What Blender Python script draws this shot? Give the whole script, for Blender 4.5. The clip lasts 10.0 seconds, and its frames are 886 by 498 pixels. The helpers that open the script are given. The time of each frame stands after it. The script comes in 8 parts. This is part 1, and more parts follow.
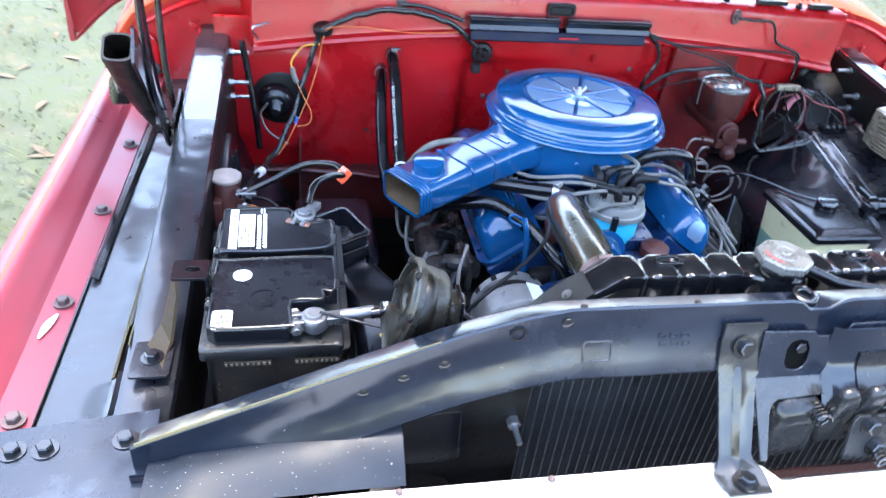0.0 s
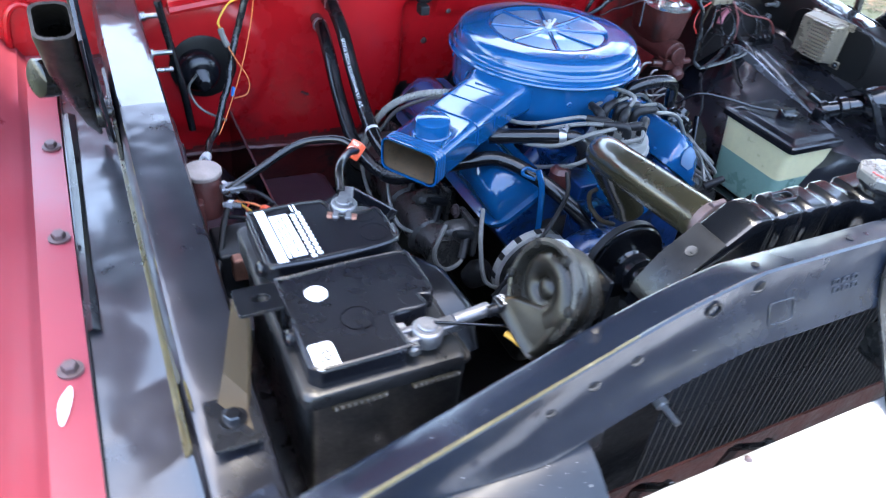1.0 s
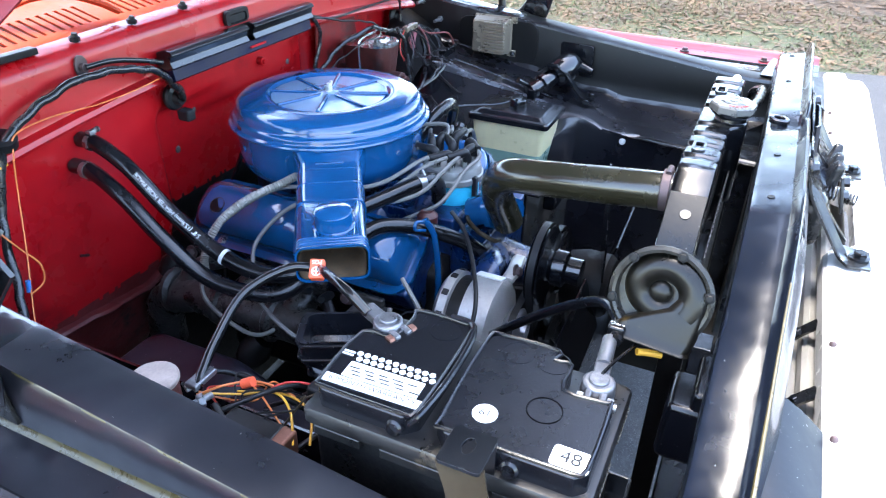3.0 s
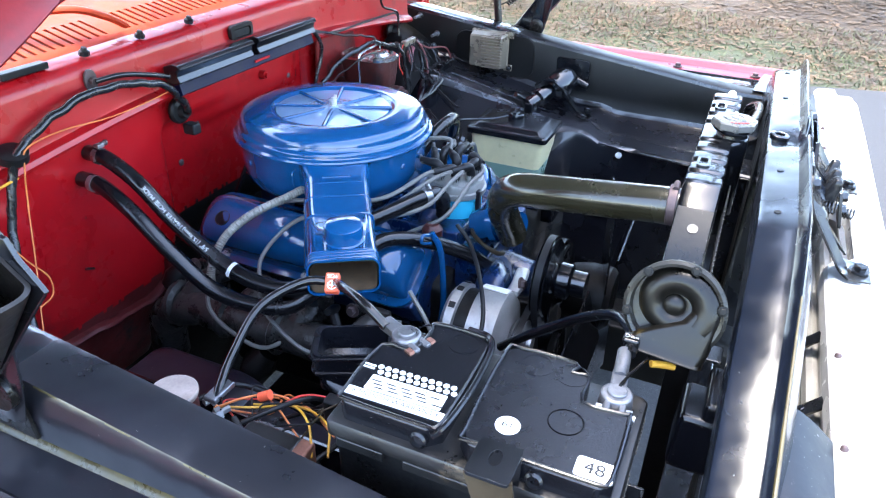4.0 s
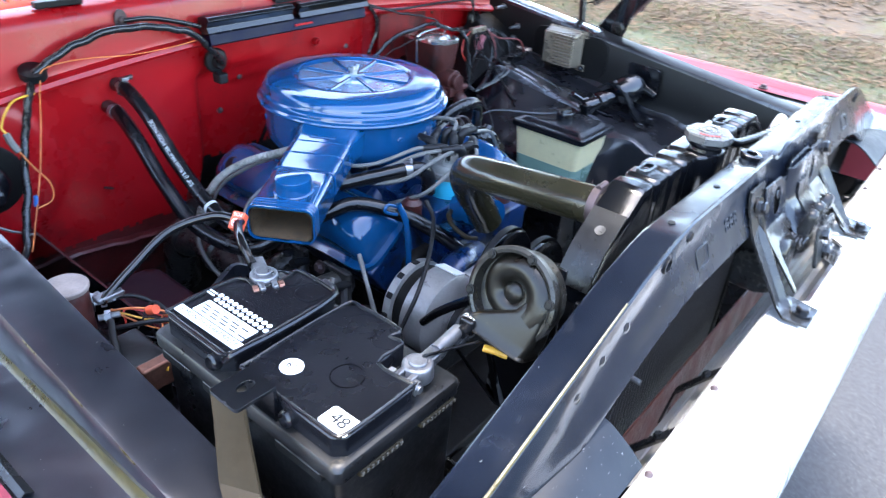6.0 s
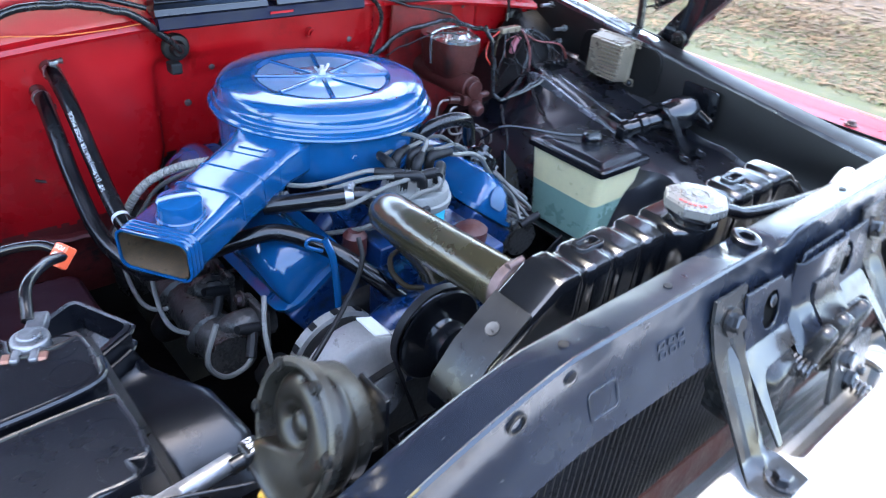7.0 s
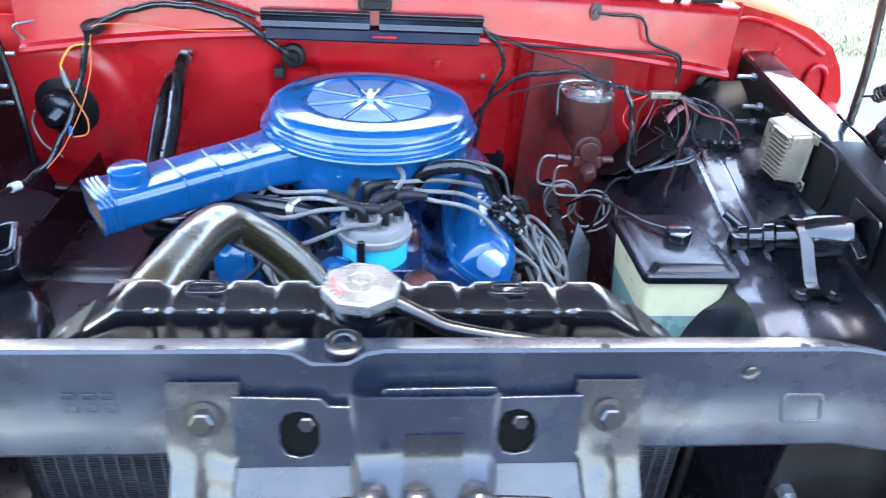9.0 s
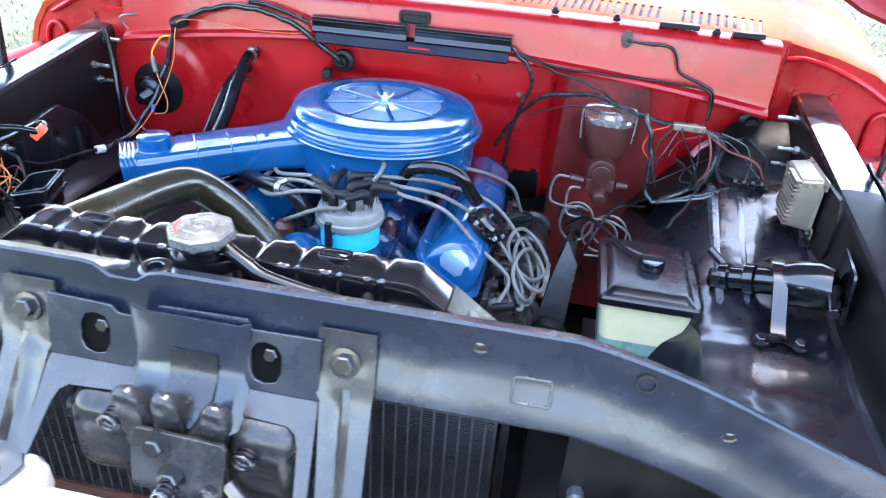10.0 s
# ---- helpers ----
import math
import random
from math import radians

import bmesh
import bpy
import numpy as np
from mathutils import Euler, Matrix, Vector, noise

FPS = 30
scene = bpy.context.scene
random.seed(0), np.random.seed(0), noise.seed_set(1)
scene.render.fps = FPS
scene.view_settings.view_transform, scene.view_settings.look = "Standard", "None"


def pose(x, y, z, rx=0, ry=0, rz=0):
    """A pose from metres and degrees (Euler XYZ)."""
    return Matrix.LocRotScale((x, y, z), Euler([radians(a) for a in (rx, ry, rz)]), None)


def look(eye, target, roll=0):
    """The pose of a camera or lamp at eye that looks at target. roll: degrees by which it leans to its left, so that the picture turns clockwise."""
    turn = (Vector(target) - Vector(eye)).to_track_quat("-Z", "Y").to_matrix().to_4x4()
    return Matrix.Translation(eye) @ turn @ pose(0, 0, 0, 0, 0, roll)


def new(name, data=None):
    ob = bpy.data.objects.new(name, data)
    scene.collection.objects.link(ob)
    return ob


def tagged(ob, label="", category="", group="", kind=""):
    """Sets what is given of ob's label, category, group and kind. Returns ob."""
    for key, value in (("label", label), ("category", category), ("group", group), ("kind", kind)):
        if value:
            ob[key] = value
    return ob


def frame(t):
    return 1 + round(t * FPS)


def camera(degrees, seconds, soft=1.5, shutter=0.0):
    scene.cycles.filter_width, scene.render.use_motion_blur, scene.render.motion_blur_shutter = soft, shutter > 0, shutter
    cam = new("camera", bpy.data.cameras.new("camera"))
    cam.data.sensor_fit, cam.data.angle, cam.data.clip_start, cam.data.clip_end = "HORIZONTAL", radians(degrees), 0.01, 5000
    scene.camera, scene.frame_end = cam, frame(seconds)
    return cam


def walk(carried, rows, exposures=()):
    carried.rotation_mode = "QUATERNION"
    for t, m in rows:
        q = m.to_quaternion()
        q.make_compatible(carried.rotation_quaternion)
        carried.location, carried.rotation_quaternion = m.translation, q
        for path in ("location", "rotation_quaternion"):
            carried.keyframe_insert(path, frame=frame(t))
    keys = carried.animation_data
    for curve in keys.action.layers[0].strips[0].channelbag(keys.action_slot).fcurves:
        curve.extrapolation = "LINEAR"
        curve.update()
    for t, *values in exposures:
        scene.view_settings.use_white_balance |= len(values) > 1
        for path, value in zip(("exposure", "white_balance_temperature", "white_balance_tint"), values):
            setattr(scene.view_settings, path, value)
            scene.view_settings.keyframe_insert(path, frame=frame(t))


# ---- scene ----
cam = camera(64.4, 10.0, soft=1.1, shutter=0.35)
PATH = [
    (0, (-0.541, -0.276, 1.67), (-0.166, 1.33, 0.538), 6.3),
    (0.5, (-0.672, -0.193, 1.63), (-0.052, 1.271, 0.417), 8.1),
    (1, (-0.774, -0.065, 1.599), (0.01, 1.317, 0.385), 6.9),
    (1.5, (-0.981, 0.022, 1.599), (0.181, 1.183, 0.458), 4.0),
    (2, (-0.992, 0.106, 1.583), (0.346, 1.131, 0.506), 3.8),
    (2.5, (-1.022, 0.235, 1.572), (0.459, 1.076, 0.523), 1.3),
    (3.8, (-1.07, 0.317, 1.576), (0.513, 0.952, 0.532), 2.0),
    (4, (-1.072, 0.322, 1.581), (0.513, 0.998, 0.566), 1.7),
    (4.5, (-1.086, 0.321, 1.572), (0.512, 0.993, 0.574), 2.2),
    (5, (-1.091, 0.29, 1.562), (0.52, 0.934, 0.568), 3.1),
    (5.2, (-1.072, 0.246, 1.553), (0.551, 0.838, 0.545), 4.8),
    (6.3, (-0.856, 0.012, 1.568), (0.41, 1.167, 0.535), 5.4),
    (6.5, (-0.787, 0.019, 1.553), (0.477, 1.167, 0.512), 6.8),
    (7, (-0.598, 0.028, 1.542), (0.552, 1.262, 0.468), 5.6),
    (7.5, (-0.444, -0.102, 1.551), (0.233, 1.489, 0.547), 5.4),
    (8, (-0.349, -0.206, 1.583), (-0.006, 1.493, 0.585), 5.4),
    (8.5, (-0.163, -0.165, 1.553), (0.091, 1.542, 0.542), 6.3),
    (9, (0.03, -0.153, 1.556), (0.201, 1.544, 0.511), 3.5),
    (9.5, (0.213, -0.257, 1.575), (0.106, 1.463, 0.56), 4.5),
    (10, (0.338, -0.218, 1.562), (0.056, 1.492, 0.563), 3.9),
]
EXPOSURES = ((0.0, 4.02, 6920, 10), (0.5, 3.87, 6920, 10), (1.0, 3.92, 6920, 10), (1.5, 4.12, 6920, 10), (2.5, 3.95, 6920, 10), (5.0, 3.90, 6920, 10), (6.5, 3.82, 6920, 10), (7.0, 3.97, 6920, 10), (7.5, 4.19, 6920, 10), (8.5, 4.16, 6920, 10), (9.0, 4.38, 6920, 10), (9.5, 4.47, 6920, 10), (10.0, 4.22, 6920, 10))
walk(cam, [(t, look(eye, target, roll)) for t, eye, target, roll in PATH], EXPOSURES)

# ---- daylight ----
world = bpy.data.worlds.new("sky")
scene.world = world
world.use_nodes = True
wn = world.node_tree
sky = wn.nodes.new("ShaderNodeTexSky")
sky.sky_type = "NISHITA"
sky.sun_disc = False
sky.sun_elevation = radians(79)
sky.sun_rotation = radians(10)
sky.air_density, sky.dust_density, sky.ozone_density = 1.0, 1.4, 1.3
wn.nodes["Background"].inputs["Strength"].default_value = 0.15
wn.links.new(sky.outputs[0], wn.nodes["Background"].inputs["Color"])
sun = new("sun", bpy.data.lights.new("sun", "SUN"))
sun.data.energy, sun.data.angle, sun.data.color = 0.8, radians(14), (1.0, 0.975, 0.94)
sun.matrix_basis = look((0.20, 0.78, 4.2), (0.0, 0.0, 0.0))

# ---- materials ----


def material(name, color, rough=0.5, metal=0.0, vary=0.25, scale=8.0, bump=0.0, bump_scale=90.0, spots=None, coat=0.0, coat_rough=0.12,
             rough_vary=0.15, spot_size=14.0, spot_amount=0.55, transmission=0.0, each=0.0, gloss=0.5, dent=0.0, dent_scale=9.0, specks=None, speck_size=420.0, speck_amount=0.66):
    """Procedural surface: base colour with broad and fine variation, optional dirt spots, gloss variation and fine relief."""
    m = bpy.data.materials.new(name)
    m.use_nodes = True
    nt = m.node_tree
    b = nt.nodes["Principled BSDF"]
    link = nt.links.new
    co = nt.nodes.new("ShaderNodeTexCoord")
    n1 = nt.nodes.new("ShaderNodeTexNoise")
    n1.inputs["Scale"].default_value, n1.inputs["Detail"].default_value = scale, 6
    link(co.outputs["Object"], n1.inputs["Vector"])
    n2 = nt.nodes.new("ShaderNodeTexNoise")
    n2.inputs["Scale"].default_value, n2.inputs["Detail"].default_value = scale * 9, 4
    link(co.outputs["Object"], n2.inputs["Vector"])
    mix = nt.nodes.new("ShaderNodeMath")
    mix.operation = "MULTIPLY_ADD"
    mix.inputs[1].default_value = 0.35
    link(n2.outputs[0], mix.inputs[0])
    link(n1.outputs[0], mix.inputs[2])
    ramp = nt.nodes.new("ShaderNodeValToRGB")
    ramp.color_ramp.elements[0].position, ramp.color_ramp.elements[1].position = 0.45, 0.95
    lo = [c * (1 - vary) for c in color]
    hi = [min(1.0, c * (1 + vary)) for c in color]
    ramp.color_ramp.elements[0].color, ramp.color_ramp.elements[1].color = (*lo, 1), (*hi, 1)
    link(mix.outputs[0], ramp.inputs[0])
    out = ramp.outputs[0]
    if each:
        info = nt.nodes.new("ShaderNodeObjectInfo")
        hsv = nt.nodes.new("ShaderNodeHueSaturation")
        ma = nt.nodes.new("ShaderNodeMath")
        ma.operation = "MULTIPLY_ADD"
        ma.inputs[1].default_value, ma.inputs[2].default_value = each, 1 - each / 2
        link(info.outputs["Random"], ma.inputs[0])
        link(ma.outputs[0], hsv.inputs["Value"])
        link(out, hsv.inputs["Color"])
        out = hsv.outputs[0]
    for shade, size, amount, soft in ((spots, spot_size, spot_amount, 0.12), (specks, speck_size, speck_amount, 0.05)):
        if not shade:
            continue
        n3 = nt.nodes.new("ShaderNodeTexNoise")
        n3.inputs["Scale"].default_value, n3.inputs["Detail"].default_value, n3.inputs["Roughness"].default_value = size, 8 if soft > 0.1 else 2, 0.7
        link(co.outputs["Object"], n3.inputs["Vector"])
        r3 = nt.nodes.new("ShaderNodeValToRGB")
        r3.color_ramp.elements[0].position, r3.color_ramp.elements[1].position = amount, min(1.0, amount + soft)
        link(n3.outputs[0], r3.inputs[0])
        mx = nt.nodes.new("ShaderNodeMix")
        mx.data_type = "RGBA"
        link(r3.outputs[0], mx.inputs[0])
        link(out, mx.inputs[6])
        mx.inputs[7].default_value = (*shade, 1)
        out = mx.outputs[2]
    link(out, b.inputs["Base Color"])
    rr = nt.nodes.new("ShaderNodeMapRange")
    rr.inputs[1].default_value, rr.inputs[2].default_value = 0.5, 0.88
    rr.inputs[3].default_value, rr.inputs[4].default_value = max(0.03, rough - rough_vary), min(1.0, rough + rough_vary)
    link(mix.outputs[0], rr.inputs[0])
    link(rr.outputs[0], b.inputs["Roughness"])
    b.inputs["Metallic"].default_value = metal
    b.inputs["Coat Weight"].default_value, b.inputs["Coat Roughness"].default_value = coat, coat_rough
    b.inputs["Specular IOR Level"].default_value = gloss
    b.inputs["Transmission Weight"].default_value = transmission
    normal = None
    for amount, size, depth in ((dent, dent_scale, 0.012), (bump, bump_scale, 0.002)):
        if amount:
            n4 = nt.nodes.new("ShaderNodeTexNoise")
            n4.inputs["Scale"].default_value, n4.inputs["Detail"].default_value = size, 5 if depth < 0.01 else 2
            link(co.outputs["Object"], n4.inputs["Vector"])
            bp = nt.nodes.new("ShaderNodeBump")
            bp.inputs["Strength"].default_value, bp.inputs["Distance"].default_value = amount, depth
            link(n4.outputs[0], bp.inputs["Height"])
            if normal:
                link(normal, bp.inputs["Normal"])
            normal = bp.outputs[0]
    if normal:
        link(normal, b.inputs["Normal"])
        link(normal, b.inputs["Coat Normal"])
    return m


RED = material("red_body_paint", (0.338, 0.0039, 0.0072), 0.33, vary=0.20, scale=4, bump=0.10, bump_scale=25, coat=0.22, coat_rough=0.12, gloss=0.34, dent=0.26, dent_scale=6, spots=(0.17, 0.006, 0.008), spot_size=5, spot_amount=0.60, specks=(0.10, 0.02, 0.018), speck_size=110, speck_amount=0.735)
RED_OUT = material("weathered_red_fender_paint", (0.205, 0.030, 0.043), 0.42, vary=0.14, scale=3, bump=0.05, coat=0.12, coat_rough=0.16, gloss=0.3, spots=(0.20, 0.022, 0.032), spot_size=9, spot_amount=0.66, specks=(0.16, 0.05, 0.045), speck_size=160, speck_amount=0.72)
BLACK = material("black_chassis_paint", (0.0038, 0.0043, 0.0058), 0.24, vary=0.4, scale=6, bump=0.10, bump_scale=22, rough_vary=0.10, coat=0.6, coat_rough=0.09, gloss=0.5, dent=0.16, dent_scale=9, spots=(0.014, 0.015, 0.017), spot_size=24, spot_amount=0.66, specks=(0.16, 0.15, 0.14), speck_size=200, speck_amount=0.74)
APRON = material("dusty_black_apron_paint", (0.0075, 0.0079, 0.0110), 0.30, vary=0.45, scale=5, bump=0.10, bump_scale=22, rough_vary=0.10, coat=0.55, coat_rough=0.12, gloss=0.5, dent=0.60, dent_scale=9, spots=(0.016, 0.016, 0.020), spot_size=18, spot_amount=0.62, specks=(0.18, 0.17, 0.15), speck_size=190, speck_amount=0.74)
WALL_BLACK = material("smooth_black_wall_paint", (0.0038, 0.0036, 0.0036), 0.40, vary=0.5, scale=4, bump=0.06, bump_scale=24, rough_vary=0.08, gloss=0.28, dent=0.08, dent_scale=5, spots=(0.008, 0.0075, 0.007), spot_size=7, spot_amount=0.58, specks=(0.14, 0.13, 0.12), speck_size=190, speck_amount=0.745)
# purple tinge stands in for red bodywork reflected in the black floor
FLOOR_BLACK = material("floor_black_reflected_purple", (0.0085, 0.0067, 0.0115), 0.36, vary=0.5, scale=6, bump=0.25, bump_scale=26, rough_vary=0.12, gloss=0.4, coat=0.15, coat_rough=0.16, dent=0.4, dent_scale=8, spots=(0.020, 0.019, 0.024), spot_size=9, spot_amount=0.60, specks=(0.16, 0.15, 0.15), speck_size=170, speck_amount=0.735)
END_SATIN = material("scuffed_satin_black", (0.0075, 0.0072, 0.0070), 0.38, vary=0.5, scale=14, bump=0.15, gloss=0.35, spots=(0.045, 0.038, 0.026), spot_size=26, spot_amount=0.68, specks=(0.2, 0.19, 0.17), speck_size=160, speck_amount=0.735)
GREASED = material("dusty_greased_steel", (0.017, 0.018, 0.020), 0.26, metal=0.2, vary=0.5, scale=18, bump=0.5, bump_scale=60, gloss=0.4, spots=(0.036, 0.036, 0.037), spot_size=16, spot_amount=0.56)
SCUFFED = material("scuffed_black_steel", (0.019, 0.0195, 0.021), 0.24, metal=0.1, vary=0.45, scale=7, bump=0.2, bump_scale=24, rough_vary=0.12, coat=0.2, coat_rough=0.12, dent=0.6, dent_scale=14, spots=(0.045, 0.043, 0.041), spot_size=16, spot_amount=0.60)
# lighter black with the sky's sheen on the rail tops put in
RAIL_SHEEN = material("rail_black_sky_sheen", (0.016, 0.017, 0.020), 0.16, metal=0.1, vary=0.5, scale=6, bump=0.12, bump_scale=30, rough_vary=0.07, coat=0.9, coat_rough=0.08, gloss=0.6, dent=0.22, dent_scale=12, spots=(0.008, 0.009, 0.010), spot_size=9, spot_amount=0.60, specks=(0.2, 0.2, 0.19), speck_size=180, speck_amount=0.74)
FILLER = material("flecked_blue_black_panel", (0.0075, 0.0105, 0.0165), 0.52, vary=0.4, scale=8, bump=0.25, bump_scale=30, rough_vary=0.12, coat=0.05, coat_rough=0.2, gloss=0.28, dent=0.6, dent_scale=7, spots=(0.013, 0.017, 0.024), spot_size=14, spot_amount=0.56, specks=(0.20, 0.20, 0.20), speck_size=230, speck_amount=0.685)
# blue base and pale spots paint in sky and cloudy reflections
SUPPORT = material("support_black_sky_tint", (0.0066, 0.0096, 0.0172), 0.26, vary=0.35, scale=7, bump=0.12, bump_scale=30, rough_vary=0.12, coat=0.22, coat_rough=0.12, gloss=0.45, dent=0.6, dent_scale=7, spots=(0.024, 0.031, 0.044), spot_size=9, spot_amount=0.60, specks=(0.15, 0.15, 0.145), speck_size=190, speck_amount=0.74)
BLACK_GLOSS = material("glossy_black_enamel", (0.0035, 0.0040, 0.0052), 0.18, vary=0.3, scale=6, bump=0.08, bump_scale=26, rough_vary=0.06, coat=0.45, coat_rough=0.12, gloss=0.5, dent=0.18, dent_scale=13, specks=(0.10, 0.10, 0.095), speck_size=200, speck_amount=0.75)
BLACK_SATIN = material("satin_black_plastic", (0.0050, 0.0054, 0.0076), 0.26, vary=0.35, scale=8, bump=0.10, bump_scale=300, rough_vary=0.04, dent=0.10, dent_scale=10, spots=(0.010, 0.010, 0.011), spot_size=90, spot_amount=0.70, specks=(0.12, 0.115, 0.105), speck_size=300, speck_amount=0.71)
RUBBER = material("black_rubber", (0.0045, 0.0045, 0.0055), 0.22, vary=0.3, scale=15, bump=0.06, bump_scale=160, rough_vary=0.08)
RUBBER_MATT = material("matt_black_rubber", (0.0062, 0.0062, 0.0070), 0.5, gloss=0.3, vary=0.3, scale=15, bump=0.15, bump_scale=200)
BLUE = material("blue_engine_enamel", (0.0008, 0.055, 0.160), 0.13, vary=0.16, scale=6, bump=0.03, bump_scale=40, coat=0.5, coat_rough=0.03, rough_vary=0.04, gloss=0.45, dent=0.06, dent_scale=14, spots=(0.001, 0.030, 0.115), spot_size=20, spot_amount=0.68, specks=(0.10, 0.14, 0.22), speck_size=170, speck_amount=0.76)
BLUE_PALE = material("pale_blue_enamel", (0.19, 0.31, 0.47), 0.22, metal=0.45, vary=0.08, scale=6, bump=0.01, bump_scale=40, coat=0.5, coat_rough=0.05, rough_vary=0.03, dent=0.05, dent_scale=10)
# darker blue puts the dark of the engine's gaps into the castings
BLUE_DARK = material("shaded_blue_casting_paint", (0.0008, 0.020, 0.080), 0.34, vary=0.4, scale=14, bump=0.5, bump_scale=70, coat=0.3, coat_rough=0.15, spots=(0.004, 0.005, 0.007), spot_size=18, spot_amount=0.50)
WHITE = material("cream_white_header_paint", (0.44, 0.45, 0.46), 0.38, vary=0.16, scale=5, bump=0.05, spots=(0.30, 0.29, 0.27), spot_size=10, spot_amount=0.60, specks=(0.25, 0.22, 0.18), speck_size=180, speck_amount=0.70)
IRON = material("sooty_cast_iron", (0.046, 0.044, 0.042), 0.33, metal=0.5, vary=0.5, scale=25, bump=1.0, bump_scale=110, spots=(0.10, 0.090, 0.080), spot_size=34, spot_amount=0.60)
# grease, and the black used where deep shade is painted in
GRIME_SHADE = material("greasy_shaded_dark_metal", (0.0050, 0.0048, 0.0048), 0.5, vary=0.5, scale=18, bump=0.6, bump_scale=80, gloss=0.25, spots=(0.020, 0.017, 0.014), spot_size=22, spot_amount=0.64)
ALLOY = material("dull_cast_aluminium", (0.44, 0.43, 0.41), 0.45, metal=0.7, vary=0.2, scale=20, bump=0.35, bump_scale=180, spots=(0.12, 0.11, 0.10), spot_size=22, spot_amount=0.60)
LEAD = material("dull_lead_clamp", (0.19, 0.19, 0.20), 0.42, metal=0.8, vary=0.35, scale=40, bump=0.6, bump_scale=130, spots=(0.12, 0.12, 0.12), spot_size=60, spot_amount=0.58)
COPPER = material("worn_copper_lug", (0.26, 0.12, 0.085), 0.5, metal=0.7, vary=0.4, scale=40, bump=0.4)
STEEL = material("plain_steel", (0.34, 0.34, 0.35), 0.36, metal=0.9, vary=0.25, scale=30, bump=0.2, bump_scale=140)
TIN = material("zinc_plated_lid", (0.66, 0.65, 0.62), 0.20, metal=0.9, vary=0.2, scale=16, bump=0.15, bump_scale=60, rough_vary=0.1)
RIB_SHEEN = material("rib_sky_sheen_grey", (0.13, 0.136, 0.15), 0.24, metal=0.6, vary=0.4, scale=14, bump=0.2, bump_scale=60, spots=(0.012, 0.013, 0.015), spot_size=14, spot_amount=0.60)
RUST = material("rusty_brown_casting", (0.060, 0.014, 0.011), 0.45, vary=0.4, scale=22, bump=0.6, bump_scale=120, spots=(0.030, 0.016, 0.014), spot_size=20, spot_amount=0.58)
BOLT = material("oxidised_bolt", (0.10, 0.07, 0.07), 0.55, metal=0.5, vary=0.4, scale=60, bump=0.3)
WIRE_GREY = material("grey_ignition_lead", (0.125, 0.122, 0.112), 0.42, vary=0.2, scale=30)
WIRE_ORANGE = material("orange_wire", (0.60, 0.165, 0.045), 0.45, vary=0.15, scale=40)
WIRE_YELLOW = material("yellow_wire", (0.58, 0.29, 0.03), 0.45, vary=0.15, scale=40)
WIRE_RED = material("red_wire", (0.50, 0.03, 0.02), 0.45, vary=0.15, scale=40)
BRICK_WIRE = material("dull_red_wire", (0.12, 0.022, 0.020), 0.5, vary=0.3, scale=40)
WIRE_BLUE = material("blue_terminal", (0.03, 0.16, 0.45), 0.4, vary=0.1, scale=40)
WIRE_PINK = material("pink_connector", (0.33, 0.10, 0.12), 0.5, vary=0.2, scale=40)
TAPE = material("harness_tape", (0.013, 0.013, 0.014), 0.24, vary=0.4, scale=40, bump=0.6, bump_scale=80)
BRAID = material("grey_ribbed_tube", (0.25, 0.235, 0.205), 0.6, vary=0.3, scale=40)
CREAM = material("cream_translucent_plastic", (0.78, 0.69, 0.40), 0.36, vary=0.10, scale=10, bump=0.04, transmission=0.05)
GREEN = material("green_coolant_behind_plastic", (0.22, 0.36, 0.29), 0.34, vary=0.10, scale=10, transmission=0.05)
CYAN = material("bright_cyan_plastic", (0.01, 0.42, 0.62), 0.4, vary=0.08, scale=20)
GREY_CAP = material("grey_distributor_plastic", (0.20, 0.20, 0.19), 0.45, vary=0.15, scale=30, bump=0.1, spots=(0.13, 0.13, 0.12), spot_size=60, spot_amount=0.58)
BOX_GREY = material("beige_grey_module_casting", (0.26, 0.215, 0.16), 0.36, metal=0.55, vary=0.2, scale=14, bump=0.15, spots=(0.12, 0.095, 0.07), spot_size=26, spot_amount=0.58)
LABEL = material("white_label", (0.74, 0.74, 0.72), 0.5, vary=0.05, scale=30)
INK = material("black_ink", (0.012, 0.012, 0.012), 0.5, vary=0.1, scale=30)
INK_WHITE = material("white_print", (0.6, 0.6, 0.58), 0.5, vary=0.1, scale=30)
INK_RED = material("red_print", (0.5, 0.05, 0.05), 0.5, vary=0.1, scale=30)
TAG_RED = material("orange_red_tag", (0.75, 0.10, 0.04), 0.45, vary=0.1, scale=30)
TAN = material("brown_black_paint", (0.036, 0.026, 0.015), 0.5, gloss=0.15, vary=0.4, scale=12, bump=0.15)
PAPER = material("inside_of_snorkel", (0.10, 0.060, 0.030), 0.8, vary=0.5, scale=40, spots=(0.03, 0.02, 0.012), spot_size=40, spot_amount=0.55)
# red shifted to orange to paint in strong sun on the cowl
RED_SUNLIT = material("sunlit_orange_red_paint", (0.37, 0.047, 0.018), 0.6, vary=0.2, scale=5, bump=0.1, gloss=0.12, spots=(0.36, 0.020, 0.010), spot_size=6, spot_amount=0.55, specks=(0.16, 0.02, 0.012), speck_size=120, speck_amount=0.68)
FINS = material("dark_radiator_core", (0.048, 0.051, 0.058), 0.5, metal=0.5, vary=0.4, scale=30, bump=0.8, bump_scale=300)
SOLDER = material("grey_core_tube", (0.115, 0.112, 0.108), 0.4, metal=0.7, vary=0.4, scale=60, bump=0.3)
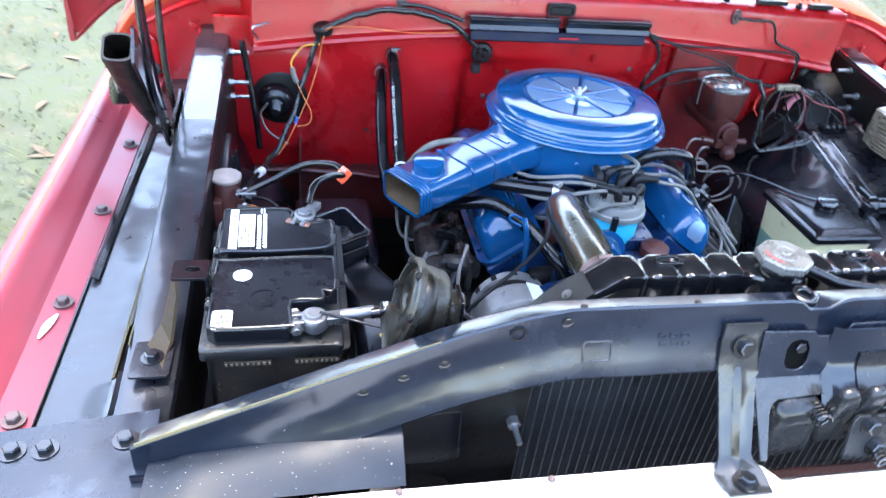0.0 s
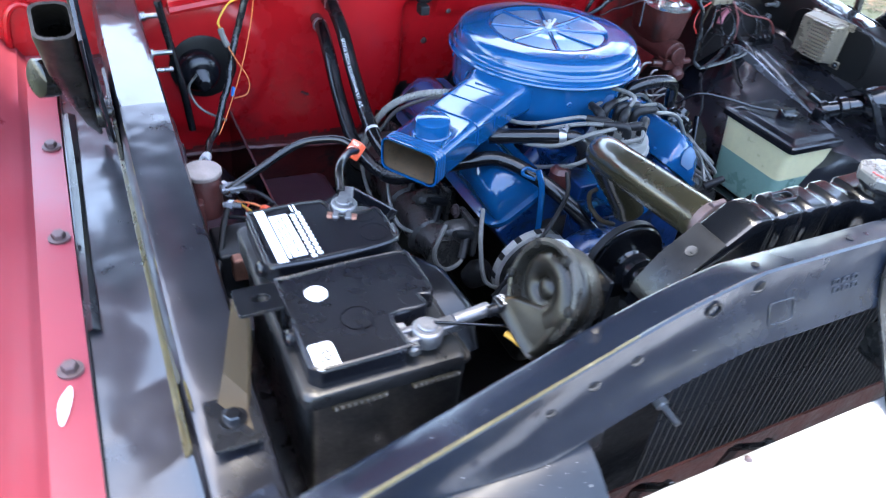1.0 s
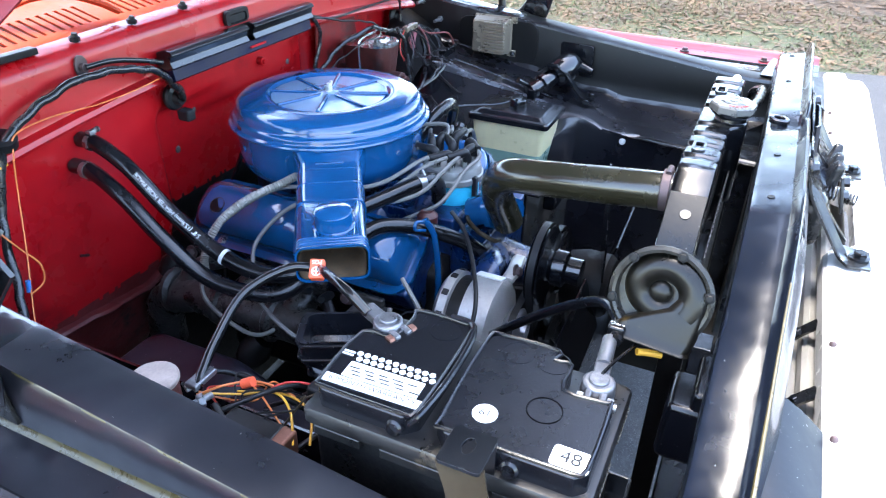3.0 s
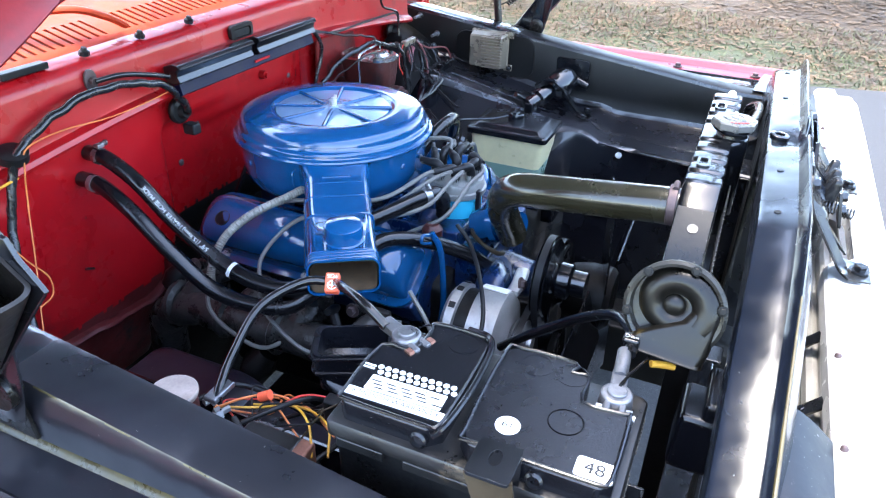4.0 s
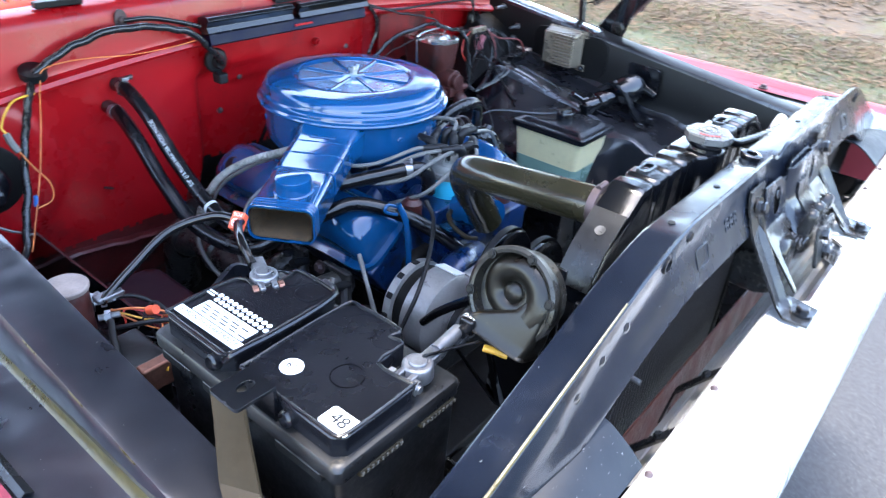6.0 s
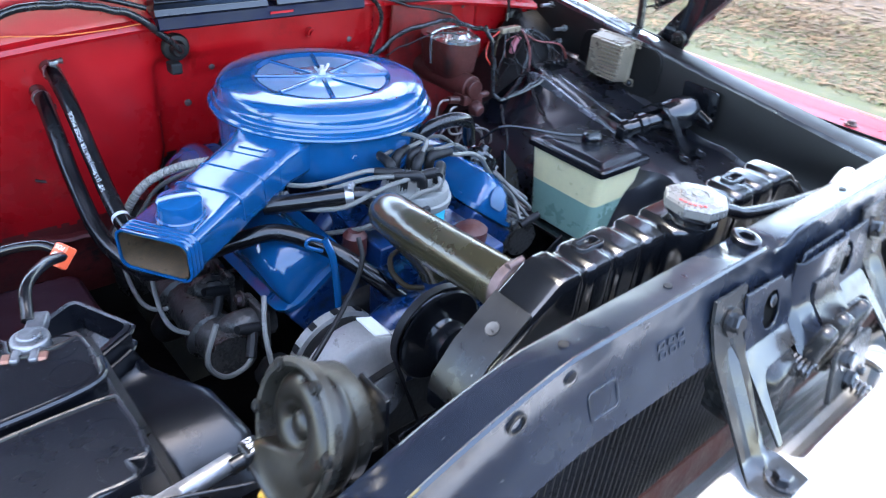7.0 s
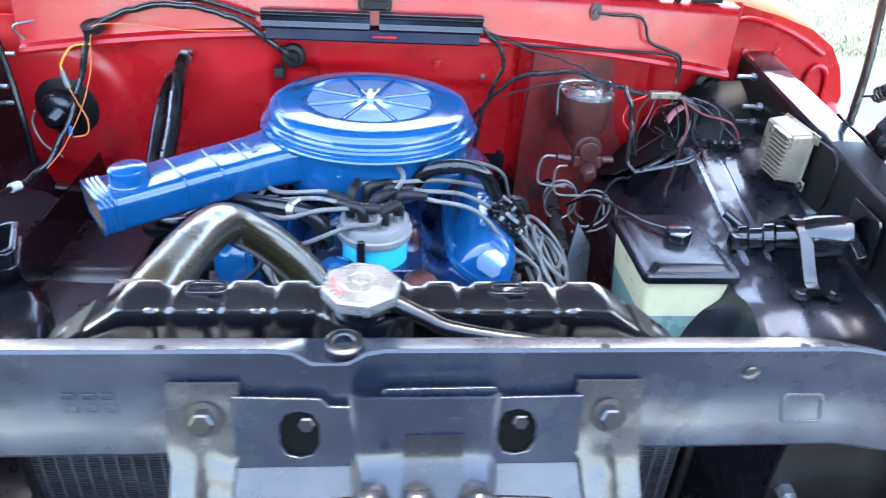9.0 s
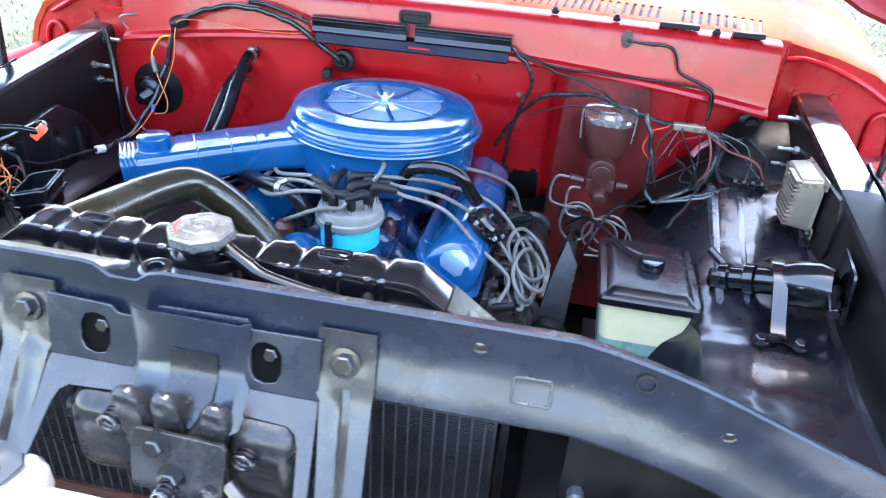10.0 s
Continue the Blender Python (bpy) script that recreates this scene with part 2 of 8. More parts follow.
CAPMETAL = material("plated_radiator_cap", (0.17, 0.165, 0.155), 0.34, metal=0.45, vary=0.15, scale=40, bump=0.15, spots=(0.26, 0.21, 0.16), spot_size=40, spot_amount=0.60)
ASPHALT = material("worn_asphalt", (0.046, 0.047, 0.050), 0.9, vary=0.35, scale=60, bump=1.0, bump_scale=220, gloss=0.2, spots=(0.125, 0.126, 0.128), spot_size=170, spot_amount=0.56)
LAWN = material("thin_lawn_soil", (0.036, 0.044, 0.019), 0.9, vary=0.35, scale=9, bump=0.8, bump_scale=60, spots=(0.066, 0.056, 0.028), spot_size=3.0, spot_amount=0.55)
LITTER = material("pine_straw_litter", (0.062, 0.042, 0.025), 0.9, vary=0.45, scale=9, bump=1.0, bump_scale=60, spots=(0.060, 0.060, 0.024), spot_size=1.4, spot_amount=0.55)
BLADE = material("grass_blades", (0.046, 0.060, 0.021), 0.7, vary=0.6, scale=3, spots=(0.095, 0.078, 0.034), spot_size=1.8, spot_amount=0.52)
LEAF = material("dry_leaves", (0.092, 0.058, 0.032), 0.8, vary=0.6, scale=4, spots=(0.15, 0.11, 0.07), spot_size=7, spot_amount=0.58)
BARK = material("pine_bark", (0.10, 0.065, 0.045), 0.9, vary=0.5, scale=9, bump=1.0, bump_scale=14)
HINGE = material("dirty_brown_black_steel", (0.0085, 0.0070, 0.0058), 0.36, metal=0.1, vary=0.5, scale=16, bump=0.5, bump_scale=60, gloss=0.4, coat=0.15, coat_rough=0.15, dent=0.4, dent_scale=14, spots=(0.040, 0.025, 0.015), spot_size=16, spot_amount=0.57, specks=(0.12, 0.10, 0.08), speck_size=170, speck_amount=0.73)
HOOD_IN = material("black_hood_lining", (0.010, 0.010, 0.012), 0.6, vary=0.4, scale=6, bump=0.2)
# red darkened so that the hood's lip tints fewer reflections
RED_DIM = material("dimmed_red_under_hood", (0.20, 0.010, 0.012), 0.5, vary=0.35, scale=9, bump=0.2, spots=(0.05, 0.008, 0.008), spot_size=12, spot_amount=0.60)
OLIVE_EDGE = material("olive_edge_tint", (0.055, 0.043, 0.013), 0.35, vary=0.5, scale=20, bump=0.2, spots=(0.16, 0.14, 0.09), spot_size=60, spot_amount=0.62)
OLIVE_SIDE = material("rail_side_olive_reflection", (0.019, 0.0155, 0.0075), 0.40, vary=0.45, scale=5, bump=0.1, gloss=0.3, dent=0.08, dent_scale=6)
SEAL = material("wet_looking_black_seal", (0.0035, 0.0036, 0.0042), 0.22, vary=0.3, scale=14, bump=0.05, rough_vary=0.06, coat=0.4, coat_rough=0.1)
PINSTRIPE = material("orange_pinstripe_paint", (0.30, 0.075, 0.022), 0.5, gloss=0.2, vary=0.15, scale=30)
# near-black that paints the shade inside the latch slots
SLOT_SHADE = material("slot_shade_black", (0.0022, 0.0022, 0.0022), 0.9, vary=0.2, gloss=0.06)
TOE = material("tarred_brown_toe_board", (0.105, 0.012, 0.012), 0.5, vary=0.5, scale=14, bump=0.6, bump_scale=50, spots=(0.010, 0.008, 0.008), spot_size=14, spot_amount=0.52)
GRILLE_GREY = material("chalky_grey_grille_back", (0.30, 0.295, 0.28), 0.45, metal=0.3, vary=0.2, scale=12, bump=0.15, spots=(0.10, 0.075, 0.04), spot_size=9, spot_amount=0.62)
FOLIAGE = material("tree_leaves", (0.055, 0.075, 0.026), 0.7, vary=0.5, scale=2)

# ---- mesh helpers ----
CX = 0.045                      # the truck's middle line


def part(name, bm, mat, parent=None, label="", bevel=0.0, smooth=38, mats=None):
    """One bmesh, in world coordinates, as ONE mesh object under a thing or a part."""
    bmesh.ops.recalc_face_normals(bm, faces=bm.faces)
    me = bpy.data.meshes.new(name)
    bm.to_mesh(me)
    bm.free()
    for one in (mats or [mat]):
        me.materials.append(one)
    me.polygons.foreach_set("use_smooth", [True] * len(me.polygons))
    me.set_sharp_from_angle(angle=radians(smooth))
    ob = new(name, me)
    if parent is not None:
        ob.parent = parent
        ob.matrix_parent_inverse = Matrix.Translation(-Vector(parent.get("base", (0, 0, 0))))
    if bevel:
        bv = ob.modifiers.new("bevel", "BEVEL")
        bv.width, bv.segments, bv.limit_method, bv.angle_limit = bevel, 2, "ANGLE", radians(40)
        bv.harden_normals = True
    if label:
        ob["label"] = label
    return ob


def thing(name, label, category, base, group="", kind=""):
    ob = new(name)
    ob.empty_display_size = 0.03
    ob.location = base
    ob["base"] = tuple(base)
    return tagged(ob, label, category, group, kind)


def shared(name, me, parent, m):
    """A repeat of one small mesh at the pose m."""
    ob = new(name, me)
    ob.parent = parent
    ob.matrix_parent_inverse = Matrix.Translation(-Vector(parent.get("base", (0, 0, 0))))
    ob.matrix_basis = m
    return ob


def toward(p, axis):
    """A pose at p whose z axis points along axis."""
    return Matrix.Translation(p) @ Vector(axis).to_track_quat("Z", "Y").to_matrix().to_4x4()


def B():
    return bmesh.new()


def add_box(bm, c, s, m=None, top=1.0):
    """A box of size s at c; top scales its upper face."""
    m = m or Matrix()
    vs = []
    for dz in (-0.5, 0.5):
        k = top if dz > 0 else 1.0
        for dx, dy in ((-0.5, -0.5), (0.5, -0.5), (0.5, 0.5), (-0.5, 0.5)):
            vs.append(bm.verts.new(m @ Vector((c[0] + dx * s[0] * k, c[1] + dy * s[1] * k, c[2] + dz * s[2]))))
    for f in ((3, 2, 1, 0), (4, 5, 6, 7), (0, 1, 5, 4), (1, 2, 6, 5), (2, 3, 7, 6), (3, 0, 4, 7)):
        bm.faces.new([vs[i] for i in f])
    return bm


def add_lathe(bm, profile, m=None, n=28, closed=True):
    """Revolve (radius, height) pairs about the z axis of m."""
    m = m or Matrix()
    rings = []
    for r, z in profile:
        if r < 1e-5:
            rings.append([bm.verts.new(m @ Vector((0, 0, z)))])
        else:
            rings.append([bm.verts.new(m @ Vector((r * math.cos(2 * math.pi * i / n), r * math.sin(2 * math.pi * i / n), z))) for i in range(n)])
    for a, b in zip(rings, rings[1:]):
        for i in range(n):
            j = (i + 1) % n
            if len(a) == 1 and len(b) == 1:
                break
            if len(a) == 1:
                bm.faces.new((a[0], b[i], b[j]))
            elif len(b) == 1:
                bm.faces.new((a[i], b[0], a[j]))
            else:
                bm.faces.new((a[i], b[i], b[j], a[j]))
    if closed:
        for ring in (rings[0], rings[-1]):
            if len(ring) > 1:
                bm.faces.new(ring)
    return bm


def add_cyl(bm, p0, p1, r, r1=None, n=18):
    p0, p1 = Vector(p0), Vector(p1)
    return add_lathe(bm, [(r, 0), (r if r1 is None else r1, (p1 - p0).length)], toward(p0, p1 - p0), n)


def curve_points(pts, res=8):
    """A smooth line through the points."""
    p = [Vector(q) for q in pts]
    if len(p) < 3:
        return p
    p = [2 * p[0] - p[1]] + p + [2 * p[-1] - p[-2]]
    out = []
    for i in range(1, len(p) - 2):
        for k in range(res):
            t = k / res
            a, b, c, d = p[i - 1:i + 3]
            out.append(0.5 * (2 * b + (c - a) * t + (2 * a - 5 * b + 4 * c - d) * t * t + (3 * b - a - 3 * c + d) * t ** 3))
    out.append(p[-2])
    return out


def frames_along(line):
    out, side = [], None
    for i, q in enumerate(line):
        t = (line[min(i + 1, len(line) - 1)] - line[max(i - 1, 0)]).normalized()
        if side is None:
            side = t.cross(Vector((0, 0, 1)))
            side = side if side.length > 0.1 else t.cross(Vector((0, 1, 0)))
        side = (side - t * side.dot(t)).normalized()
        out.append((q, t, side, side.cross(t)))
    return out


def add_tube(bm, pts, r, n=9, res=8, wobble=0.0, flat=1.0):
    """A tube through the points; r is a radius or a function of the share of the length."""
    line = curve_points(pts, res)
    if wobble:
        line = [q + wobble * Vector(noise.noise_vector(q * 40)) for q in line]
    rings = []
    for i, (q, t, s, u) in enumerate(frames_along(line)):
        rad = r(i / (len(line) - 1)) if callable(r) else r
        rings.append([bm.verts.new(q + rad * (math.cos(2 * math.pi * k / n) * s + flat * math.sin(2 * math.pi * k / n) * u)) for k in range(n)])
    for a, b in zip(rings, rings[1:]):
        for k in range(n):
            bm.faces.new((a[k], a[(k + 1) % n], b[(k + 1) % n], b[k]))
    bm.faces.new(rings[0])
    bm.faces.new(rings[-1])
    return bm


def add_loft(bm, sections, close_ends=True, ring=True):
    """Join equal-length point rows; ring closes each row."""
    rows = [[bm.verts.new(Vector(q)) for q in s] for s in sections]
    n = len(rows[0])
    for a, b in zip(rows, rows[1:]):
        for i in range(n if ring else n - 1):
            j = (i + 1) % n
            bm.faces.new((a[i], a[j], b[j], b[i]))
    if close_ends and ring:
        bm.faces.new(rows[0])
        bm.faces.new(rows[-1])
    return bm


def add_strip(bm, sections, thick):
    """A bent sheet: rows of points with a thickness below."""
    n, m = len(sections), len(sections[0])
    g = [[Vector(q) for q in s] for s in sections]
    nor = []
    for i in range(n):
        row = []
        for j in range(m):
            du = g[min(i + 1, n - 1)][j] - g[max(i - 1, 0)][j]
            dv = g[i][min(j + 1, m - 1)] - g[i][max(j - 1, 0)]
            c = du.cross(dv)
            row.append(c.normalized() if c.length > 1e-9 else Vector((0, 0, 1)))
        nor.append(row)
    top = [[bm.verts.new(g[i][j]) for j in range(m)] for i in range(n)]
    low = [[bm.verts.new(g[i][j] - thick * nor[i][j]) for j in range(m)] for i in range(n)]
    for i in range(n - 1):
        for j in range(m - 1):
            bm.faces.new((top[i][j], top[i][j + 1], top[i + 1][j + 1], top[i + 1][j]))
            bm.faces.new((low[i][j], low[i + 1][j], low[i + 1][j + 1], low[i][j + 1]))
    for i in range(n - 1):
        for j in (0, m - 1):
            bm.faces.new((top[i][j], top[i + 1][j], low[i + 1][j], low[i][j]))
    for j in range(m - 1):
        for i in (0, n - 1):
            bm.faces.new((top[i][j], low[i][j], low[i][j + 1], top[i][j + 1]))
    return bm


def add_plate(bm, outer, holes, m, thick):
    """A flat plate with holes: outlines in the xy plane of m, thickness along its z."""
    tmp = bmesh.new()
    for loop in [outer] + list(holes):
        vs = [tmp.verts.new((x, y, 0)) for x, y in loop]
        for i in range(len(vs)):
            tmp.edges.new((vs[i], vs[(i + 1) % len(vs)]))
    bmesh.ops.triangle_fill(tmp, use_beauty=True, use_dissolve=False, edges=tmp.edges[:], normal=(0, 0, 1))
    border = [e for e in tmp.edges if len(e.link_faces) == 1]
    top = {v: bm.verts.new(m @ Vector((v.co.x, v.co.y, thick / 2))) for v in tmp.verts}
    low = {v: bm.verts.new(m @ Vector((v.co.x, v.co.y, -thick / 2))) for v in tmp.verts}
    for f in tmp.faces:
        bm.faces.new([top[v] for v in f.verts])
        bm.faces.new([low[v] for v in reversed(f.verts)])
    for e in border:
        a, b = e.verts
        bm.faces.new((top[a], top[b], low[b], low[a]))
    tmp.free()
    return bm


def oval(cx, cy, rx, ry, n=20):
    return [(cx + rx * math.cos(2 * math.pi * i / n), cy + ry * math.sin(2 * math.pi * i / n)) for i in range(n)]


def rounded(x0, y0, x1, y1, r, n=5):
    out = []
    for cx, cy, a in ((x1 - r, y1 - r, 0), (x0 + r, y1 - r, 90), (x0 + r, y0 + r, 180), (x1 - r, y0 + r, 270)):
        for k in range(n + 1):
            t = radians(a + 90 * k / n)
            out.append((cx + r * math.cos(t), cy + r * math.sin(t)))
    return out


def hex_bolt_mesh(name, r, h, mat, washer=1.55):
    bm = B()
    add_lathe(bm, [(r * washer, -0.001), (r * washer, 0.0016), (r * 1.02, 0.0018)], None, 20)
    bmv = [(r * math.cos(math.pi * i / 3), r * math.sin(math.pi * i / 3)) for i in range(6)]
    lo = [bm.verts.new((x, y, 0.0016)) for x, y in bmv]
    hi = [bm.verts.new((x, y, h * 0.85)) for x, y in bmv]
    tp = [bm.verts.new((x * 0.82, y * 0.82, h)) for x, y in bmv]
    for a, b in ((lo, hi), (hi, tp)):
        for i in range(6):
            bm.faces.new((a[i], a[(i + 1) % 6], b[(i + 1) % 6], b[i]))
    bm.faces.new(tp)
    bm.faces.new(lo)
    bmesh.ops.recalc_face_normals(bm, faces=bm.faces)
    me = bpy.data.meshes.new(name)
    bm.to_mesh(me)
    bm.free()
    me.materials.append(mat)
    return me


HEX_RUSTY = hex_bolt_mesh("bolt", 0.008, 0.009, BOLT)
HEX_BLACK = hex_bolt_mesh("bolt", 0.0085, 0.009, BLACK)
HEX_TINY = hex_bolt_mesh("bolt", 0.0040, 0.0035, GRIME_SHADE, 1.3)
HEX_SMALL = hex_bolt_mesh("bolt", 0.0048, 0.005, BLACK, 1.5)
HEX_STEEL = hex_bolt_mesh("bolt", 0.006, 0.006, STEEL, 1.4)
HEX_RED = hex_bolt_mesh("bolt", 0.0085, 0.008, RED, 1.6)
HEX_SLIM = hex_bolt_mesh("bolt", 0.0065, 0.008, BLACK, 1.25)
HEX_BLUE = hex_bolt_mesh("bolt", 0.0055, 0.006, BLUE, 1.6)


def bolt(me, parent, p, axis):
    return shared("bolt", me, parent, toward(p, axis))


def lettering(text, size, m, mat, parent, name="lettering", bend=None, align="CENTER"):
    """Flat letters on the pose m, or bent by a function of their x and y."""
    cu = bpy.data.curves.new(name, "FONT")
    cu.body, cu.size, cu.align_x, cu.align_y = text, size, align, "CENTER"
    tmp = new(name, cu)
    me = bpy.data.meshes.new_from_object(tmp.evaluated_get(bpy.context.evaluated_depsgraph_get()))
    bpy.data.objects.remove(tmp)
    for v in me.vertices:
        v.co = bend(v.co.x, v.co.y) if bend else m @ v.co
    me.materials.clear()
    me.materials.append(mat)
    ob = new(name, me)
    if parent is not None:
        ob.parent = parent
        ob.matrix_parent_inverse = Matrix.Translation(-Vector(parent.get("base", (0, 0, 0))))
    return ob

# ---- ground and surroundings ----
bm = B()
N = 90


def ground_z(x, y):
    """Flat drive; the wooded bank rises beyond the verge."""
    z = 0.012 * noise.noise((x * 0.6, y * 0.6, 0.3)) * min(1.0, max(0.0, abs(x - 1.5) - 3.2))
    if x > 5.4:
        z += (x - 5.4) * 0.10 + 0.06 * noise.noise((x * 0.5, y * 0.5, 4.0)) * min(1.0, (x - 5.4))
    if y > 9:
        z += (y - 9) * 0.03
    return z


edge = [-400, -120, -50, -25] + [-14 + 28 * i / 70 for i in range(71)] + [25, 50, 120, 400]
rows = [[bm.verts.new((x, y, ground_z(x, y) if abs(x) < 60 and abs(y) < 60 else (3.0 if x > 60 else 0.0))) for x in edge] for y in edge]
for i in range(len(edge) - 1):
    for j in range(len(edge) - 1):
        f = bm.faces.new((rows[i][j], rows[i][j + 1], rows[i + 1][j + 1], rows[i + 1][j]))
        x, y = 0.5 * (edge[j] + edge[j + 1]), 0.5 * (edge[i] + edge[i + 1])
        f.material_index = 1 if x > 6.0 else 0
ground = part("ground", bm, None, mats=[LAWN, LITTER])
tagged(ground, "thin lawn and leaf-strewn bank beside the drive", "ground", kind="structure")

bm = B()
xs = [-1.42 + 6.1 * i / 60 for i in range(61)]
add_strip(bm, [[(-1.42 + (x + 1.42) * (1 - 0.04 * min(5.0, max(0.0, y + 0.6))) + (0 if 0 < i < 60 else 0.09 * noise.noise((0, y * 1.3, i))), y, 0.022 + 0.004 * noise.noise((x, y, 2))) for i, x in enumerate(xs)] for y in [-40 + 0.5625 * k for k in range(81)]], 0.06)
drive = part("drive", bm, ASPHALT)
tagged(drive, "grey worn asphalt drive under the truck", "drive", kind="structure")

# grass blades, straw and leaves on the ground beside the drive
rnd = random.Random(4)


def scatter(name, mat, boxes, count, size, lie, label, category):
    verts, faces = [], []
    for _ in range(count):
        x0, x1, y0, y1 = boxes[rnd.randrange(len(boxes))]
        x, y = rnd.uniform(x0, x1), rnd.uniform(y0, y1)
        if noise.noise((x * 0.9, y * 0.9, 7.0)) + rnd.uniform(-0.5, 0.5) < -0.15:
            continue
        a, s = rnd.uniform(0, 6.28), size * rnd.uniform(0.5, 1.4)
        d = Vector((math.cos(a), math.sin(a), 0))
        w = Vector((-d.y, d.x, 0)) * s * (0.045 if lie < 0.5 else rnd.choice((0.03, 0.04, 0.16)))
        z = ground_z(x, y) + 0.004
        p = Vector((x, y, z))
        up = Vector((0, 0, s * (1 - lie)))
        k = len(verts)
        mid = p + d * s * 0.5 * lie + up * 0.6 + d * s * 0.1
        tip = p + d * s * lie + up + d * s * 0.3
        if lie > 0.5:
            tip.z = z + 0.003 + rnd.uniform(0, 0.008)
            mid.z = z + 0.005 + rnd.uniform(0, 0.010)
        verts += [p - w * 0.6, p + w * 0.6, mid + w, mid - w, tip]
        faces += [(k, k + 1, k + 2, k + 3), (k + 3, k + 2, k + 4)]
    me = bpy.data.meshes.new(name)
    me.from_pydata(verts, [], faces)
    me.materials.append(mat)
    return tagged(new(name, me), label, category, kind="stuff")


scatter("grass", BLADE, [(-4.2, -1.55, 1.0, 9.0), (4.75, 6.6, -2.5, 6.5), (2.5, 6.5, 5.5, 11.0), (-9, -2, 5, 14)], 90000, 0.06, 0.42, "short patchy green and straw-coloured grass", "grass")
scatter("fallen_leaves", LEAF, [(6.2, 12.0, -3.0, 9.0), (6.0, 9.5, -1.5, 6.5), (4.9, 6.6, -2.0, 6.0)], 70000, 0.085, 0.93, "brown leaves and pine straw lying on the bank", "leaf litter")
scatter("lawn_leaves", LEAF, [(-4.2, -1.55, 1.0, 9.0)], 260, 0.10, 0.9, "a few dry leaves lying on the lawn", "leaves")


def tree(x, y, r, h, seed):
    rr = random.Random(seed)
    base = (x, y, ground_z(x, y) - 0.1)
    t = thing("tree", "tall pine tree with rough brown bark on the bank", "tree", base, "trees on the bank")
    b = B()
    p = Vector(base)
    add_tube(b, [p, p + Vector((0.1, 0.05, h * 0.3)), p + Vector((-0.1, 0.1, h * 0.65)), p + Vector((0.05, 0, h))], lambda s: r * (1.25 - 1.0 * s if s > 0.08 else 1.6 - 4.4 * s), 12)
    for i in range(9):
        z = h * (0.45 + 0.06 * i)
        a = rr.uniform(0, 6.28)
        L = h * 0.22 * (1.2 - 0.08 * i)
        add_tube(b, [p + Vector((0, 0, z)), p + Vector((math.cos(a) * L * 0.5, math.sin(a) * L * 0.5, z + 0.25)), p + Vector((math.cos(a) * L, math.sin(a) * L, z + 0.2))], lambda s: r * 0.28 * (1 - 0.8 * s), 6)
    part("trunk", b, BARK, t)
    verts, faces = [], []
    for i in range(2600):
        a, q = rr.uniform(0, 6.28), rr.random()
        z = h * (0.42 + 0.62 * q)
        rad = h * 0.25 * (1.1 - q) * math.sqrt(rr.random()) + 0.2
        if noise.noise((math.cos(a) * 2, math.sin(a) * 2 + seed, z * 0.6)) < -0.08:
            continue
        c = p + Vector((math.cos(a) * rad, math.sin(a) * rad, z))
        d = Vector((rr.uniform(-1, 1), rr.uniform(-1, 1), rr.uniform(-0.4, 0.6))) * 0.22
        e = d.cross(Vector((rr.uniform(-1, 1), rr.uniform(-1, 1), 1))).normalized() * 0.09
        k = len(verts)
        verts += [c - d, c + e, c + d, c - e]
        faces.append((k, k + 1, k + 2, k + 3))
    me = bpy.data.meshes.new("crown")
    me.from_pydata([Vector(v) for v in verts], [], faces)
    me.materials.append(FOLIAGE)
    shared("crown", me, t, Matrix())
    return t


for i, (x, y, r, h) in enumerate(((9.2, -0.55, 0.20, 13), (13.5, 3.5, 0.22, 14), (12.5, 8.0, 0.18, 12), (16, -3.0, 0.25, 15), (15, 13, 0.2, 13), (20, 6, 0.25, 16), (-12, 16, 0.25, 14), (-9, 21, 0.2, 13))):
    tree(x, y, r, h, i)

# ---- the truck's body round the engine bay ----
truck = thing("pickup_truck", "red pickup truck with its bonnet raised, black-painted engine bay", "pickup truck", (CX, 0.7, 0.02))


def firewall_y(x, z):
    """Pressed steel: a heater bulge on one side, a recess behind the engine, a toe-board that runs back."""
    y = 1.285
    s = 1 / (1 + math.exp((x + 0.183 + 0.25 * max(0.0, 0.95 - z)) / 0.005))
    top = 1 / (1 + math.exp((1.114 - z) / 0.004)) * min(1.0, max(0.0, (0.06 - x) / 0.25)) * (1 - s)
    y -= 0.042 * s + 0.034 * top
    d = math.hypot(x + 0.60, z - 1.02)
    y -= 0.008 / (1 + math.exp((d - 0.125) / 0.004)) * s
    if x > -0.1:
        y -= 0.010 / (1 + math.exp((abs(z - 1.135) - 0.055) / 0.004)) * (1 / (1 + math.exp((x - 0.27) / 0.006))) * (1 - top)
        y += 0.016 * math.exp(-((x - 0.315) / 0.010) ** 2) - 0.014 * math.exp(-((x - 0.585) / 0.012) ** 2)
    if z < 0.90:
        y += 0.55 * (0.90 - z) ** 1.5 * 4 * (0.25 if s > 0.5 else 1.0)
    return y


bm = B()
add_strip(bm, [[(x, firewall_y(x, z), z) for x in [-0.725 + 1.53 * i / 230 for i in range(231)]] for z in [0.66 + 0.54 * k / 72 for k in range(73)]], -0.012)
# low area behind the engine is blackened to paint in its shade
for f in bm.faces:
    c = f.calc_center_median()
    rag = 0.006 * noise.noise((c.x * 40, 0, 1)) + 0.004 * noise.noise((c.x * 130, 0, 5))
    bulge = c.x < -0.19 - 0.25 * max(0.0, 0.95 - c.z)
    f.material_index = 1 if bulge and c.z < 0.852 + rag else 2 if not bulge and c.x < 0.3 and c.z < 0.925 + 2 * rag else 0
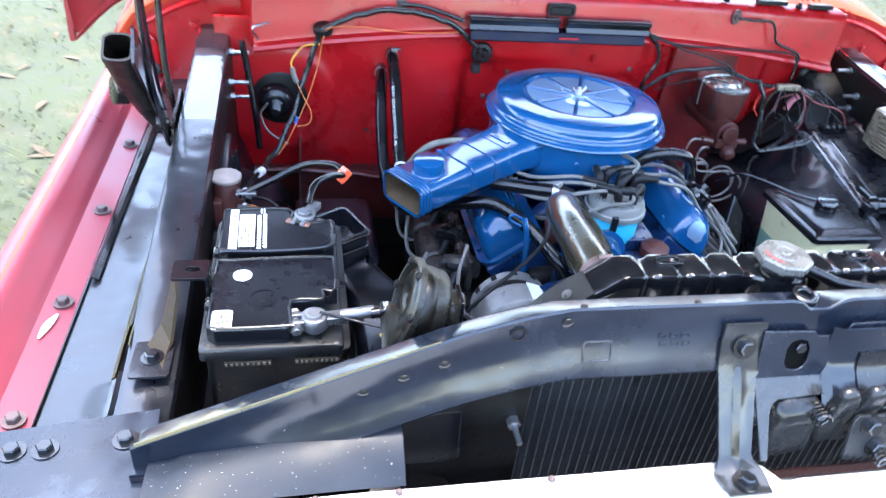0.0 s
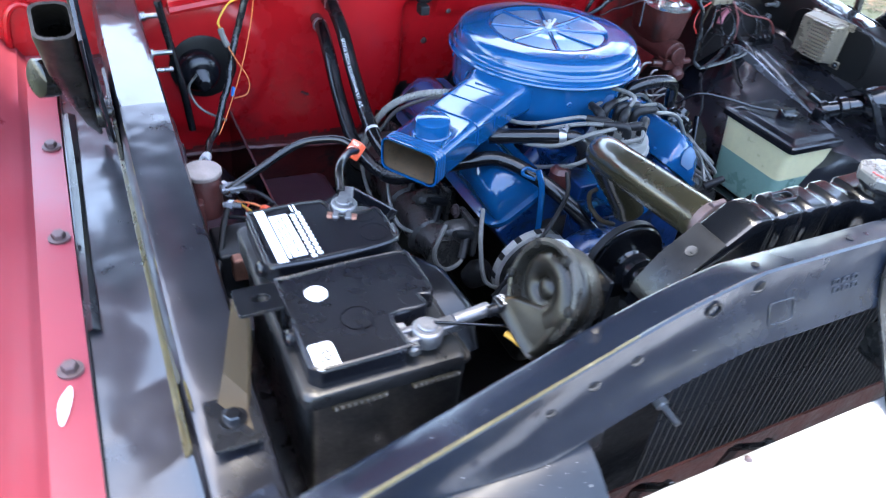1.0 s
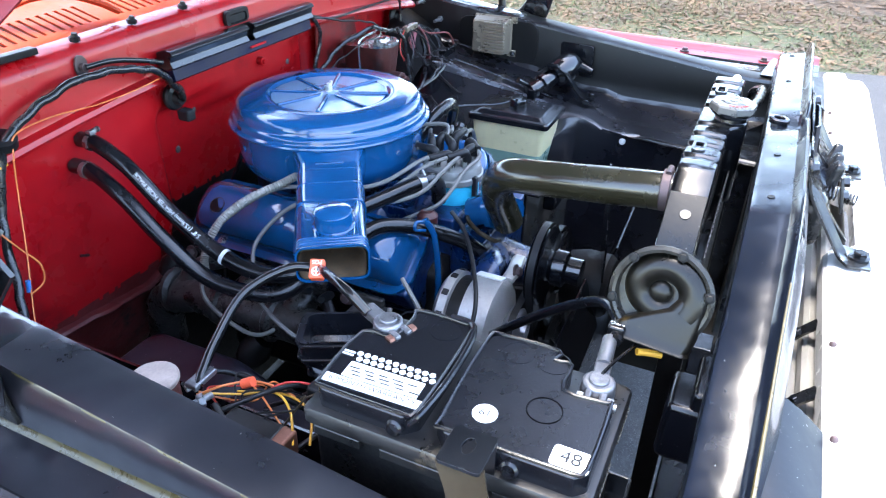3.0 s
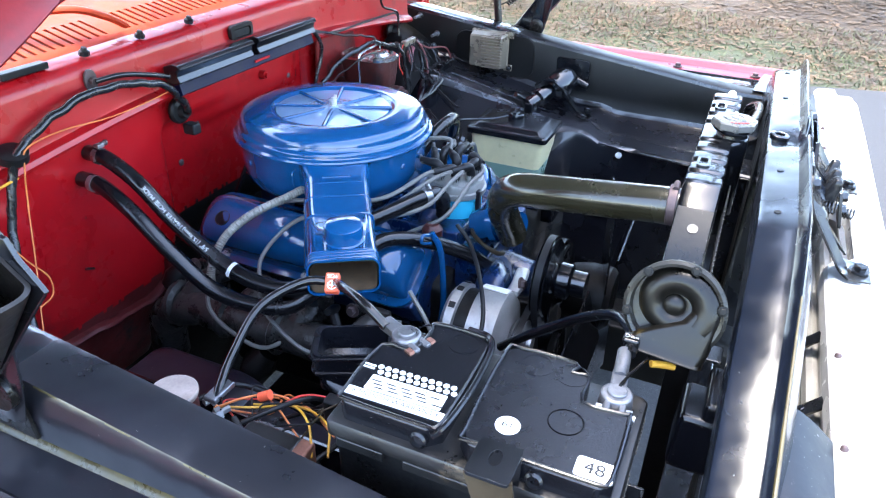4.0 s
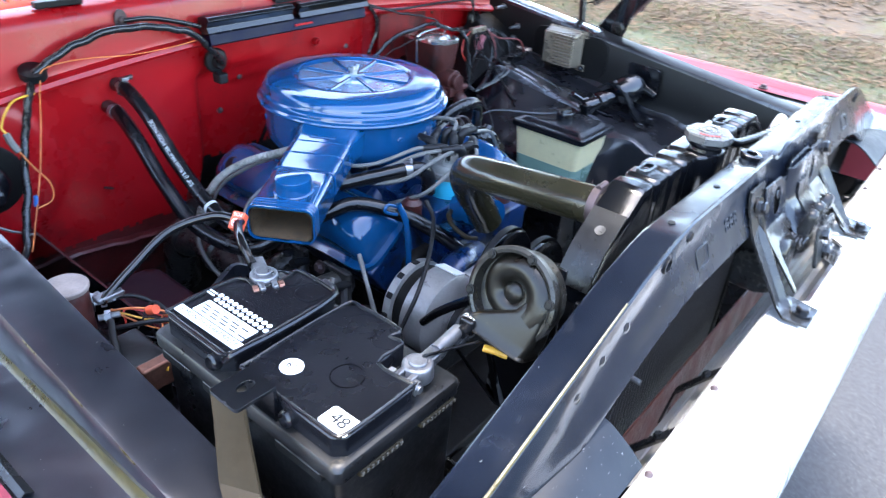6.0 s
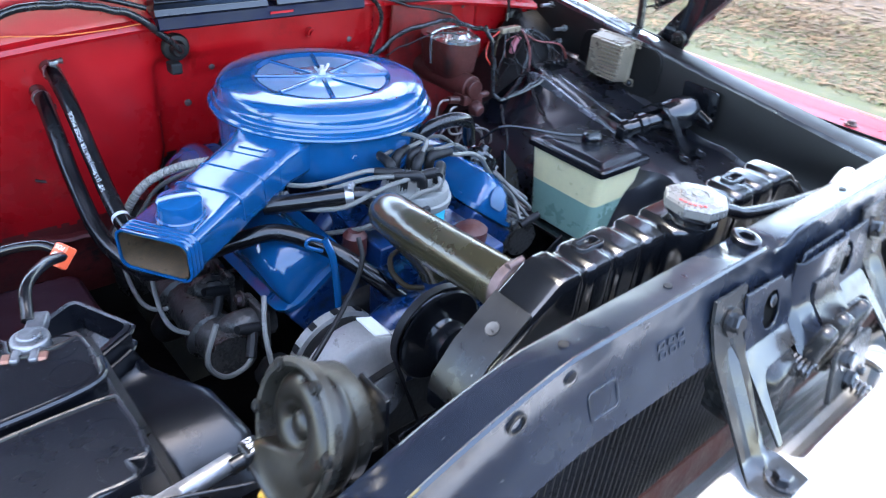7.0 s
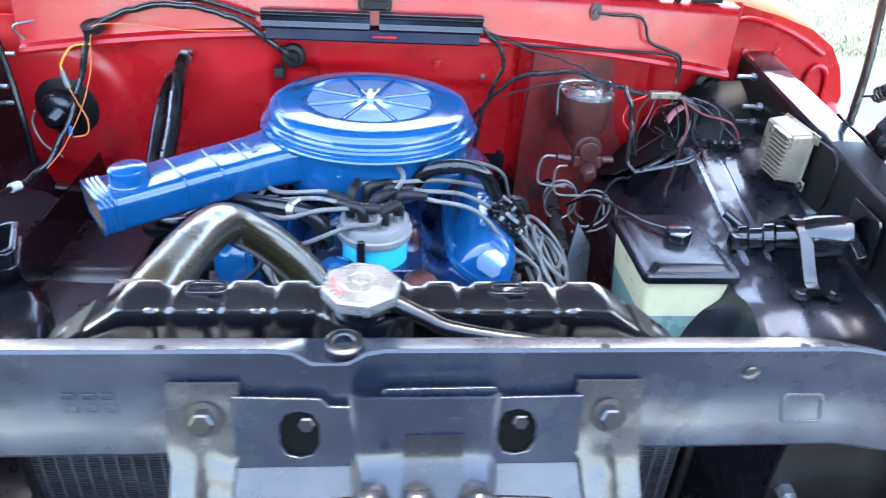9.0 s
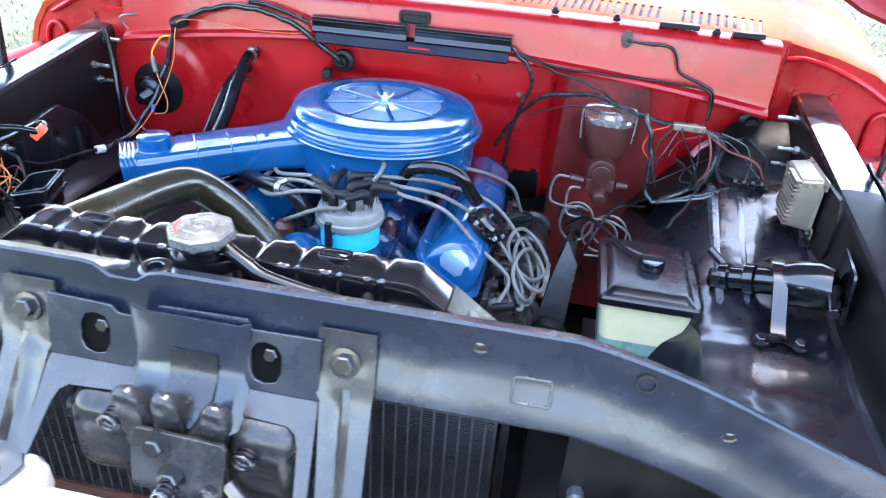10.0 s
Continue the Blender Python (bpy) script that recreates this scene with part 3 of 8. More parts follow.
firewall = part("firewall", bm, RED, truck, "glossy red firewall with scuffs, dirt and painted shade low down", mats=[RED, TOE, GRIME_SHADE])
# tarred flange where the toe-board is welded on, and a slotted hole above it
bm = B()
add_tube(bm, [(x, firewall_y(x, z) - 0.006, z) for x, z in ((-0.66, 0.846), (-0.56, 0.842), (-0.47, 0.836), (-0.38, 0.826), (-0.30, 0.818), (-0.262, 0.828), (-0.243, 0.856), (-0.236, 0.885))], 0.012, 8, flat=0.55, wobble=0.004)
part("toe_flange", bm, TOE, firewall, "tarred brown flange below the firewall")
bm = B()
add_tube(bm, [(-0.409, 1.2425, 0.951), (-0.394, 1.2425, 0.944)], 0.0042, 8, flat=0.5)
part("slot_hole", bm, RUBBER_MATT, firewall)
for x, z, r in ((-0.46, 1.155, 0.0052), (0.235, 1.10, 0.006), (-0.12, 1.02, 0.007), (-0.07, 1.085, 0.006), (0.56, 1.135, 0.0045)):
    bm = B()
    add_lathe(bm, [(r, 0.0), (r, 0.0012), (r * 0.6, 0.0025), (0, 0.0025)], toward((x, firewall_y(x, z) + 0.0004, z), (0, -1, 0)), 12, closed=False)
    part("blanking_plug", bm, BOLT, firewall)


def lip_z(x):
    return 1.196 - 0.118 * (x - 0.02) ** 2


def cowl_rise(x):
    return 1.278 - 0.03 * (x - 0.03) ** 2


bm = B()
sec = []
for i in range(61):
    x = -0.645 + 1.37 * i / 60
    l, t = lip_z(x), cowl_rise(x)
    sec.append([(x, 1.262, l - 0.012), (x, 1.222, l - 0.010), (x, 1.203, l - 0.006), (x, 1.199, l), (x, 1.202, l + 0.007), (x, 1.214, l + 0.012),
                (x, 1.216, l + 0.02), (x, 1.219, t - 0.016), (x, 1.222, t - 0.004), (x, 1.230, t + 0.003), (x, 1.243, t + 0.006), (x, 1.262, t + 0.008)])
add_strip(bm, sec, 0.006)
cowl = part("cowl_front", bm, RED, truck, "red cowl panel with a rolled lower lip")

# the top of the cowl, with its rows of louvre slots cut through
bm = B()
slots = []
for k in range(78):
    x = -0.60 + 1.29 * k / 77
    if -0.225 < x < -0.185 or 0.50 < x < 0.535:
        continue
    sk = 0.009
    slots.append([(x - 0.0034, 0.022), (x + 0.0034, 0.022), (x + 0.0034 + sk, 0.092), (x - 0.0034 + sk, 0.092)])
mtop = Matrix.Translation((0, 1.262, 1.285)) @ pose(0, 0, 0, 9.5, 0, 0)
add_plate(bm, [(-0.655, 0.0), (0.745, 0.0), (0.755, 0.42), (-0.665, 0.42)], slots, mtop, 0.004)
for v in bm.verts:
    v.co.z -= 0.03 * (v.co.x - 0.03) ** 2
part("cowl_top", bm, RED_SUNLIT, truck, "red cowl top with louvre slots")
bm = B()
add_strip(bm, [[(x, y, z) for x in (-0.60, 0, 0.69)] for y, z in ((1.27, 1.20), (1.68, 1.26))], 0.004)
part("plenum_floor", bm, GRIME_SHADE, truck)

# cowl sides, where the wing rails are bolted on
for s in (-1, 1):
    bm = B()
    m = Matrix(((s, 0, 0, CX), (0, 0, 1, 1.292), (0, 1, 0, 0), (0, 0, 0, 1)))
    arc = [(0.68, 1.00), (0.985, 1.00), (0.99, 1.08), (0.968, 1.135), (0.935, 1.180), (0.88, 1.214), (0.80, 1.240), (0.70, 1.262), (0.68, 1.264)]
    add_plate(bm, arc, [], m, 0.012)
    side = part("cowl_side", bm, RED, truck, "faded red cowl side panel")
    bm = B()
    q = [(CX + s * u, z) for u, z in arc[1:]]
    add_strip(bm, [[(x, y, z - k) for x, z in q] for y, k in ((1.288, 0.005), (1.285, -0.003), (1.296, -0.009), (1.34, -0.017), (1.70, -0.080))], 0.006)
    part("cowl_shoulder", bm, RED_SUNLIT, truck, "red cowl shoulder, sunlit orange put into its colour")
    bm = B()
    e = -0.645 if s < 0 else 0.725
    add_strip(bm, [[(e, 1.2175, z + 0.010), (e + s * 0.004, 1.222, z), (e + s * 0.012, 1.262, z - 0.004), (e + s * 0.030, 1.290, z - 0.006)] for z in (1.145, 1.20, 1.25, 1.268)], 0.004 * -s)
    part("cowl_return", bm, RED, truck, "red fold where the cowl turns back")
    bm = B()
    add_tube(bm, [(CX + s * 0.705, 1.280, 1.232), (CX + s * 0.74, 1.278, 1.236), (CX + s * 0.80, 1.278, 1.222), (CX + s * 0.86, 1.278, 1.198), (CX + s * 0.915, 1.279, 1.168)], 0.006, 8)
    part("shoulder_bead", bm, RED, side)
    bm = B()
    add_tube(bm, [(CX + s * 0.90, 1.283, 1.03), (CX + s * 0.897, 1.281, 1.12), (CX + s * 0.915, 1.281, 1.143), (CX + s * 0.94, 1.281, 1.12), (CX + s * 0.95, 1.283, 1.03)], 0.006, 8)
    part("pressing", bm, RED, side)
    bm = B()
    add_tube(bm, [(CX + s * 0.69, 1.283, 1.06), (CX + s * 0.693, 1.278, 1.20), (CX + s * 0.70, 1.278, 1.25)], 0.007, 8)
    part("seam", bm, RED, side)
    for u in (0.742, 0.815):
        bolt(HEX_RED, side, (CX + s * u, 1.286, 1.168), (0, -1, 0))

# wings (fenders) with their bolted inner flange
for s in (-1, 1):
    bm = B()
    prof = [(0.884, 1.036), (0.884, 1.048), (0.905, 1.050), (0.924, 1.051), (0.929, 1.056), (0.934, 1.064), (0.945, 1.069), (0.952, 1.081), (0.959, 1.087), (0.966, 1.088), (0.976, 1.0855), (0.992, 1.076),
            (1.006, 1.060), (1.016, 1.034), (1.022, 0.985), (1.026, 0.90), (1.026, 0.62)]
    sec = []
    for i in range(34):
        y = 0.17 + 1.16 * i / 33
        k = 0.010 * (y - 0.6)
        sec.append([(CX + s * (u + k * 0.6), y, (z if s < 0 or z < 1.05 else 1.05 + 0.25 * (z - 1.05)) + k * 0.5 * (1 if z > 1.06 else 0.3)) for u, z in prof])
    add_strip(bm, sec, 0.004 * -s)
    fender = part("fender", bm, RED_OUT, truck, "weathered red front fender with a bolted flange")
    for y in (0.30, 0.499, 0.725, 0.952, 1.16):
        bolt(HEX_RUSTY, fender, (CX + s * 0.90, y, 1.051), (0, 0, 1))
    bm = B()
    add_strip(bm, [[(CX + s * (u + 0.006 * (y - 0.6)), y, z - (0.0280 if s > 0 else 0.0) + 0.005 * (y - 0.6) + 0.0006) for u, z in ((0.9665, 1.0872), (0.9705, 1.0873))] for y in [0.19 + 1.10 * k / 12 for k in range(13)]], 0.0006 * -s)
    part("pinstripe", bm, PINSTRIPE, fender, "thin orange pinstripe")
    if s < 0:
        bm = B()
        add_tube(bm, [(-0.866, 0.43, 1.0525), (-0.862, 0.455, 1.0525), (-0.856, 0.475, 1.0525)], lambda q: 0.0016 + 0.004 * math.sin(math.pi * q), 6, flat=0.2)
        part("paint_chip", bm, LABEL, fender, "bare scratch in the paint")


def rail_top(y):
    return 1.006 + 0.125 * y


def arch(y):
    """Rise of the far wheel arch towards the firewall."""
    return 0.20 * min(0.38, max(0.0, y - 0.72))


def arch_share(u):
    return min(1.0, max(0.0, (u - 0.44) / 0.16))


def far_apron(x, y):
    """Height of the far apron's top."""
    return 0.942 + arch(y) * arch_share(x - CX)


def apron_section(y, s):
    """Shelf, raised rail, inner wall, wheel-arch hump and its drop towards the engine."""
    t = max(rail_top(y), 1.046)
    drop = max(0.0, 0.60 - y) * 0.25
    h = -min(drop, 0.16)
    if s > 0:
        q = min(1.0, max(0.0, (0.668 - y) / 0.06))
        h = 0.008 - 0.020 * q * q * (3 - 2 * q)
    if s < 0:
        h -= 0.10 * min(1.0, max(0.0, (y - 1.115) / 0.05))
    k = (y - 0.9) * 0.14
    wall = 0.952 + h * 0.7
    w = min(1.0, max(0.0, (y - 0.68) / 0.09))
    w = w * w * (3 - 2 * w)

    def edge(u, z, drop_z):
        """The inner edge: a square fold in front, easing into a slope behind."""
        return (u * w + (0.540 - 0.06 * drop_z) * (1 - w), z * w + (0.9405 + h - drop_z) * (1 - w))
    return [(0.8835, 1.040), (0.850, 1.0425), (0.814, 1.0425), (0.808, 1.046), (0.803, t - 0.006), (0.800, t - 0.001), (0.796, t), (0.75, t), (0.7445, t - 0.0015), (0.742, t - 0.007),
            (0.740, 0.99), (0.738, wall + 0.012), (0.730, wall), (0.70, wall - 0.006 + h * 0.2), (0.655 + k, 0.942 + h), (0.645 + k, 0.945 + h), (0.638 + k, 0.944 + h), (0.628 + k, 0.944 + h), (0.620 + k, 0.944 + h),
            (0.606 + k, 0.943 + h), (0.598 + k, 0.943 + h), (0.588 + k, 0.943 + h), (0.580 + k, 0.942 + h), edge(0.55 + k, 0.925 + h, 0.0), edge(0.51, 0.895 + h, 0.0025), edge(0.47, 0.862 + h, 0.010), edge(0.452, 0.84 + h, 0.05), edge(0.445, 0.81 + h, 0.10), edge(0.442, 0.55, 0.38)] if s > 0 else \
           [(0.8835, 1.040), (0.850, 1.0425), (0.814, 1.0425), (0.808, 1.046), (0.803, t - 0.006), (0.800, t - 0.001), (0.796, t), (0.75, t), (0.7445, t - 0.0015), (0.742, t - 0.007),
            (0.740, 0.99), (0.738, 0.93), (0.730, 0.915), (0.70, 0.907 + h), (0.672, 0.900 + h), (0.660, 0.894 + h), (0.650, 0.886 + h), (0.641, 0.876 + h), (0.632, 0.862 + h),
            (0.622, 0.846 + h), (0.612, 0.836 + h), (0.600, 0.830 + h), (0.580, 0.828 + h), (0.55, 0.827 + h), (0.51, 0.826 + h), (0.47, 0.825 + h), (0.459, 0.822 + h), (0.452, 0.810 + h), (0.442, 0.55)]


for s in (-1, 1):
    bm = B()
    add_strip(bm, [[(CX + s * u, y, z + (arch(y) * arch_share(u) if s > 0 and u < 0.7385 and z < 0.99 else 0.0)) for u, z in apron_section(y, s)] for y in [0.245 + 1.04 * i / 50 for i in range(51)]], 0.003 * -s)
    # rear rail tops carry painted sky sheen; walls are darker
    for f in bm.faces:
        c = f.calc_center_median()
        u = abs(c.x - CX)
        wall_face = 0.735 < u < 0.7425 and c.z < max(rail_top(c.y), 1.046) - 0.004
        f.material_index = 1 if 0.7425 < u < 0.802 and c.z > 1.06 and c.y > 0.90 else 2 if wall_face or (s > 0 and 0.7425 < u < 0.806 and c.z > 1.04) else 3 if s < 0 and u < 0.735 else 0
    apron = part("apron", bm, APRON, truck, "black inner fender apron with a raised rail, sky sheen painted on its rear", smooth=30, mats=[APRON, RAIL_SHEEN, WALL_BLACK, FLOOR_BLACK])
    bm = B()
    t = rail_top(1.26)
    add_strip(bm, [[(CX + s * u, y, z + 0.125 * (y - 1.26)) for u, z in ((0.8055, t - 0.075), (0.8055, t - 0.005), (0.8025, t + 0.0005), (0.797, t + 0.0015), (0.749, t + 0.0015), (0.7435, t + 0.0005), (0.7405, t - 0.006), (0.7395, t - 0.075))] for y in (1.240, 1.262, 1.285)], 0.001 * -s)
    part("rail_end", bm, RED, apron, "red-painted end of the rail")
    # edge trim along the seam with the fender
    bm = B()
    add_tube(bm, [(CX + s * 0.8825, y, 1.0455) for y in (0.26, 0.6, 0.9, 1.2)], 0.0022, 6)
    part("seam_sealer", bm, RUBBER, apron)
    for y, z in ((1.203, 1.139), (1.15, 1.095), (1.16, 1.06)):
        bm = B()
        add_cyl(bm, (CX + s * 0.741, y, z), (CX + s * 0.70, y, z), 0.0042, n=10)
        add_cyl(bm, (CX + s * 0.741, y, z), (CX + s * 0.730, y, z), 0.008, n=6)
        part("stud", bm, STEEL, apron)
# far side: two ribs along the apron and the humped corner by the firewall
# paler rib colour stands in for sky reflected in black paint
for x0, x1 in ((0.618, 0.640), (0.658, 0.684)):
    bm = B()
    sec = []
    for i in range(25):
        v = i / 24
        x, y, h = x0 + (x1 - x0) * v, 0.715 + 0.405 * v, 0.014 * min(1.0, 6 * v + 0.1) * min(1.0, 6 * (1 - v) + 0.1)
        z = far_apron(x, y)
        sec.append([(x - 0.011, y, z - 0.005), (x - 0.0085, y, z + h * 0.5), (x - 0.0055, y, z + h * 0.92), (x, y, z + h), (x + 0.0055, y, z + h * 0.92), (x + 0.0085, y, z + h * 0.5), (x + 0.011, y, z - 0.005)])
    add_loft(bm, sec)
    part("apron_rib", bm, RIB_SHEEN, truck, "rib on the black apron, sky sheen in its grey")
bm = B()
top = [(0.50, 1.262, 0.88), (0.555, 1.258, 0.955), (0.60, 1.256, 1.012), (0.645, 1.255, 1.062), (0.68, 1.255, 1.098), (0.715, 1.255, 1.108), (0.782, 1.255, 1.112)]
low = [(x, 1.13, far_apron(x, 1.13) - 0.002) for x, y, z in top]
add_strip(bm, [[Vector(a).lerp(Vector(b), v) + Vector((0, -0.012, 0.008)) * math.sin(math.pi * v) for v in [k / 8 for k in range(9)]] for a, b in zip(top, low)], 0.003)
part("apron_corner", bm, GRIME_SHADE, truck, "humped black corner of the apron at the firewall")
# shallow dimples in the near rail's top and the bolts beside its foot
for y, du, r in ((1.035, 0.010, 0.0085), (0.955, -0.006, 0.010), (0.935, 0.012, 0.007), (0.872, -0.008, 0.009), (0.862, 0.010, 0.007), (0.842, 0.014, 0.006), (0.825, -0.004, 0.008)):
    bm = B()
    m = Matrix.Translation((CX - 0.774 - du, y, rail_top(y) + 0.0008)) @ pose(0, 0, 0, 7.1, 0, 0)
    add_lathe(bm, [(r, -0.001), (r * 0.8, 0.0012), (r * 0.5, 0.0004), (0.0, -0.0012)], m, 18, closed=False)
    part("dimple", bm, APRON, truck)
# olive strip at the foot of the near rail, and a loose gasket beside the fender flange
# olive of this strip and the rail's side paints in reflected grass
bm = B()
add_strip(bm, [[(CX - u, y, z) for u, z in ((0.8155, 1.0450), (0.8110, 1.0485), (0.8085, 1.056))] for y in [0.36 + 0.64 * k / 24 for k in range(25)]], 0.0008)
part("olive_edge", bm, OLIVE_EDGE, truck, "olive strip along the foot of the rail, reflected grass painted in")
bm = B()
add_strip(bm, [[(CX - u, y, z) for u, z in ((0.8090, 1.0562), (0.8062, 0.5 * (1.056 + max(1.0585, rail_top(y) - 0.008))), (0.8045, max(1.0590, rail_top(y) - 0.007)))] for y in [0.44 + 0.60 * k / 24 for k in range(25)]], 0.0008)
part("rail_side", bm, OLIVE_SIDE, truck, "outer side of the rail, olive with painted grass reflection")
bm = B()
add_tube(bm, [(CX - 0.8015, y, max(1.0605, rail_top(y) - 0.0005)) for y in [0.40 + 0.52 * k / 12 for k in range(13)]], lambda q: 0.0012 + 0.0006 * math.sin(37 * q), 6, res=3)
part("olive_line", bm, OLIVE_EDGE, truck, "thin olive line along the edge of the rail")
bm = B()
add_strip(bm, [[(CX - 0.880, y, 1.0478), (CX - 0.874 + 0.002 * math.sin(9 * y), y, 1.0515), (CX - 0.868 + 0.003 * math.sin(7 * y), y, 1.0470)] for y in [0.55 + 0.5 * k / 24 for k in range(25)]], 0.002)
part("gasket_strip", bm, RUBBER, truck, "loose black gasket strip beside the flange")
# white dot on the far apron's inner face
bm = B()
add_lathe(bm, [(0.008, 0.0), (0.008, 0.002), (0.004, 0.004), (0, 0.004)], toward((0.581, 0.565, 0.912), (-1, 0, 0.1)), 16, closed=False)
part("white_dot", bm, LABEL, truck)
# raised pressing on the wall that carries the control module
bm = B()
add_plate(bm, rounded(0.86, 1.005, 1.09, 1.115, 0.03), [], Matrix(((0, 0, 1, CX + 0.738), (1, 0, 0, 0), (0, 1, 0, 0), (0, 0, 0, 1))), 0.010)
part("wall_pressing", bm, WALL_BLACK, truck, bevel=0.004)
# raised reinforcement with upright flutes on the other wall
mw = Matrix(((0, 0, 1, CX - 0.733), (1, 0, 0, 0), (0, 1, 0, 0), (0, 0, 0, 1)))
bm = B()
add_plate(bm, [(0.72, 0.90), (0.72, 0.955), (0.735, 0.975), (0.83, 1.024), (0.85, 1.031), (0.99, 1.050), (1.01, 1.048), (1.075, 1.005), (1.085, 0.99), (1.12, 0.93), (1.12, 0.90)], [], mw, 0.014)
panel = part("wall_pressing", bm, APRON, truck, "raised fluted pressing in the black wall", bevel=0.005)
for y, z in ((0.80, 0.985), (0.88, 1.015), (0.96, 1.024), (1.04, 0.995)):
    bm = B()
    add_tube(bm, [(CX - 0.727, y, 0.905), (CX - 0.726, y, 0.93), (CX - 0.726, y, z - 0.03), (CX - 0.728, y, z)], 0.007, 8)
    part("flute", bm, APRON, panel)

# radiator support: a pressed channel across the nose


def support_z(x):
    d = abs(x - CX)
    z = 1.241
    if d > 0.33:
        q = d - 0.33
        z -= 0.9 * q * q + 0.16 * q if q < 0.12 else 0.9 * 0.0144 + 0.16 * 0.12 + (q - 0.12) * 0.40
    return max(z, 1.05)


bm = B()
sec = []
for i in range(121):
    x = CX - 0.765 + 1.53 * i / 120
    z = support_z(x)
    n = 0.013 * math.exp(-((x + 0.005) / 0.022) ** 4)
    h = 0.079 if abs(x - CX) < 0.62 else 0.079 - (abs(x - CX) - 0.62) * 0.35
    sec.append([(x, 0.274, z - 0.085), (x, 0.274, z - 0.034), (x, 0.2725, z - 0.0275), (x, 0.2680, z - 0.0245), (x, 0.2400, z - 0.0205 - n * 0.6), (x, 0.2330, z - 0.0185 - n * 0.8), (x, 0.2295, z - 0.0140 - n), (x, 0.2275, z - 0.006 - n), (x, 0.2265, z - n), (x, 0.2245, z + 0.0012 - n),
                (x, 0.2225, z - 0.0008 - n), (x, 0.2226, z - 0.012), (x, 0.2222, z - 0.022), (x, 0.2202, z - 0.034), (x, 0.2162, z - 0.046), (x, 0.2108, z - 0.058), (x, 0.2058, z - h + 0.010), (x, 0.2040, z - h + 0.004), (x, 0.2060, z - h), (x, 0.246, z - h - 0.003), (x, 0.258, z - h - 0.003)])
add_strip(bm, sec, -0.003)
support = part("radiator_support", bm, SUPPORT, truck, "black pressed-steel radiator support channel", smooth=28)
for x in (-0.254, 0.345):
    bm = B()
    add_plate(bm, rounded(x - 0.0165, -0.012, x + 0.0165, 0.012, 0.004, 3), [rounded(x - 0.0140, -0.0095, x + 0.0140, 0.0095, 0.003, 3)], Matrix.Translation((0, 0.2150, 1.192)) @ pose(0, 0, 0, 90 - 22, 0, 0), 0.0034)
    part("pressing", bm, SUPPORT, support, bevel=0.0008)
for x, z in ((-0.339, 1.214), (0.43, 1.214)):
    bm = B()
    add_lathe(bm, [(0.0085, 0.0), (0.0085, 0.0022), (0.0065, 0.0024), (0.0065, -0.004), (0, -0.004)], toward((x, 0.2228, z), (0, -1, 0)), 18, closed=False)
    part("grommet_hole", bm, RUBBER_MATT, support)
for x, dz in ((-0.41, -0.030), (-0.45, -0.030), (-0.49, -0.032), (0.30, -0.02), (0.50, -0.032), (-0.29, -0.014)):
    bm = B()
    add_lathe(bm, [(0.006, -0.001), (0.006, 0.0015), (0.0028, 0.003), (0, 0.003)], toward((x, 0.2225, support_z(x) + dz), (0, -1, 0)), 12, closed=False)
    part("rivet", bm, BLACK, support)
for r in range(2):
    for c in range(3):
        bm = B()
        add_plate(bm, rounded(-0.0046, -0.0032, 0.0046, 0.0032, 0.001, 2), [rounded(-0.0030, -0.0017, 0.0030, 0.0017, 0.0006, 2)], Matrix.Translation((-0.1835 + 0.0130 * c + 0.002 * r, 0.2190 - 0.0026 * r, 1.205 - 0.0085 * r)) @ pose(0, 0, 0, 90 - 8 * r - 10, 0, 0), 0.0018)
        part("stamped_mark", bm, SUPPORT, support, bevel=0.0003)
for x in (-0.26, -0.13, 0.20, 0.36):
    bm = B()
    add_lathe(bm, [(0.004, 0.0), (0.004, 0.0008), (0, 0.0008)], toward((x, 0.254, support_z(x) - 0.0222), (0, 0.1, 1)), 12, closed=False)
    part("hole_rim", bm, RUBBER_MATT, support)

bm = B()
add_tube(bm, [(x, 0.2245, support_z(x) + 0.0012) for x in [-0.715 + 0.30 * k / 14 for k in range(15)]], lambda q: 0.0026 - 0.0016 * q, 6, res=3)
part("olive_line", bm, OLIVE_EDGE, support, "olive line along the flange of the support")

# side panels of the support, either side of the radiator core, and the lower tie bar
for s in (-1, 1):
    bm = B()
    add_plate(bm, [(0.34, 0.55), (0.60, 0.55), (0.66, 0.95), (0.70, 1.02), (0.55, 1.10), (0.47, 1.135), (0.34, 1.165)], [oval(0.47, 0.93, 0.05, 0.03)], Matrix(((s, 0, 0, CX), (0, 0, 1, 0.262), (0, 1, 0, 0), (0, 0, 0, 1))), 0.004)
    panel = part("support_side_panel", bm, GRIME_SHADE, truck, "black panel beside the radiator core")
    bm = B()
    add_cyl(bm, (CX + s * 0.355, 0.262, 1.045), (CX + s * 0.355, 0.225, 1.043), 0.0035, n=10)
    add_cyl(bm, (CX + s * 0.355, 0.262, 1.045), (CX + s * 0.355, 0.250, 1.0445), 0.008, n=6)
    part("stud", bm, STEEL, panel)
bm = B()
add_box(bm, (CX, 0.27, 0.53), (1.3, 0.06, 0.07))
part("tie_bar", bm, BLACK, truck, bevel=0.006)

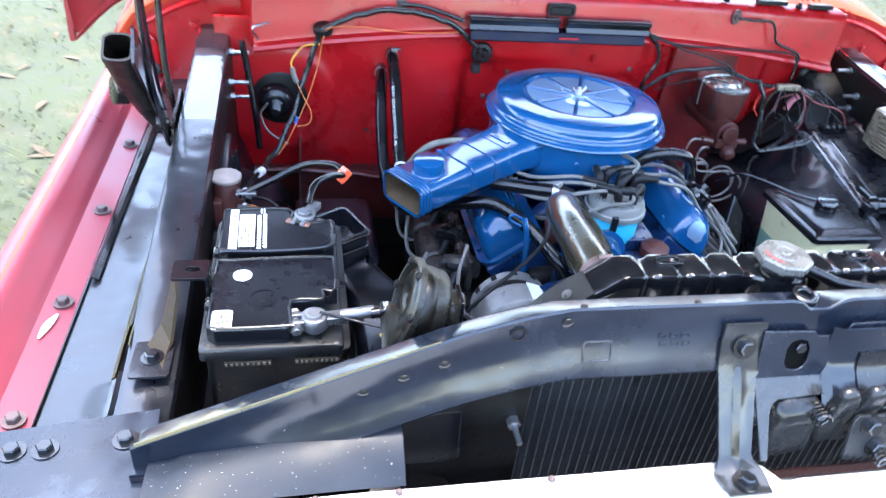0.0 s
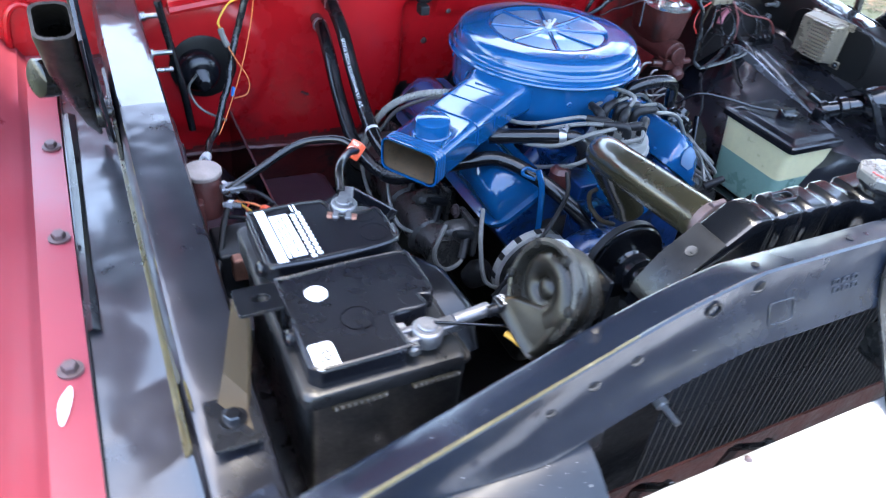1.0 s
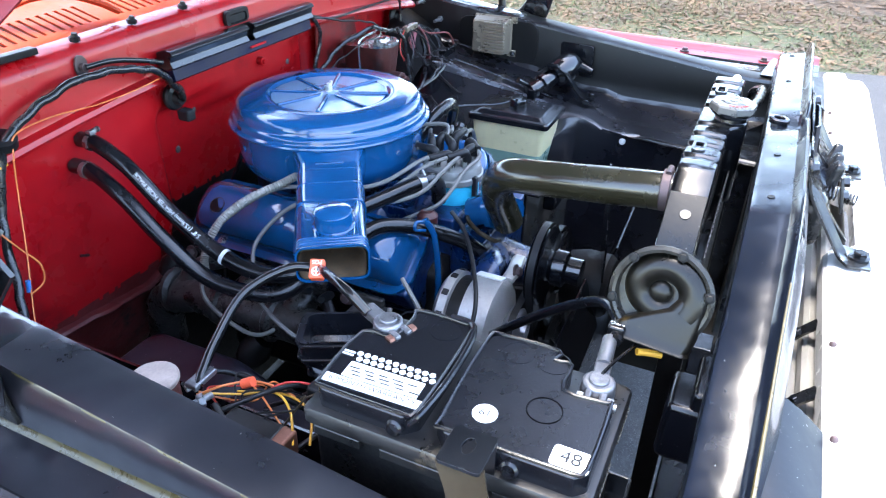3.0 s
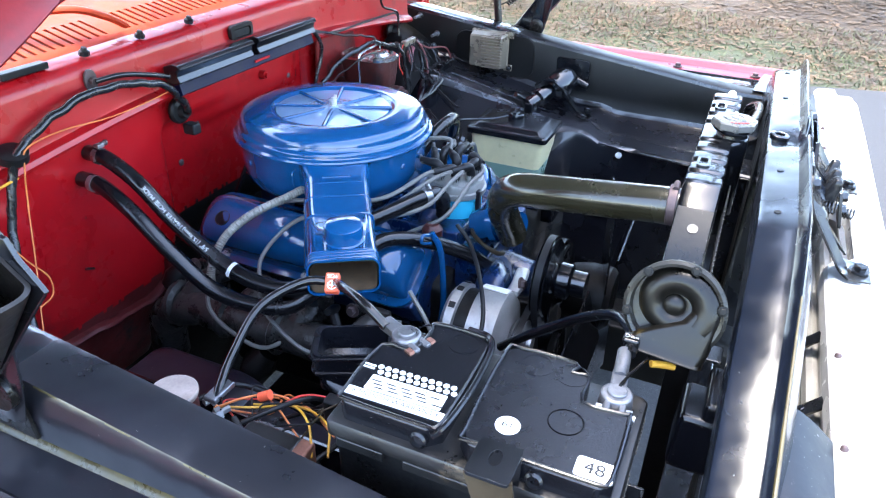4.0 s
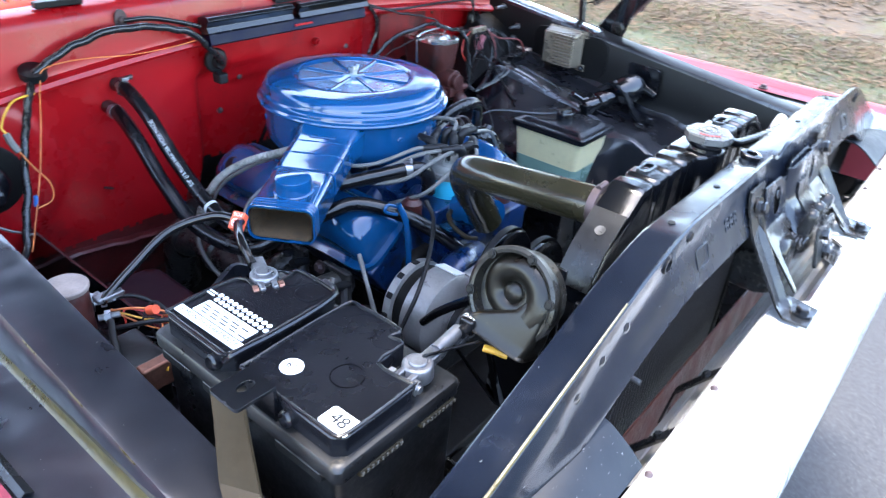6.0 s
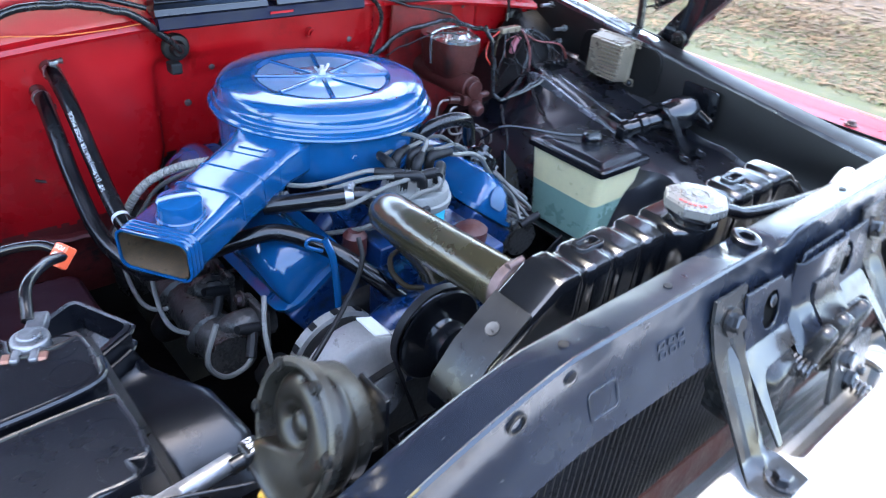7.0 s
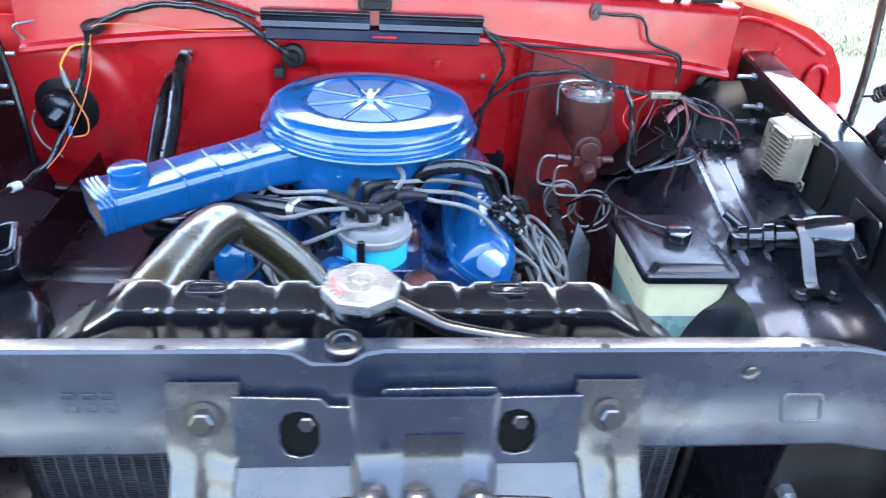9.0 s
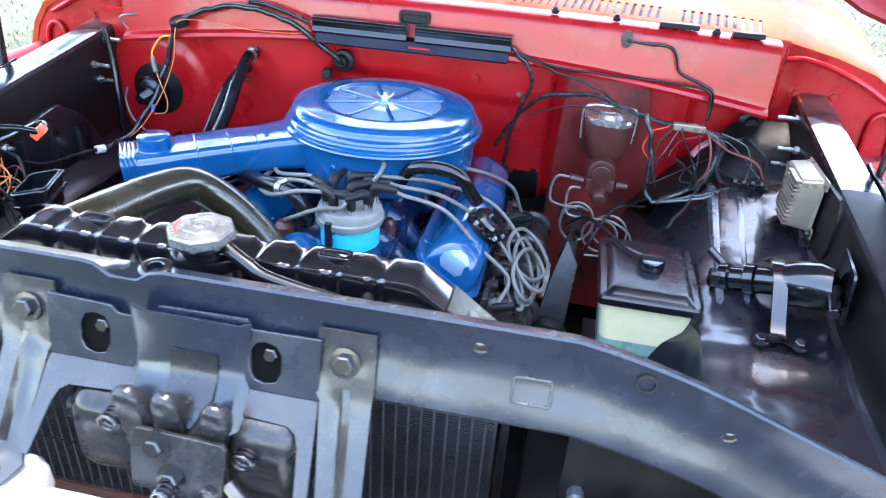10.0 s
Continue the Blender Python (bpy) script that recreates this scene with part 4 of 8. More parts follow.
# filler panels between support and grille header
for s in (-1, 1):
    bm = B()
    sec = []
    for i in range(15):
        u = 0.495 + 0.255 * i / 14
        zb = 1.105 - 0.20 * max(0.0, u - 0.50)
        zf = 1.070 - 0.03 * max(0.0, u - 0.55)
        sag = 0.010
        sec.append([(CX + s * u, 0.238 - 0.075 * v, zb + (zf - zb) * v + sag * math.sin(math.pi * v) * (1 if i < 13 else 0.4)) for v in [k / 6 for k in range(7)]])
    add_strip(bm, sec, 0.0025 * s)
    part("filler_panel", bm, FILLER, truck, "black dusty filler panel")
    bm = B()
    add_plate(bm, [(0.745, 0.17), (0.90, 0.17), (0.915, 0.28), (0.75, 0.30)], [], Matrix(((s, 0, 0, CX), (0, 1, 0, 0), (0, 0, 1, 1.0545), (0, 0, 0, 1))), 0.004)
    corner = part("corner_plate", bm, SUPPORT, truck, "black corner plate with bolts", bevel=0.001)
    for u, y in ((0.886, 0.252), (0.855, 0.252), (0.779, 0.258)):
        bolt(HEX_BLACK, corner, (CX + s * u, y, 1.0567), (0, 0, 1))

# grille header: a white pressing with a notch behind the latch
bm = B()
sec = []
for i in range(121):
    x = CX - 0.80 + 1.60 * i / 120
    d = x - CX
    notch = 0.042 / (1 + math.exp((abs(d + 0.0) - 0.098) / 0.006))
    yb = 0.161 - notch
    k = 0.02 * max(0.0, abs(d) - 0.55)
    e = 0.0
    sec.append([(x, yb + 0.001, 1.045), (x, yb, 1.066 - k), (x, yb - 0.004, 1.0725 - k), (x, min(yb - 0.012, 0.150), 1.0745 - k), (x, 0.123, 1.0765 - k), (x, 0.118, 1.0755 - k), (x, 0.109, 1.0640 - k), (x, 0.105, 1.0625 - k), (x, 0.082, 1.0635 - k), (x, 0.076, 1.0615 - k),
                (x, 0.071, 1.0560 - k), (x, 0.066, 1.0520 - k), (x, 0.060, 1.0470 - k), (x, 0.057, 1.038 - k), (x, 0.056, 1.010 - k), (x, 0.056, 0.97 - k)])
add_strip(bm, sec, -0.0035)
header = part("grille_header", bm, WHITE, truck, "white painted grille header panel", smooth=25)
for x in (-0.458, -0.54, -0.30, 0.40, 0.52):
    bm = B()
    add_lathe(bm, [(0.004, -0.002), (0.004, 0.0015), (0.002, 0.004), (0, 0.004)], toward((x, 0.152, 1.0745), (0, 0, 1)), 12, closed=False)
    part("screw", bm, BOLT, header)
# ribbed back of the grille below the header, on dark brackets
for k, (y, z, d) in enumerate(((0.196, 0.955, 0.020), (0.180, 0.985, 0.016), (0.164, 1.010, 0.014), (0.150, 1.030, 0.012), (0.120, 0.97, 0.02), (0.110, 0.92, 0.02))):
    bm = B()
    add_loft(bm, [[(x, y - d, z - 0.004), (x, y - d * 0.6, z + 0.006), (x, y, z + 0.009), (x, y + d * 0.45, z + 0.004), (x, y + d * 0.6, z - 0.010), (x, y, z - 0.012)] for x in (CX - 0.60, CX - 0.2, CX + 0.2, CX + 0.60)])
    part("grille_bar", bm, GRILLE_GREY, truck, "chalky grey grille bar below the header")
for x in (-0.46, -0.355, -0.22, 0.31, 0.45):
    bm = B()
    add_strip(bm, [[(x - 0.010, y, z), (x, y, z + 0.003), (x + 0.010, y, z)] for y, z in ((0.158, 1.046), (0.172, 1.030), (0.205, 0.985), (0.212, 0.93))], 0.003)
    bracket = part("grille_bracket", bm, BLACK, truck, "black bracket clipped over the grille bars")
    bolt(HEX_SMALL, bracket, (x, 0.178, 1.027), (0, 0.5, 0.8))
bm = B()
add_strip(bm, [[(CX + u, y, z) for u in (-0.62, -0.2, 0.2, 0.62)] for y, z in ((0.232, 0.94), (0.225, 0.86), (0.10, 0.80))], 0.003)
part("lower_baffle", bm, RUST, truck, "rusty dark baffle behind the grille")

# ---- raised bonnet and its hinges ----
hood = thing("hood", "red raised hood seen from below", "car hood", (CX, 1.12, 1.40))
bm = B()
inn = B()
sec, lining = [], []
for i in range(25):
    u = -0.93 + 1.86 * i / 24
    crown = 0.05 * (1 - (u / 0.93) ** 2)
    e = 1.42 + 0.07 * min(1.0, max(0.0, abs(u) - 0.55) / 0.2)
    sec.append([(CX + u, 1.285 - 0.655 * v - crown * 0.6 * v, e + (2.50 - e) * v + crown * 0.5 * v) for v in [k / 8 for k in range(9)]])
    lining.append([(CX + u * 0.95, 1.235 - 0.645 * v - crown * 0.6 * v, e + 0.05 + (2.40 - e) * v + crown * 0.5 * v) for v in [k / 8 for k in range(9)]])
add_strip(bm, sec, 0.015)
part("panel", bm, RED_OUT, hood)
# black lining added to keep the hood's red out of reflections
add_strip(inn, lining, 0.006)
part("lining", inn, HOOD_IN, hood, "black inner hood panel, keeps reflections dark")


LIP = ((0.0, 1.46), (0.5, 1.455), (0.6, 1.435), (0.64, 1.415), (0.68, 1.387), (0.755, 1.362), (0.84, 1.325), (0.92, 1.27), (0.99, 1.20))


def rear_edge(u):
    """Depth and height of the hood's rear lip, falling towards its corners."""
    u = abs(u)
    k = next(i for i in range(8) if u <= LIP[i + 1][0])
    f = (u - LIP[k][0]) / (LIP[k + 1][0] - LIP[k][0])
    return 0.95 + 0.10 * max(0.0, (u - 0.75) / 0.235) ** 1.2, LIP[k][1] + f * (LIP[k + 1][1] - LIP[k][1])


bm = B()
sec, brace = [], []
for i in range(49):
    u = -0.985 + 1.97 * i / 48
    y, z = rear_edge(u)
    sec.append([(CX + u * 0.97, y + 0.03, z + 0.034), (CX + u * 0.985, y + 0.012, z + 0.012), (CX + u, y + 0.003, z), (CX + u, y - 0.003, z + 0.006), (CX + u * 0.99, y + 0.003, z + 0.022), (CX + u * 0.98, y + 0.03, z + 0.04)])
    brace.append([(CX + u * 0.978, y + 0.034, z + 0.042), (CX + u * 0.96, 0.5 * y + 0.575, 1.56)])
add_strip(bm, sec, 0.004)
part("rear_lip", bm, RED_DIM, hood, "red rear lip of the hood, darkened against bounced light")
# black brace added to keep the rails' reflections dark
bm = B()
add_strip(bm, brace, 0.004)
part("rear_brace", bm, HOOD_IN, hood, "black brace added behind the rear lip")
for s in (-1, 1):
    bm = B()
    z = rear_edge(0.985)[1]
    add_strip(bm, [[(CX + s * 0.935, 1.15, z + 0.20), (CX + s * 0.972, 1.10, z + 0.07), (CX + s * 0.986, 1.05, z)], [(CX + s * 0.93, 1.17, 1.62), (CX + s * 0.96, 1.10, 1.58), (CX + s * 0.975, 1.06, 1.56)],
                   [(CX + s * 0.92, 0.625, 2.50), (CX + s * 0.94, 0.605, 2.48), (CX + s * 0.95, 0.595, 2.46)]], 0.010)
    part("side_flange", bm, RED_DIM, hood)

    bm = B()
    tip = Vector((CX + s * 0.984, 1.052, z + 0.012))
    add_strip(bm, [[tip.lerp(Vector((CX + s * 0.955, 0.84, 1.74)), t).lerp(tip.lerp(Vector((CX + s * 0.70, 1.02, 1.46)), t), v) + Vector((0, 0.03, 0.02)) * (t * math.sin(math.pi * v)) for v in [j / 6 for j in range(7)]] for t in [0.02 + 0.98 * k / 6 for k in range(7)]], 0.004)
    part("corner_panel", bm, RED_DIM, hood, "dark red inner corner of the hood")

    def at(u, y, z):
        return (CX + s * u, y, z)
    # curled channel with an open end on a flat arm
    axis = Vector((0, 0.17, -0.22)).normalized()
    across = Vector((0, 0.79, 0.61)).normalized()
    bm = B()
    outer, inner = [], []
    for y, z, u0, u1, d in ((0.796, 1.288, 0.833, 0.876, 0.024), (0.800, 1.283, 0.833, 0.877, 0.025), (0.845, 1.225, 0.833, 0.873, 0.027), (0.895, 1.160, 0.832, 0.860, 0.026), (0.945, 1.100, 0.831, 0.848, 0.020), (0.974, 1.062, 0.830, 0.836, 0.011)):
        ring = rounded(-0.5, -1.0, 0.5, 1.0, 0.38, 5)
        ring = [(min(a, 0.5), b) for a, b in ring]
        for rows, t in ((outer, 0.0), (inner, 0.0035)):
            rows.append([Vector(at(0.5 * (u0 + u1) + a * (u1 - u0 - 2 * t), y, z)) + across * (b * (d - t)) for a, b in ring])
    add_loft(bm, [inner[3], inner[2], inner[1], inner[0]] + outer)
    hinge = part("hinge", bm, HINGE, hood, "dirty brown-black pressed-steel hinge with an open curled end", smooth=50)
    bm = B()
    add_plate(bm, [(-0.030, 0.0), (-0.028, -0.03), (-0.021, -0.20), (-0.010, -0.232), (0.008, -0.236), (0.022, -0.20), (0.027, -0.10), (0.028, 0.008), (0.018, 0.014), (0.002, 0.006)], [oval(0.012, -0.155, 0.006, 0.016)], Matrix.Translation(at(0.8305, 0.793, 1.292)) @ Matrix(((0, 0, s, 0), (across.y, -axis.y, 0, 0), (across.z, -axis.z, 0, 0), (0, 0, 0, 1))), 0.0045)
    part("flat_arm", bm, BLACK, hinge, "black flat arm of the hinge", bevel=0.001)
    bm = B()
    add_strip(bm, [[at(u - 0.003, y - w, z), at(u, y - w * 0.8, z), at(u, y + w * 0.8, z), at(u - 0.003, y + w, z)] for u, y, z, w in ((0.818, 0.896, 1.085, 0.012), (0.820, 0.885, 1.125, 0.018), (0.824, 0.872, 1.185, 0.020), (0.8265, 0.863, 1.25, 0.019), (0.828, 0.862, 1.315, 0.016), (0.828, 0.872, 1.40, 0.015), (0.822, 0.90, 1.50, 0.015))], 0.006 * s)
    part("lift_arm", bm, BLACK, hinge, "glossy black lift arm", bevel=0.001)
    bm = B()
    add_tube(bm, [at(0.823, 1.0, 1.08), at(0.827, 1.0, 1.12), at(0.832, 1.01, 1.185), at(0.834, 1.02, 1.242), at(0.834, 1.035, 1.31), at(0.83, 1.06, 1.46)], 0.0115, 10, flat=0.5)
    part("rear_arm", bm, HINGE, hinge)
    bm = B()
    add_plate(bm, [(0.88, 1.055), (1.03, 1.062), (1.035, 1.115), (1.015, 1.135), (0.98, 1.128), (0.93, 1.125), (0.89, 1.112)], [], Matrix(((0, 0, s, CX + s * 0.812), (1, 0, 0, 0), (0, 1, 0, 0), (0, 0, 0, 1))), 0.005)
    part("base_plate", bm, HINGE, hinge, bevel=0.001)
    bm = B()
    add_lathe(bm, [(0.020, -0.006), (0.020, 0.006), (0.017, 0.008), (0.008, 0.008), (0.007, 0.013), (0, 0.013)], toward(at(0.826, 0.886, 1.128), (-s, 0, 0)), 20)
    part("pivot", bm, HINGE, hinge)
    bm = B()
    add_lathe(bm, [(0.024, -0.01), (0.024, 0.01), (0.021, 0.012), (0, 0.012)], toward(at(0.880, 0.872, 1.19), (s, -0.5, 0.2)), 22)
    part("spring_plate", bm, HINGE, hinge)
    bm = B()
    p0, p1 = Vector(at(0.848, 0.985, 1.180)), Vector(at(0.868, 0.895, 1.250))
    ax = (p1 - p0).normalized()
    e = ax.cross(Vector((0, 0, 1))).normalized()
    g = ax.cross(e)
    line = [p0 + (p1 - p0) * (k / 130) + 0.0125 * (math.cos(k * 0.785) * e + math.sin(k * 0.785) * g) for k in range(131)]
    add_tube(bm, line, 0.0026, 5, res=1)
    add_tube(bm, [at(0.830, 1.012, 1.166), p0 + 0.008 * e, p0 + 0.012 * e], 0.002, 5)
    part("coil_spring", bm, HINGE, hinge, "coil spring of round steel wire")
    for y, z in ((0.905, 1.085), (1.0, 1.085)):
        bolt(HEX_BLACK, hinge, at(0.815, y, z), (s, 0, 0))

# ---- lower cab and running gear, closing the bay behind and below ----
# lower cab is out of view, added to block sun behind the firewall
bm = B()
sec = []
for u, z in ((-1.0, 0.5), (-1.02, 0.8), (-1.01, 1.10), (-0.95, 1.20), (0.95, 1.20), (1.01, 1.10), (1.02, 0.8), (1.0, 0.5)):
    sec.append([(CX + u, y, z) for y in (1.345, 1.9, 2.7)])
add_loft(bm, [[r[k] for r in sec] for k in range(3)])
part("cab_body", bm, RED_OUT, truck, "red lower cab body", bevel=0.01)
# plate added to hide the lit cab and drive behind the bay
bm = B()
add_plate(bm, [(-0.74, 0.30), (0.83, 0.30), (0.83, 0.86), (-0.74, 0.86)], [], Matrix(((1, 0, 0, 0), (0, 0, -1, 1.325), (0, 1, 0, 0), (0, 0, 0, 1))), 0.012)
part("dark_lower_plate", bm, GRIME_SHADE, truck, "black plate added below the firewall")
# rails widened and shields added to keep the lit ground hidden
for s in (-1, 1):
    bm = B()
    add_box(bm, (CX + s * 0.375, 1.34, 0.50), (0.13, 2.3, 0.14))
    part("frame_rail", bm, GRIME_SHADE, truck, "greasy chassis rail", bevel=0.006)
    bm = B()
    add_lathe(bm, [(0.18, -0.10), (0.33, -0.11), (0.365, -0.08), (0.37, 0.0), (0.365, 0.08), (0.33, 0.11), (0.18, 0.10)], toward((CX + s * 0.86, 0.72, 0.39), (1, 0, 0)), 40)
    wheel = part("wheel", bm, RUBBER_MATT, truck, "black tyre under the fender")
    bm = B()
    add_plate(bm, [(0.17, 0.45), (1.30, 0.45), (1.30, 0.93), (0.35, 0.93), (0.25, 1.0), (0.17, 1.0)], [], Matrix(((0, 0, 1, CX + s * 0.60), (1, 0, 0, 0), (0, 1, 0, 0), (0, 0, 0, 1))), 0.004)
    part("splash_shield", bm, BLACK, truck, "black inner splash shield")
# dark sheets added so that gaps below show shade, not lit ground
for x, y, w, d in ((CX, 0.93, 1.20, 0.56), (-0.27, 0.535, 0.50, 0.22)):
    bm = B()
    add_box(bm, (x, y, 0.40), (w, d, 0.03))
    part("dark_under_sheet", bm, GRIME_SHADE, truck, "dark sheet added under the engine", bevel=0.006)
# ---- air cleaner ----
ac = thing("air_cleaner", "blue enamelled round air cleaner with a ribbed lid and snorkel", "air cleaner", (0.0, 1.0, 1.02))
MA = Matrix.Translation((-0.003, 1.003, 0)) @ pose(0, 0, 0, -0.5, 0.5, 0) @ Matrix.Diagonal((0.935, 0.935, 1, 1))
bm = B()
add_lathe(bm, [(0.075, 1.008), (0.15, 1.010), (0.174, 1.017), (0.182, 1.028), (0.1845, 1.045), (0.185, 1.098), (0.176, 1.101), (0.0, 1.101)], MA, 64)
bowl = part("bowl", bm, BLUE, ac)
for k, a in enumerate((200, 255, 300, 340, 30, 95, 150)):
    p = MA @ Vector((0.1805 * math.cos(radians(a)), 0.1805 * math.sin(radians(a)), 1.066))
    bolt(HEX_BLUE, bowl, p, (math.cos(radians(a)), math.sin(radians(a)), 0))
bm = B()
add_lathe(bm, [(0.0125, 0.0), (0.0125, 0.0042), (0.0100, 0.0045), (0.0095, 0.0015), (0.0, 0.0015)], toward(MA @ Vector((0.1800 * math.cos(radians(213)), 0.1795 * math.sin(radians(213)), 1.052)), (math.cos(radians(213)), math.sin(radians(213)), 0)), 18)
part("open_port", bm, RUBBER_MATT, bowl, "dark open port")
bm = B()
q = MA @ Vector((0.180 * math.cos(radians(188)), 0.180 * math.sin(radians(188)), 1.08))
add_tube(bm, [q, q + Vector((-0.012, -0.002, -0.002)), q + Vector((-0.014, -0.002, -0.02)), q + Vector((-0.008, -0.002, -0.032))], 0.0022, 6)
part("clip", bm, BLUE, bowl)


def lid_profile():
    return [(0.176, 1.097), (0.194, 1.0955), (0.1975, 1.0965), (0.199, 1.0995), (0.1978, 1.1025), (0.1945, 1.1040), (0.1925, 1.1050), (0.1918, 1.1070), (0.1915, 1.1105), (0.1905, 1.1135), (0.1885, 1.1150), (0.1862, 1.1160), (0.1850, 1.1175), (0.1843, 1.1225), (0.1828, 1.1290), (0.1795, 1.1342),
            (0.1735, 1.1372), (0.160, 1.1390), (0.138, 1.1408), (0.1245, 1.1420), (0.1205, 1.1412), (0.1175, 1.1385), (0.1140, 1.1372), (0.060, 1.1368), (0.026, 1.1375), (0.020, 1.1405), (0.012, 1.1410), (0.0, 1.1410)]


bm = B()
add_lathe(bm, lid_profile(), MA, 72, closed=False)
lid = part("lid", bm, BLUE, ac)
# disc's paler blue paints in the sky it reflects
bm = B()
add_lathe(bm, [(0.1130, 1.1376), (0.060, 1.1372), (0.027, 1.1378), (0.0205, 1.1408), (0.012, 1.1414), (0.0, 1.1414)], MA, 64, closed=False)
part("pressed_disc", bm, BLUE_PALE, lid, "recessed disc, sky sheen painted in its paler blue")
for k in range(8):
    a = radians(22.5 + 45 * k)
    d = Vector((math.cos(a), math.sin(a), 0))
    bm = B()
    add_tube(bm, [MA @ (d * 0.018 + Vector((0, 0, 1.1385))), MA @ (d * 0.07 + Vector((0, 0, 1.1385))), MA @ (d * 0.1165 + Vector((0, 0, 1.1395)))], 0.0040, 8, res=5, flat=0.7)
    part("rib", bm, BLUE, lid)
wing = B()
add_cyl(wing, MA @ Vector((0, 0, 1.139)), MA @ Vector((0, 0, 1.156)), 0.0035, n=10)
add_cyl(wing, MA @ Vector((0, 0, 1.141)), MA @ Vector((0, 0, 1.150)), 0.0065, n=12)
for s in (-1, 1):
    add_tube(wing, [MA @ Vector((0.004 * s, 0, 1.145)), MA @ Vector((0.012 * s, 0.003 * s, 1.151)), MA @ Vector((0.016 * s, 0.004 * s, 1.156))], 0.003, 6, flat=0.5)
part("wing_nut", wing, ALLOY, ac, "bare metal wing nut")

# snorkel: rounded-rectangle duct from the bowl to its open mouth
S0, S1 = Vector((-0.150, 0.915, 1.070)), Vector((-0.382, 0.762, 1.056))
ax = (S1 - S0).normalized()
sd = ax.cross(Vector((0, 0, 1))).normalized()
up = sd.cross(ax)


def duct(w, h, r, n=5):
    return rounded(-w / 2, -h / 2, w / 2, h / 2, r, n)


bm = B()
sec = []
L = (S1 - S0).length
for t, w, h in ((-0.16, 0.130, 0.062), (0.0, 0.114, 0.060), (0.10, 0.104, 0.058), (0.5, 0.100, 0.056), (0.905, 0.098, 0.055), (0.912, 0.101, 0.058), (0.921, 0.101, 0.058), (0.928, 0.098, 0.055), (0.936, 0.101, 0.058), (0.945, 0.101, 0.058), (0.952, 0.098, 0.055), (0.960, 0.101, 0.058), (0.969, 0.101, 0.058), (0.976, 0.098, 0.055), (0.985, 0.1005, 0.0575), (1.0, 0.1005, 0.0575)):
    sec.append([S0 + ax * (t * L) + sd * x + up * y for x, y in duct(w, h, 0.014)])
for w, h, t in ((0.095, 0.052, 1.0), (0.0945, 0.0515, 0.9), (0.0945, 0.0515, 0.5)):
    sec.append([S0 + ax * (t * L) + sd * x + up * y for x, y in duct(w, h, 0.012)])
add_loft(bm, sec, close_ends=True)
snorkel = part("snorkel", bm, BLUE, ac, "blue rectangular snorkel with swage lines", smooth=45)
bm = B()
add_loft(bm, [[S0 + ax * (t * L) + sd * x + up * y for x, y in duct(0.0935, 0.0505, 0.012)] for t in (0.992, 0.68)] + [[S0 + ax * (t * L) + sd * x + up * y for x, y in duct(0.0900, 0.0475, 0.012)] for t in (0.675, 0.996)], close_ends=False)
part("mouth_lining", bm, PAPER, snorkel, "brown dusty inside of the mouth")
bm = B()
add_loft(bm, [[S0 + ax * (t * L) + sd * x + up * y for x, y in duct(0.089, 0.0465, 0.011)] for t in (0.70, 0.695)])
part("mouth_flap", bm, GRIME_SHADE, snorkel)
for t in (0.20, 0.36, 0.56):
    bm = B()
    add_tube(bm, [S0 + ax * (t * L) + sd * x + up * y for x, y in ((-0.0505, -0.01), (-0.049, 0.020), (-0.035, 0.0280), (0.0, 0.0282), (0.035, 0.0280), (0.049, 0.020), (0.0505, -0.01))], 0.0016, 6, res=6)
    part("swage_line", bm, BLUE, snorkel)
bm = B()
add_tube(bm, [S0 + ax * (0.22 * L + 0.4 * L * v) + sd * 0.0515 + up * 0.004 for v in (0, 0.5, 1.0, 1.75)], 0.0022, 6)
part("seam", bm, BLUE, snorkel)
bm = B()
add_box(bm, (0, 0, 0), (0.045, 0.009, 0.003), Matrix.Translation(S0 + ax * (0.13 * L) + up * 0.0295) @ Matrix((sd, ax, up)).transposed().to_4x4())
part("tab", bm, BLUE, snorkel, bevel=0.001)
CAPC = Vector((-0.333, 0.790, 1.086))
bm = B()
add_lathe(bm, [(0.031, -0.008), (0.0305, 0.000), (0.028, 0.002), (0.0275, 0.019), (0.0265, 0.022), (0.024, 0.0235), (0.0, 0.0235)], toward(CAPC, up), 32)
part("vacuum_motor", bm, BLUE, ac, "round blue vacuum motor on the snorkel")

# ---- engine ----
engine = thing("engine", "blue painted V8 engine with grimy castings", "engine", (0.01, 0.95, 0.55))
bm = B()
add_box(bm, (0.01, 0.96, 0.74), (0.30, 0.50, 0.34))
block = part("block", bm, GRIME_SHADE, engine, "greasy dark engine block", bevel=0.02)
bm = B()
add_box(bm, (0.01, 0.93, 0.93), (0.17, 0.42, 0.10))
add_box(bm, (0.01, 0.86, 0.985), (0.10, 0.16, 0.05))
for y in (0.78, 0.86, 1.0, 1.08):
    for s in (-1, 1):
        add_tube(bm, [(0.01 + s * 0.01, y, 0.985), (0.01 + s * 0.05, y + 0.01, 0.975), (0.01 + s * 0.10, y + 0.01, 0.93)], 0.022, 10)
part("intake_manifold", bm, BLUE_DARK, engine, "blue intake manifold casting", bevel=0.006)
bm = B()
add_cyl(bm, (0.01, 1.0, 0.98), (0.01, 1.0, 1.02), 0.055, n=24)
add_box(bm, (0.01, 0.99, 0.995), (0.11, 0.13, 0.04))
add_cyl(bm, (-0.07, 0.97, 0.99), (-0.05, 0.97, 1.02), 0.02)
part("carburettor", bm, ALLOY, engine, "dull alloy carburettor under the air cleaner", bevel=0.004)


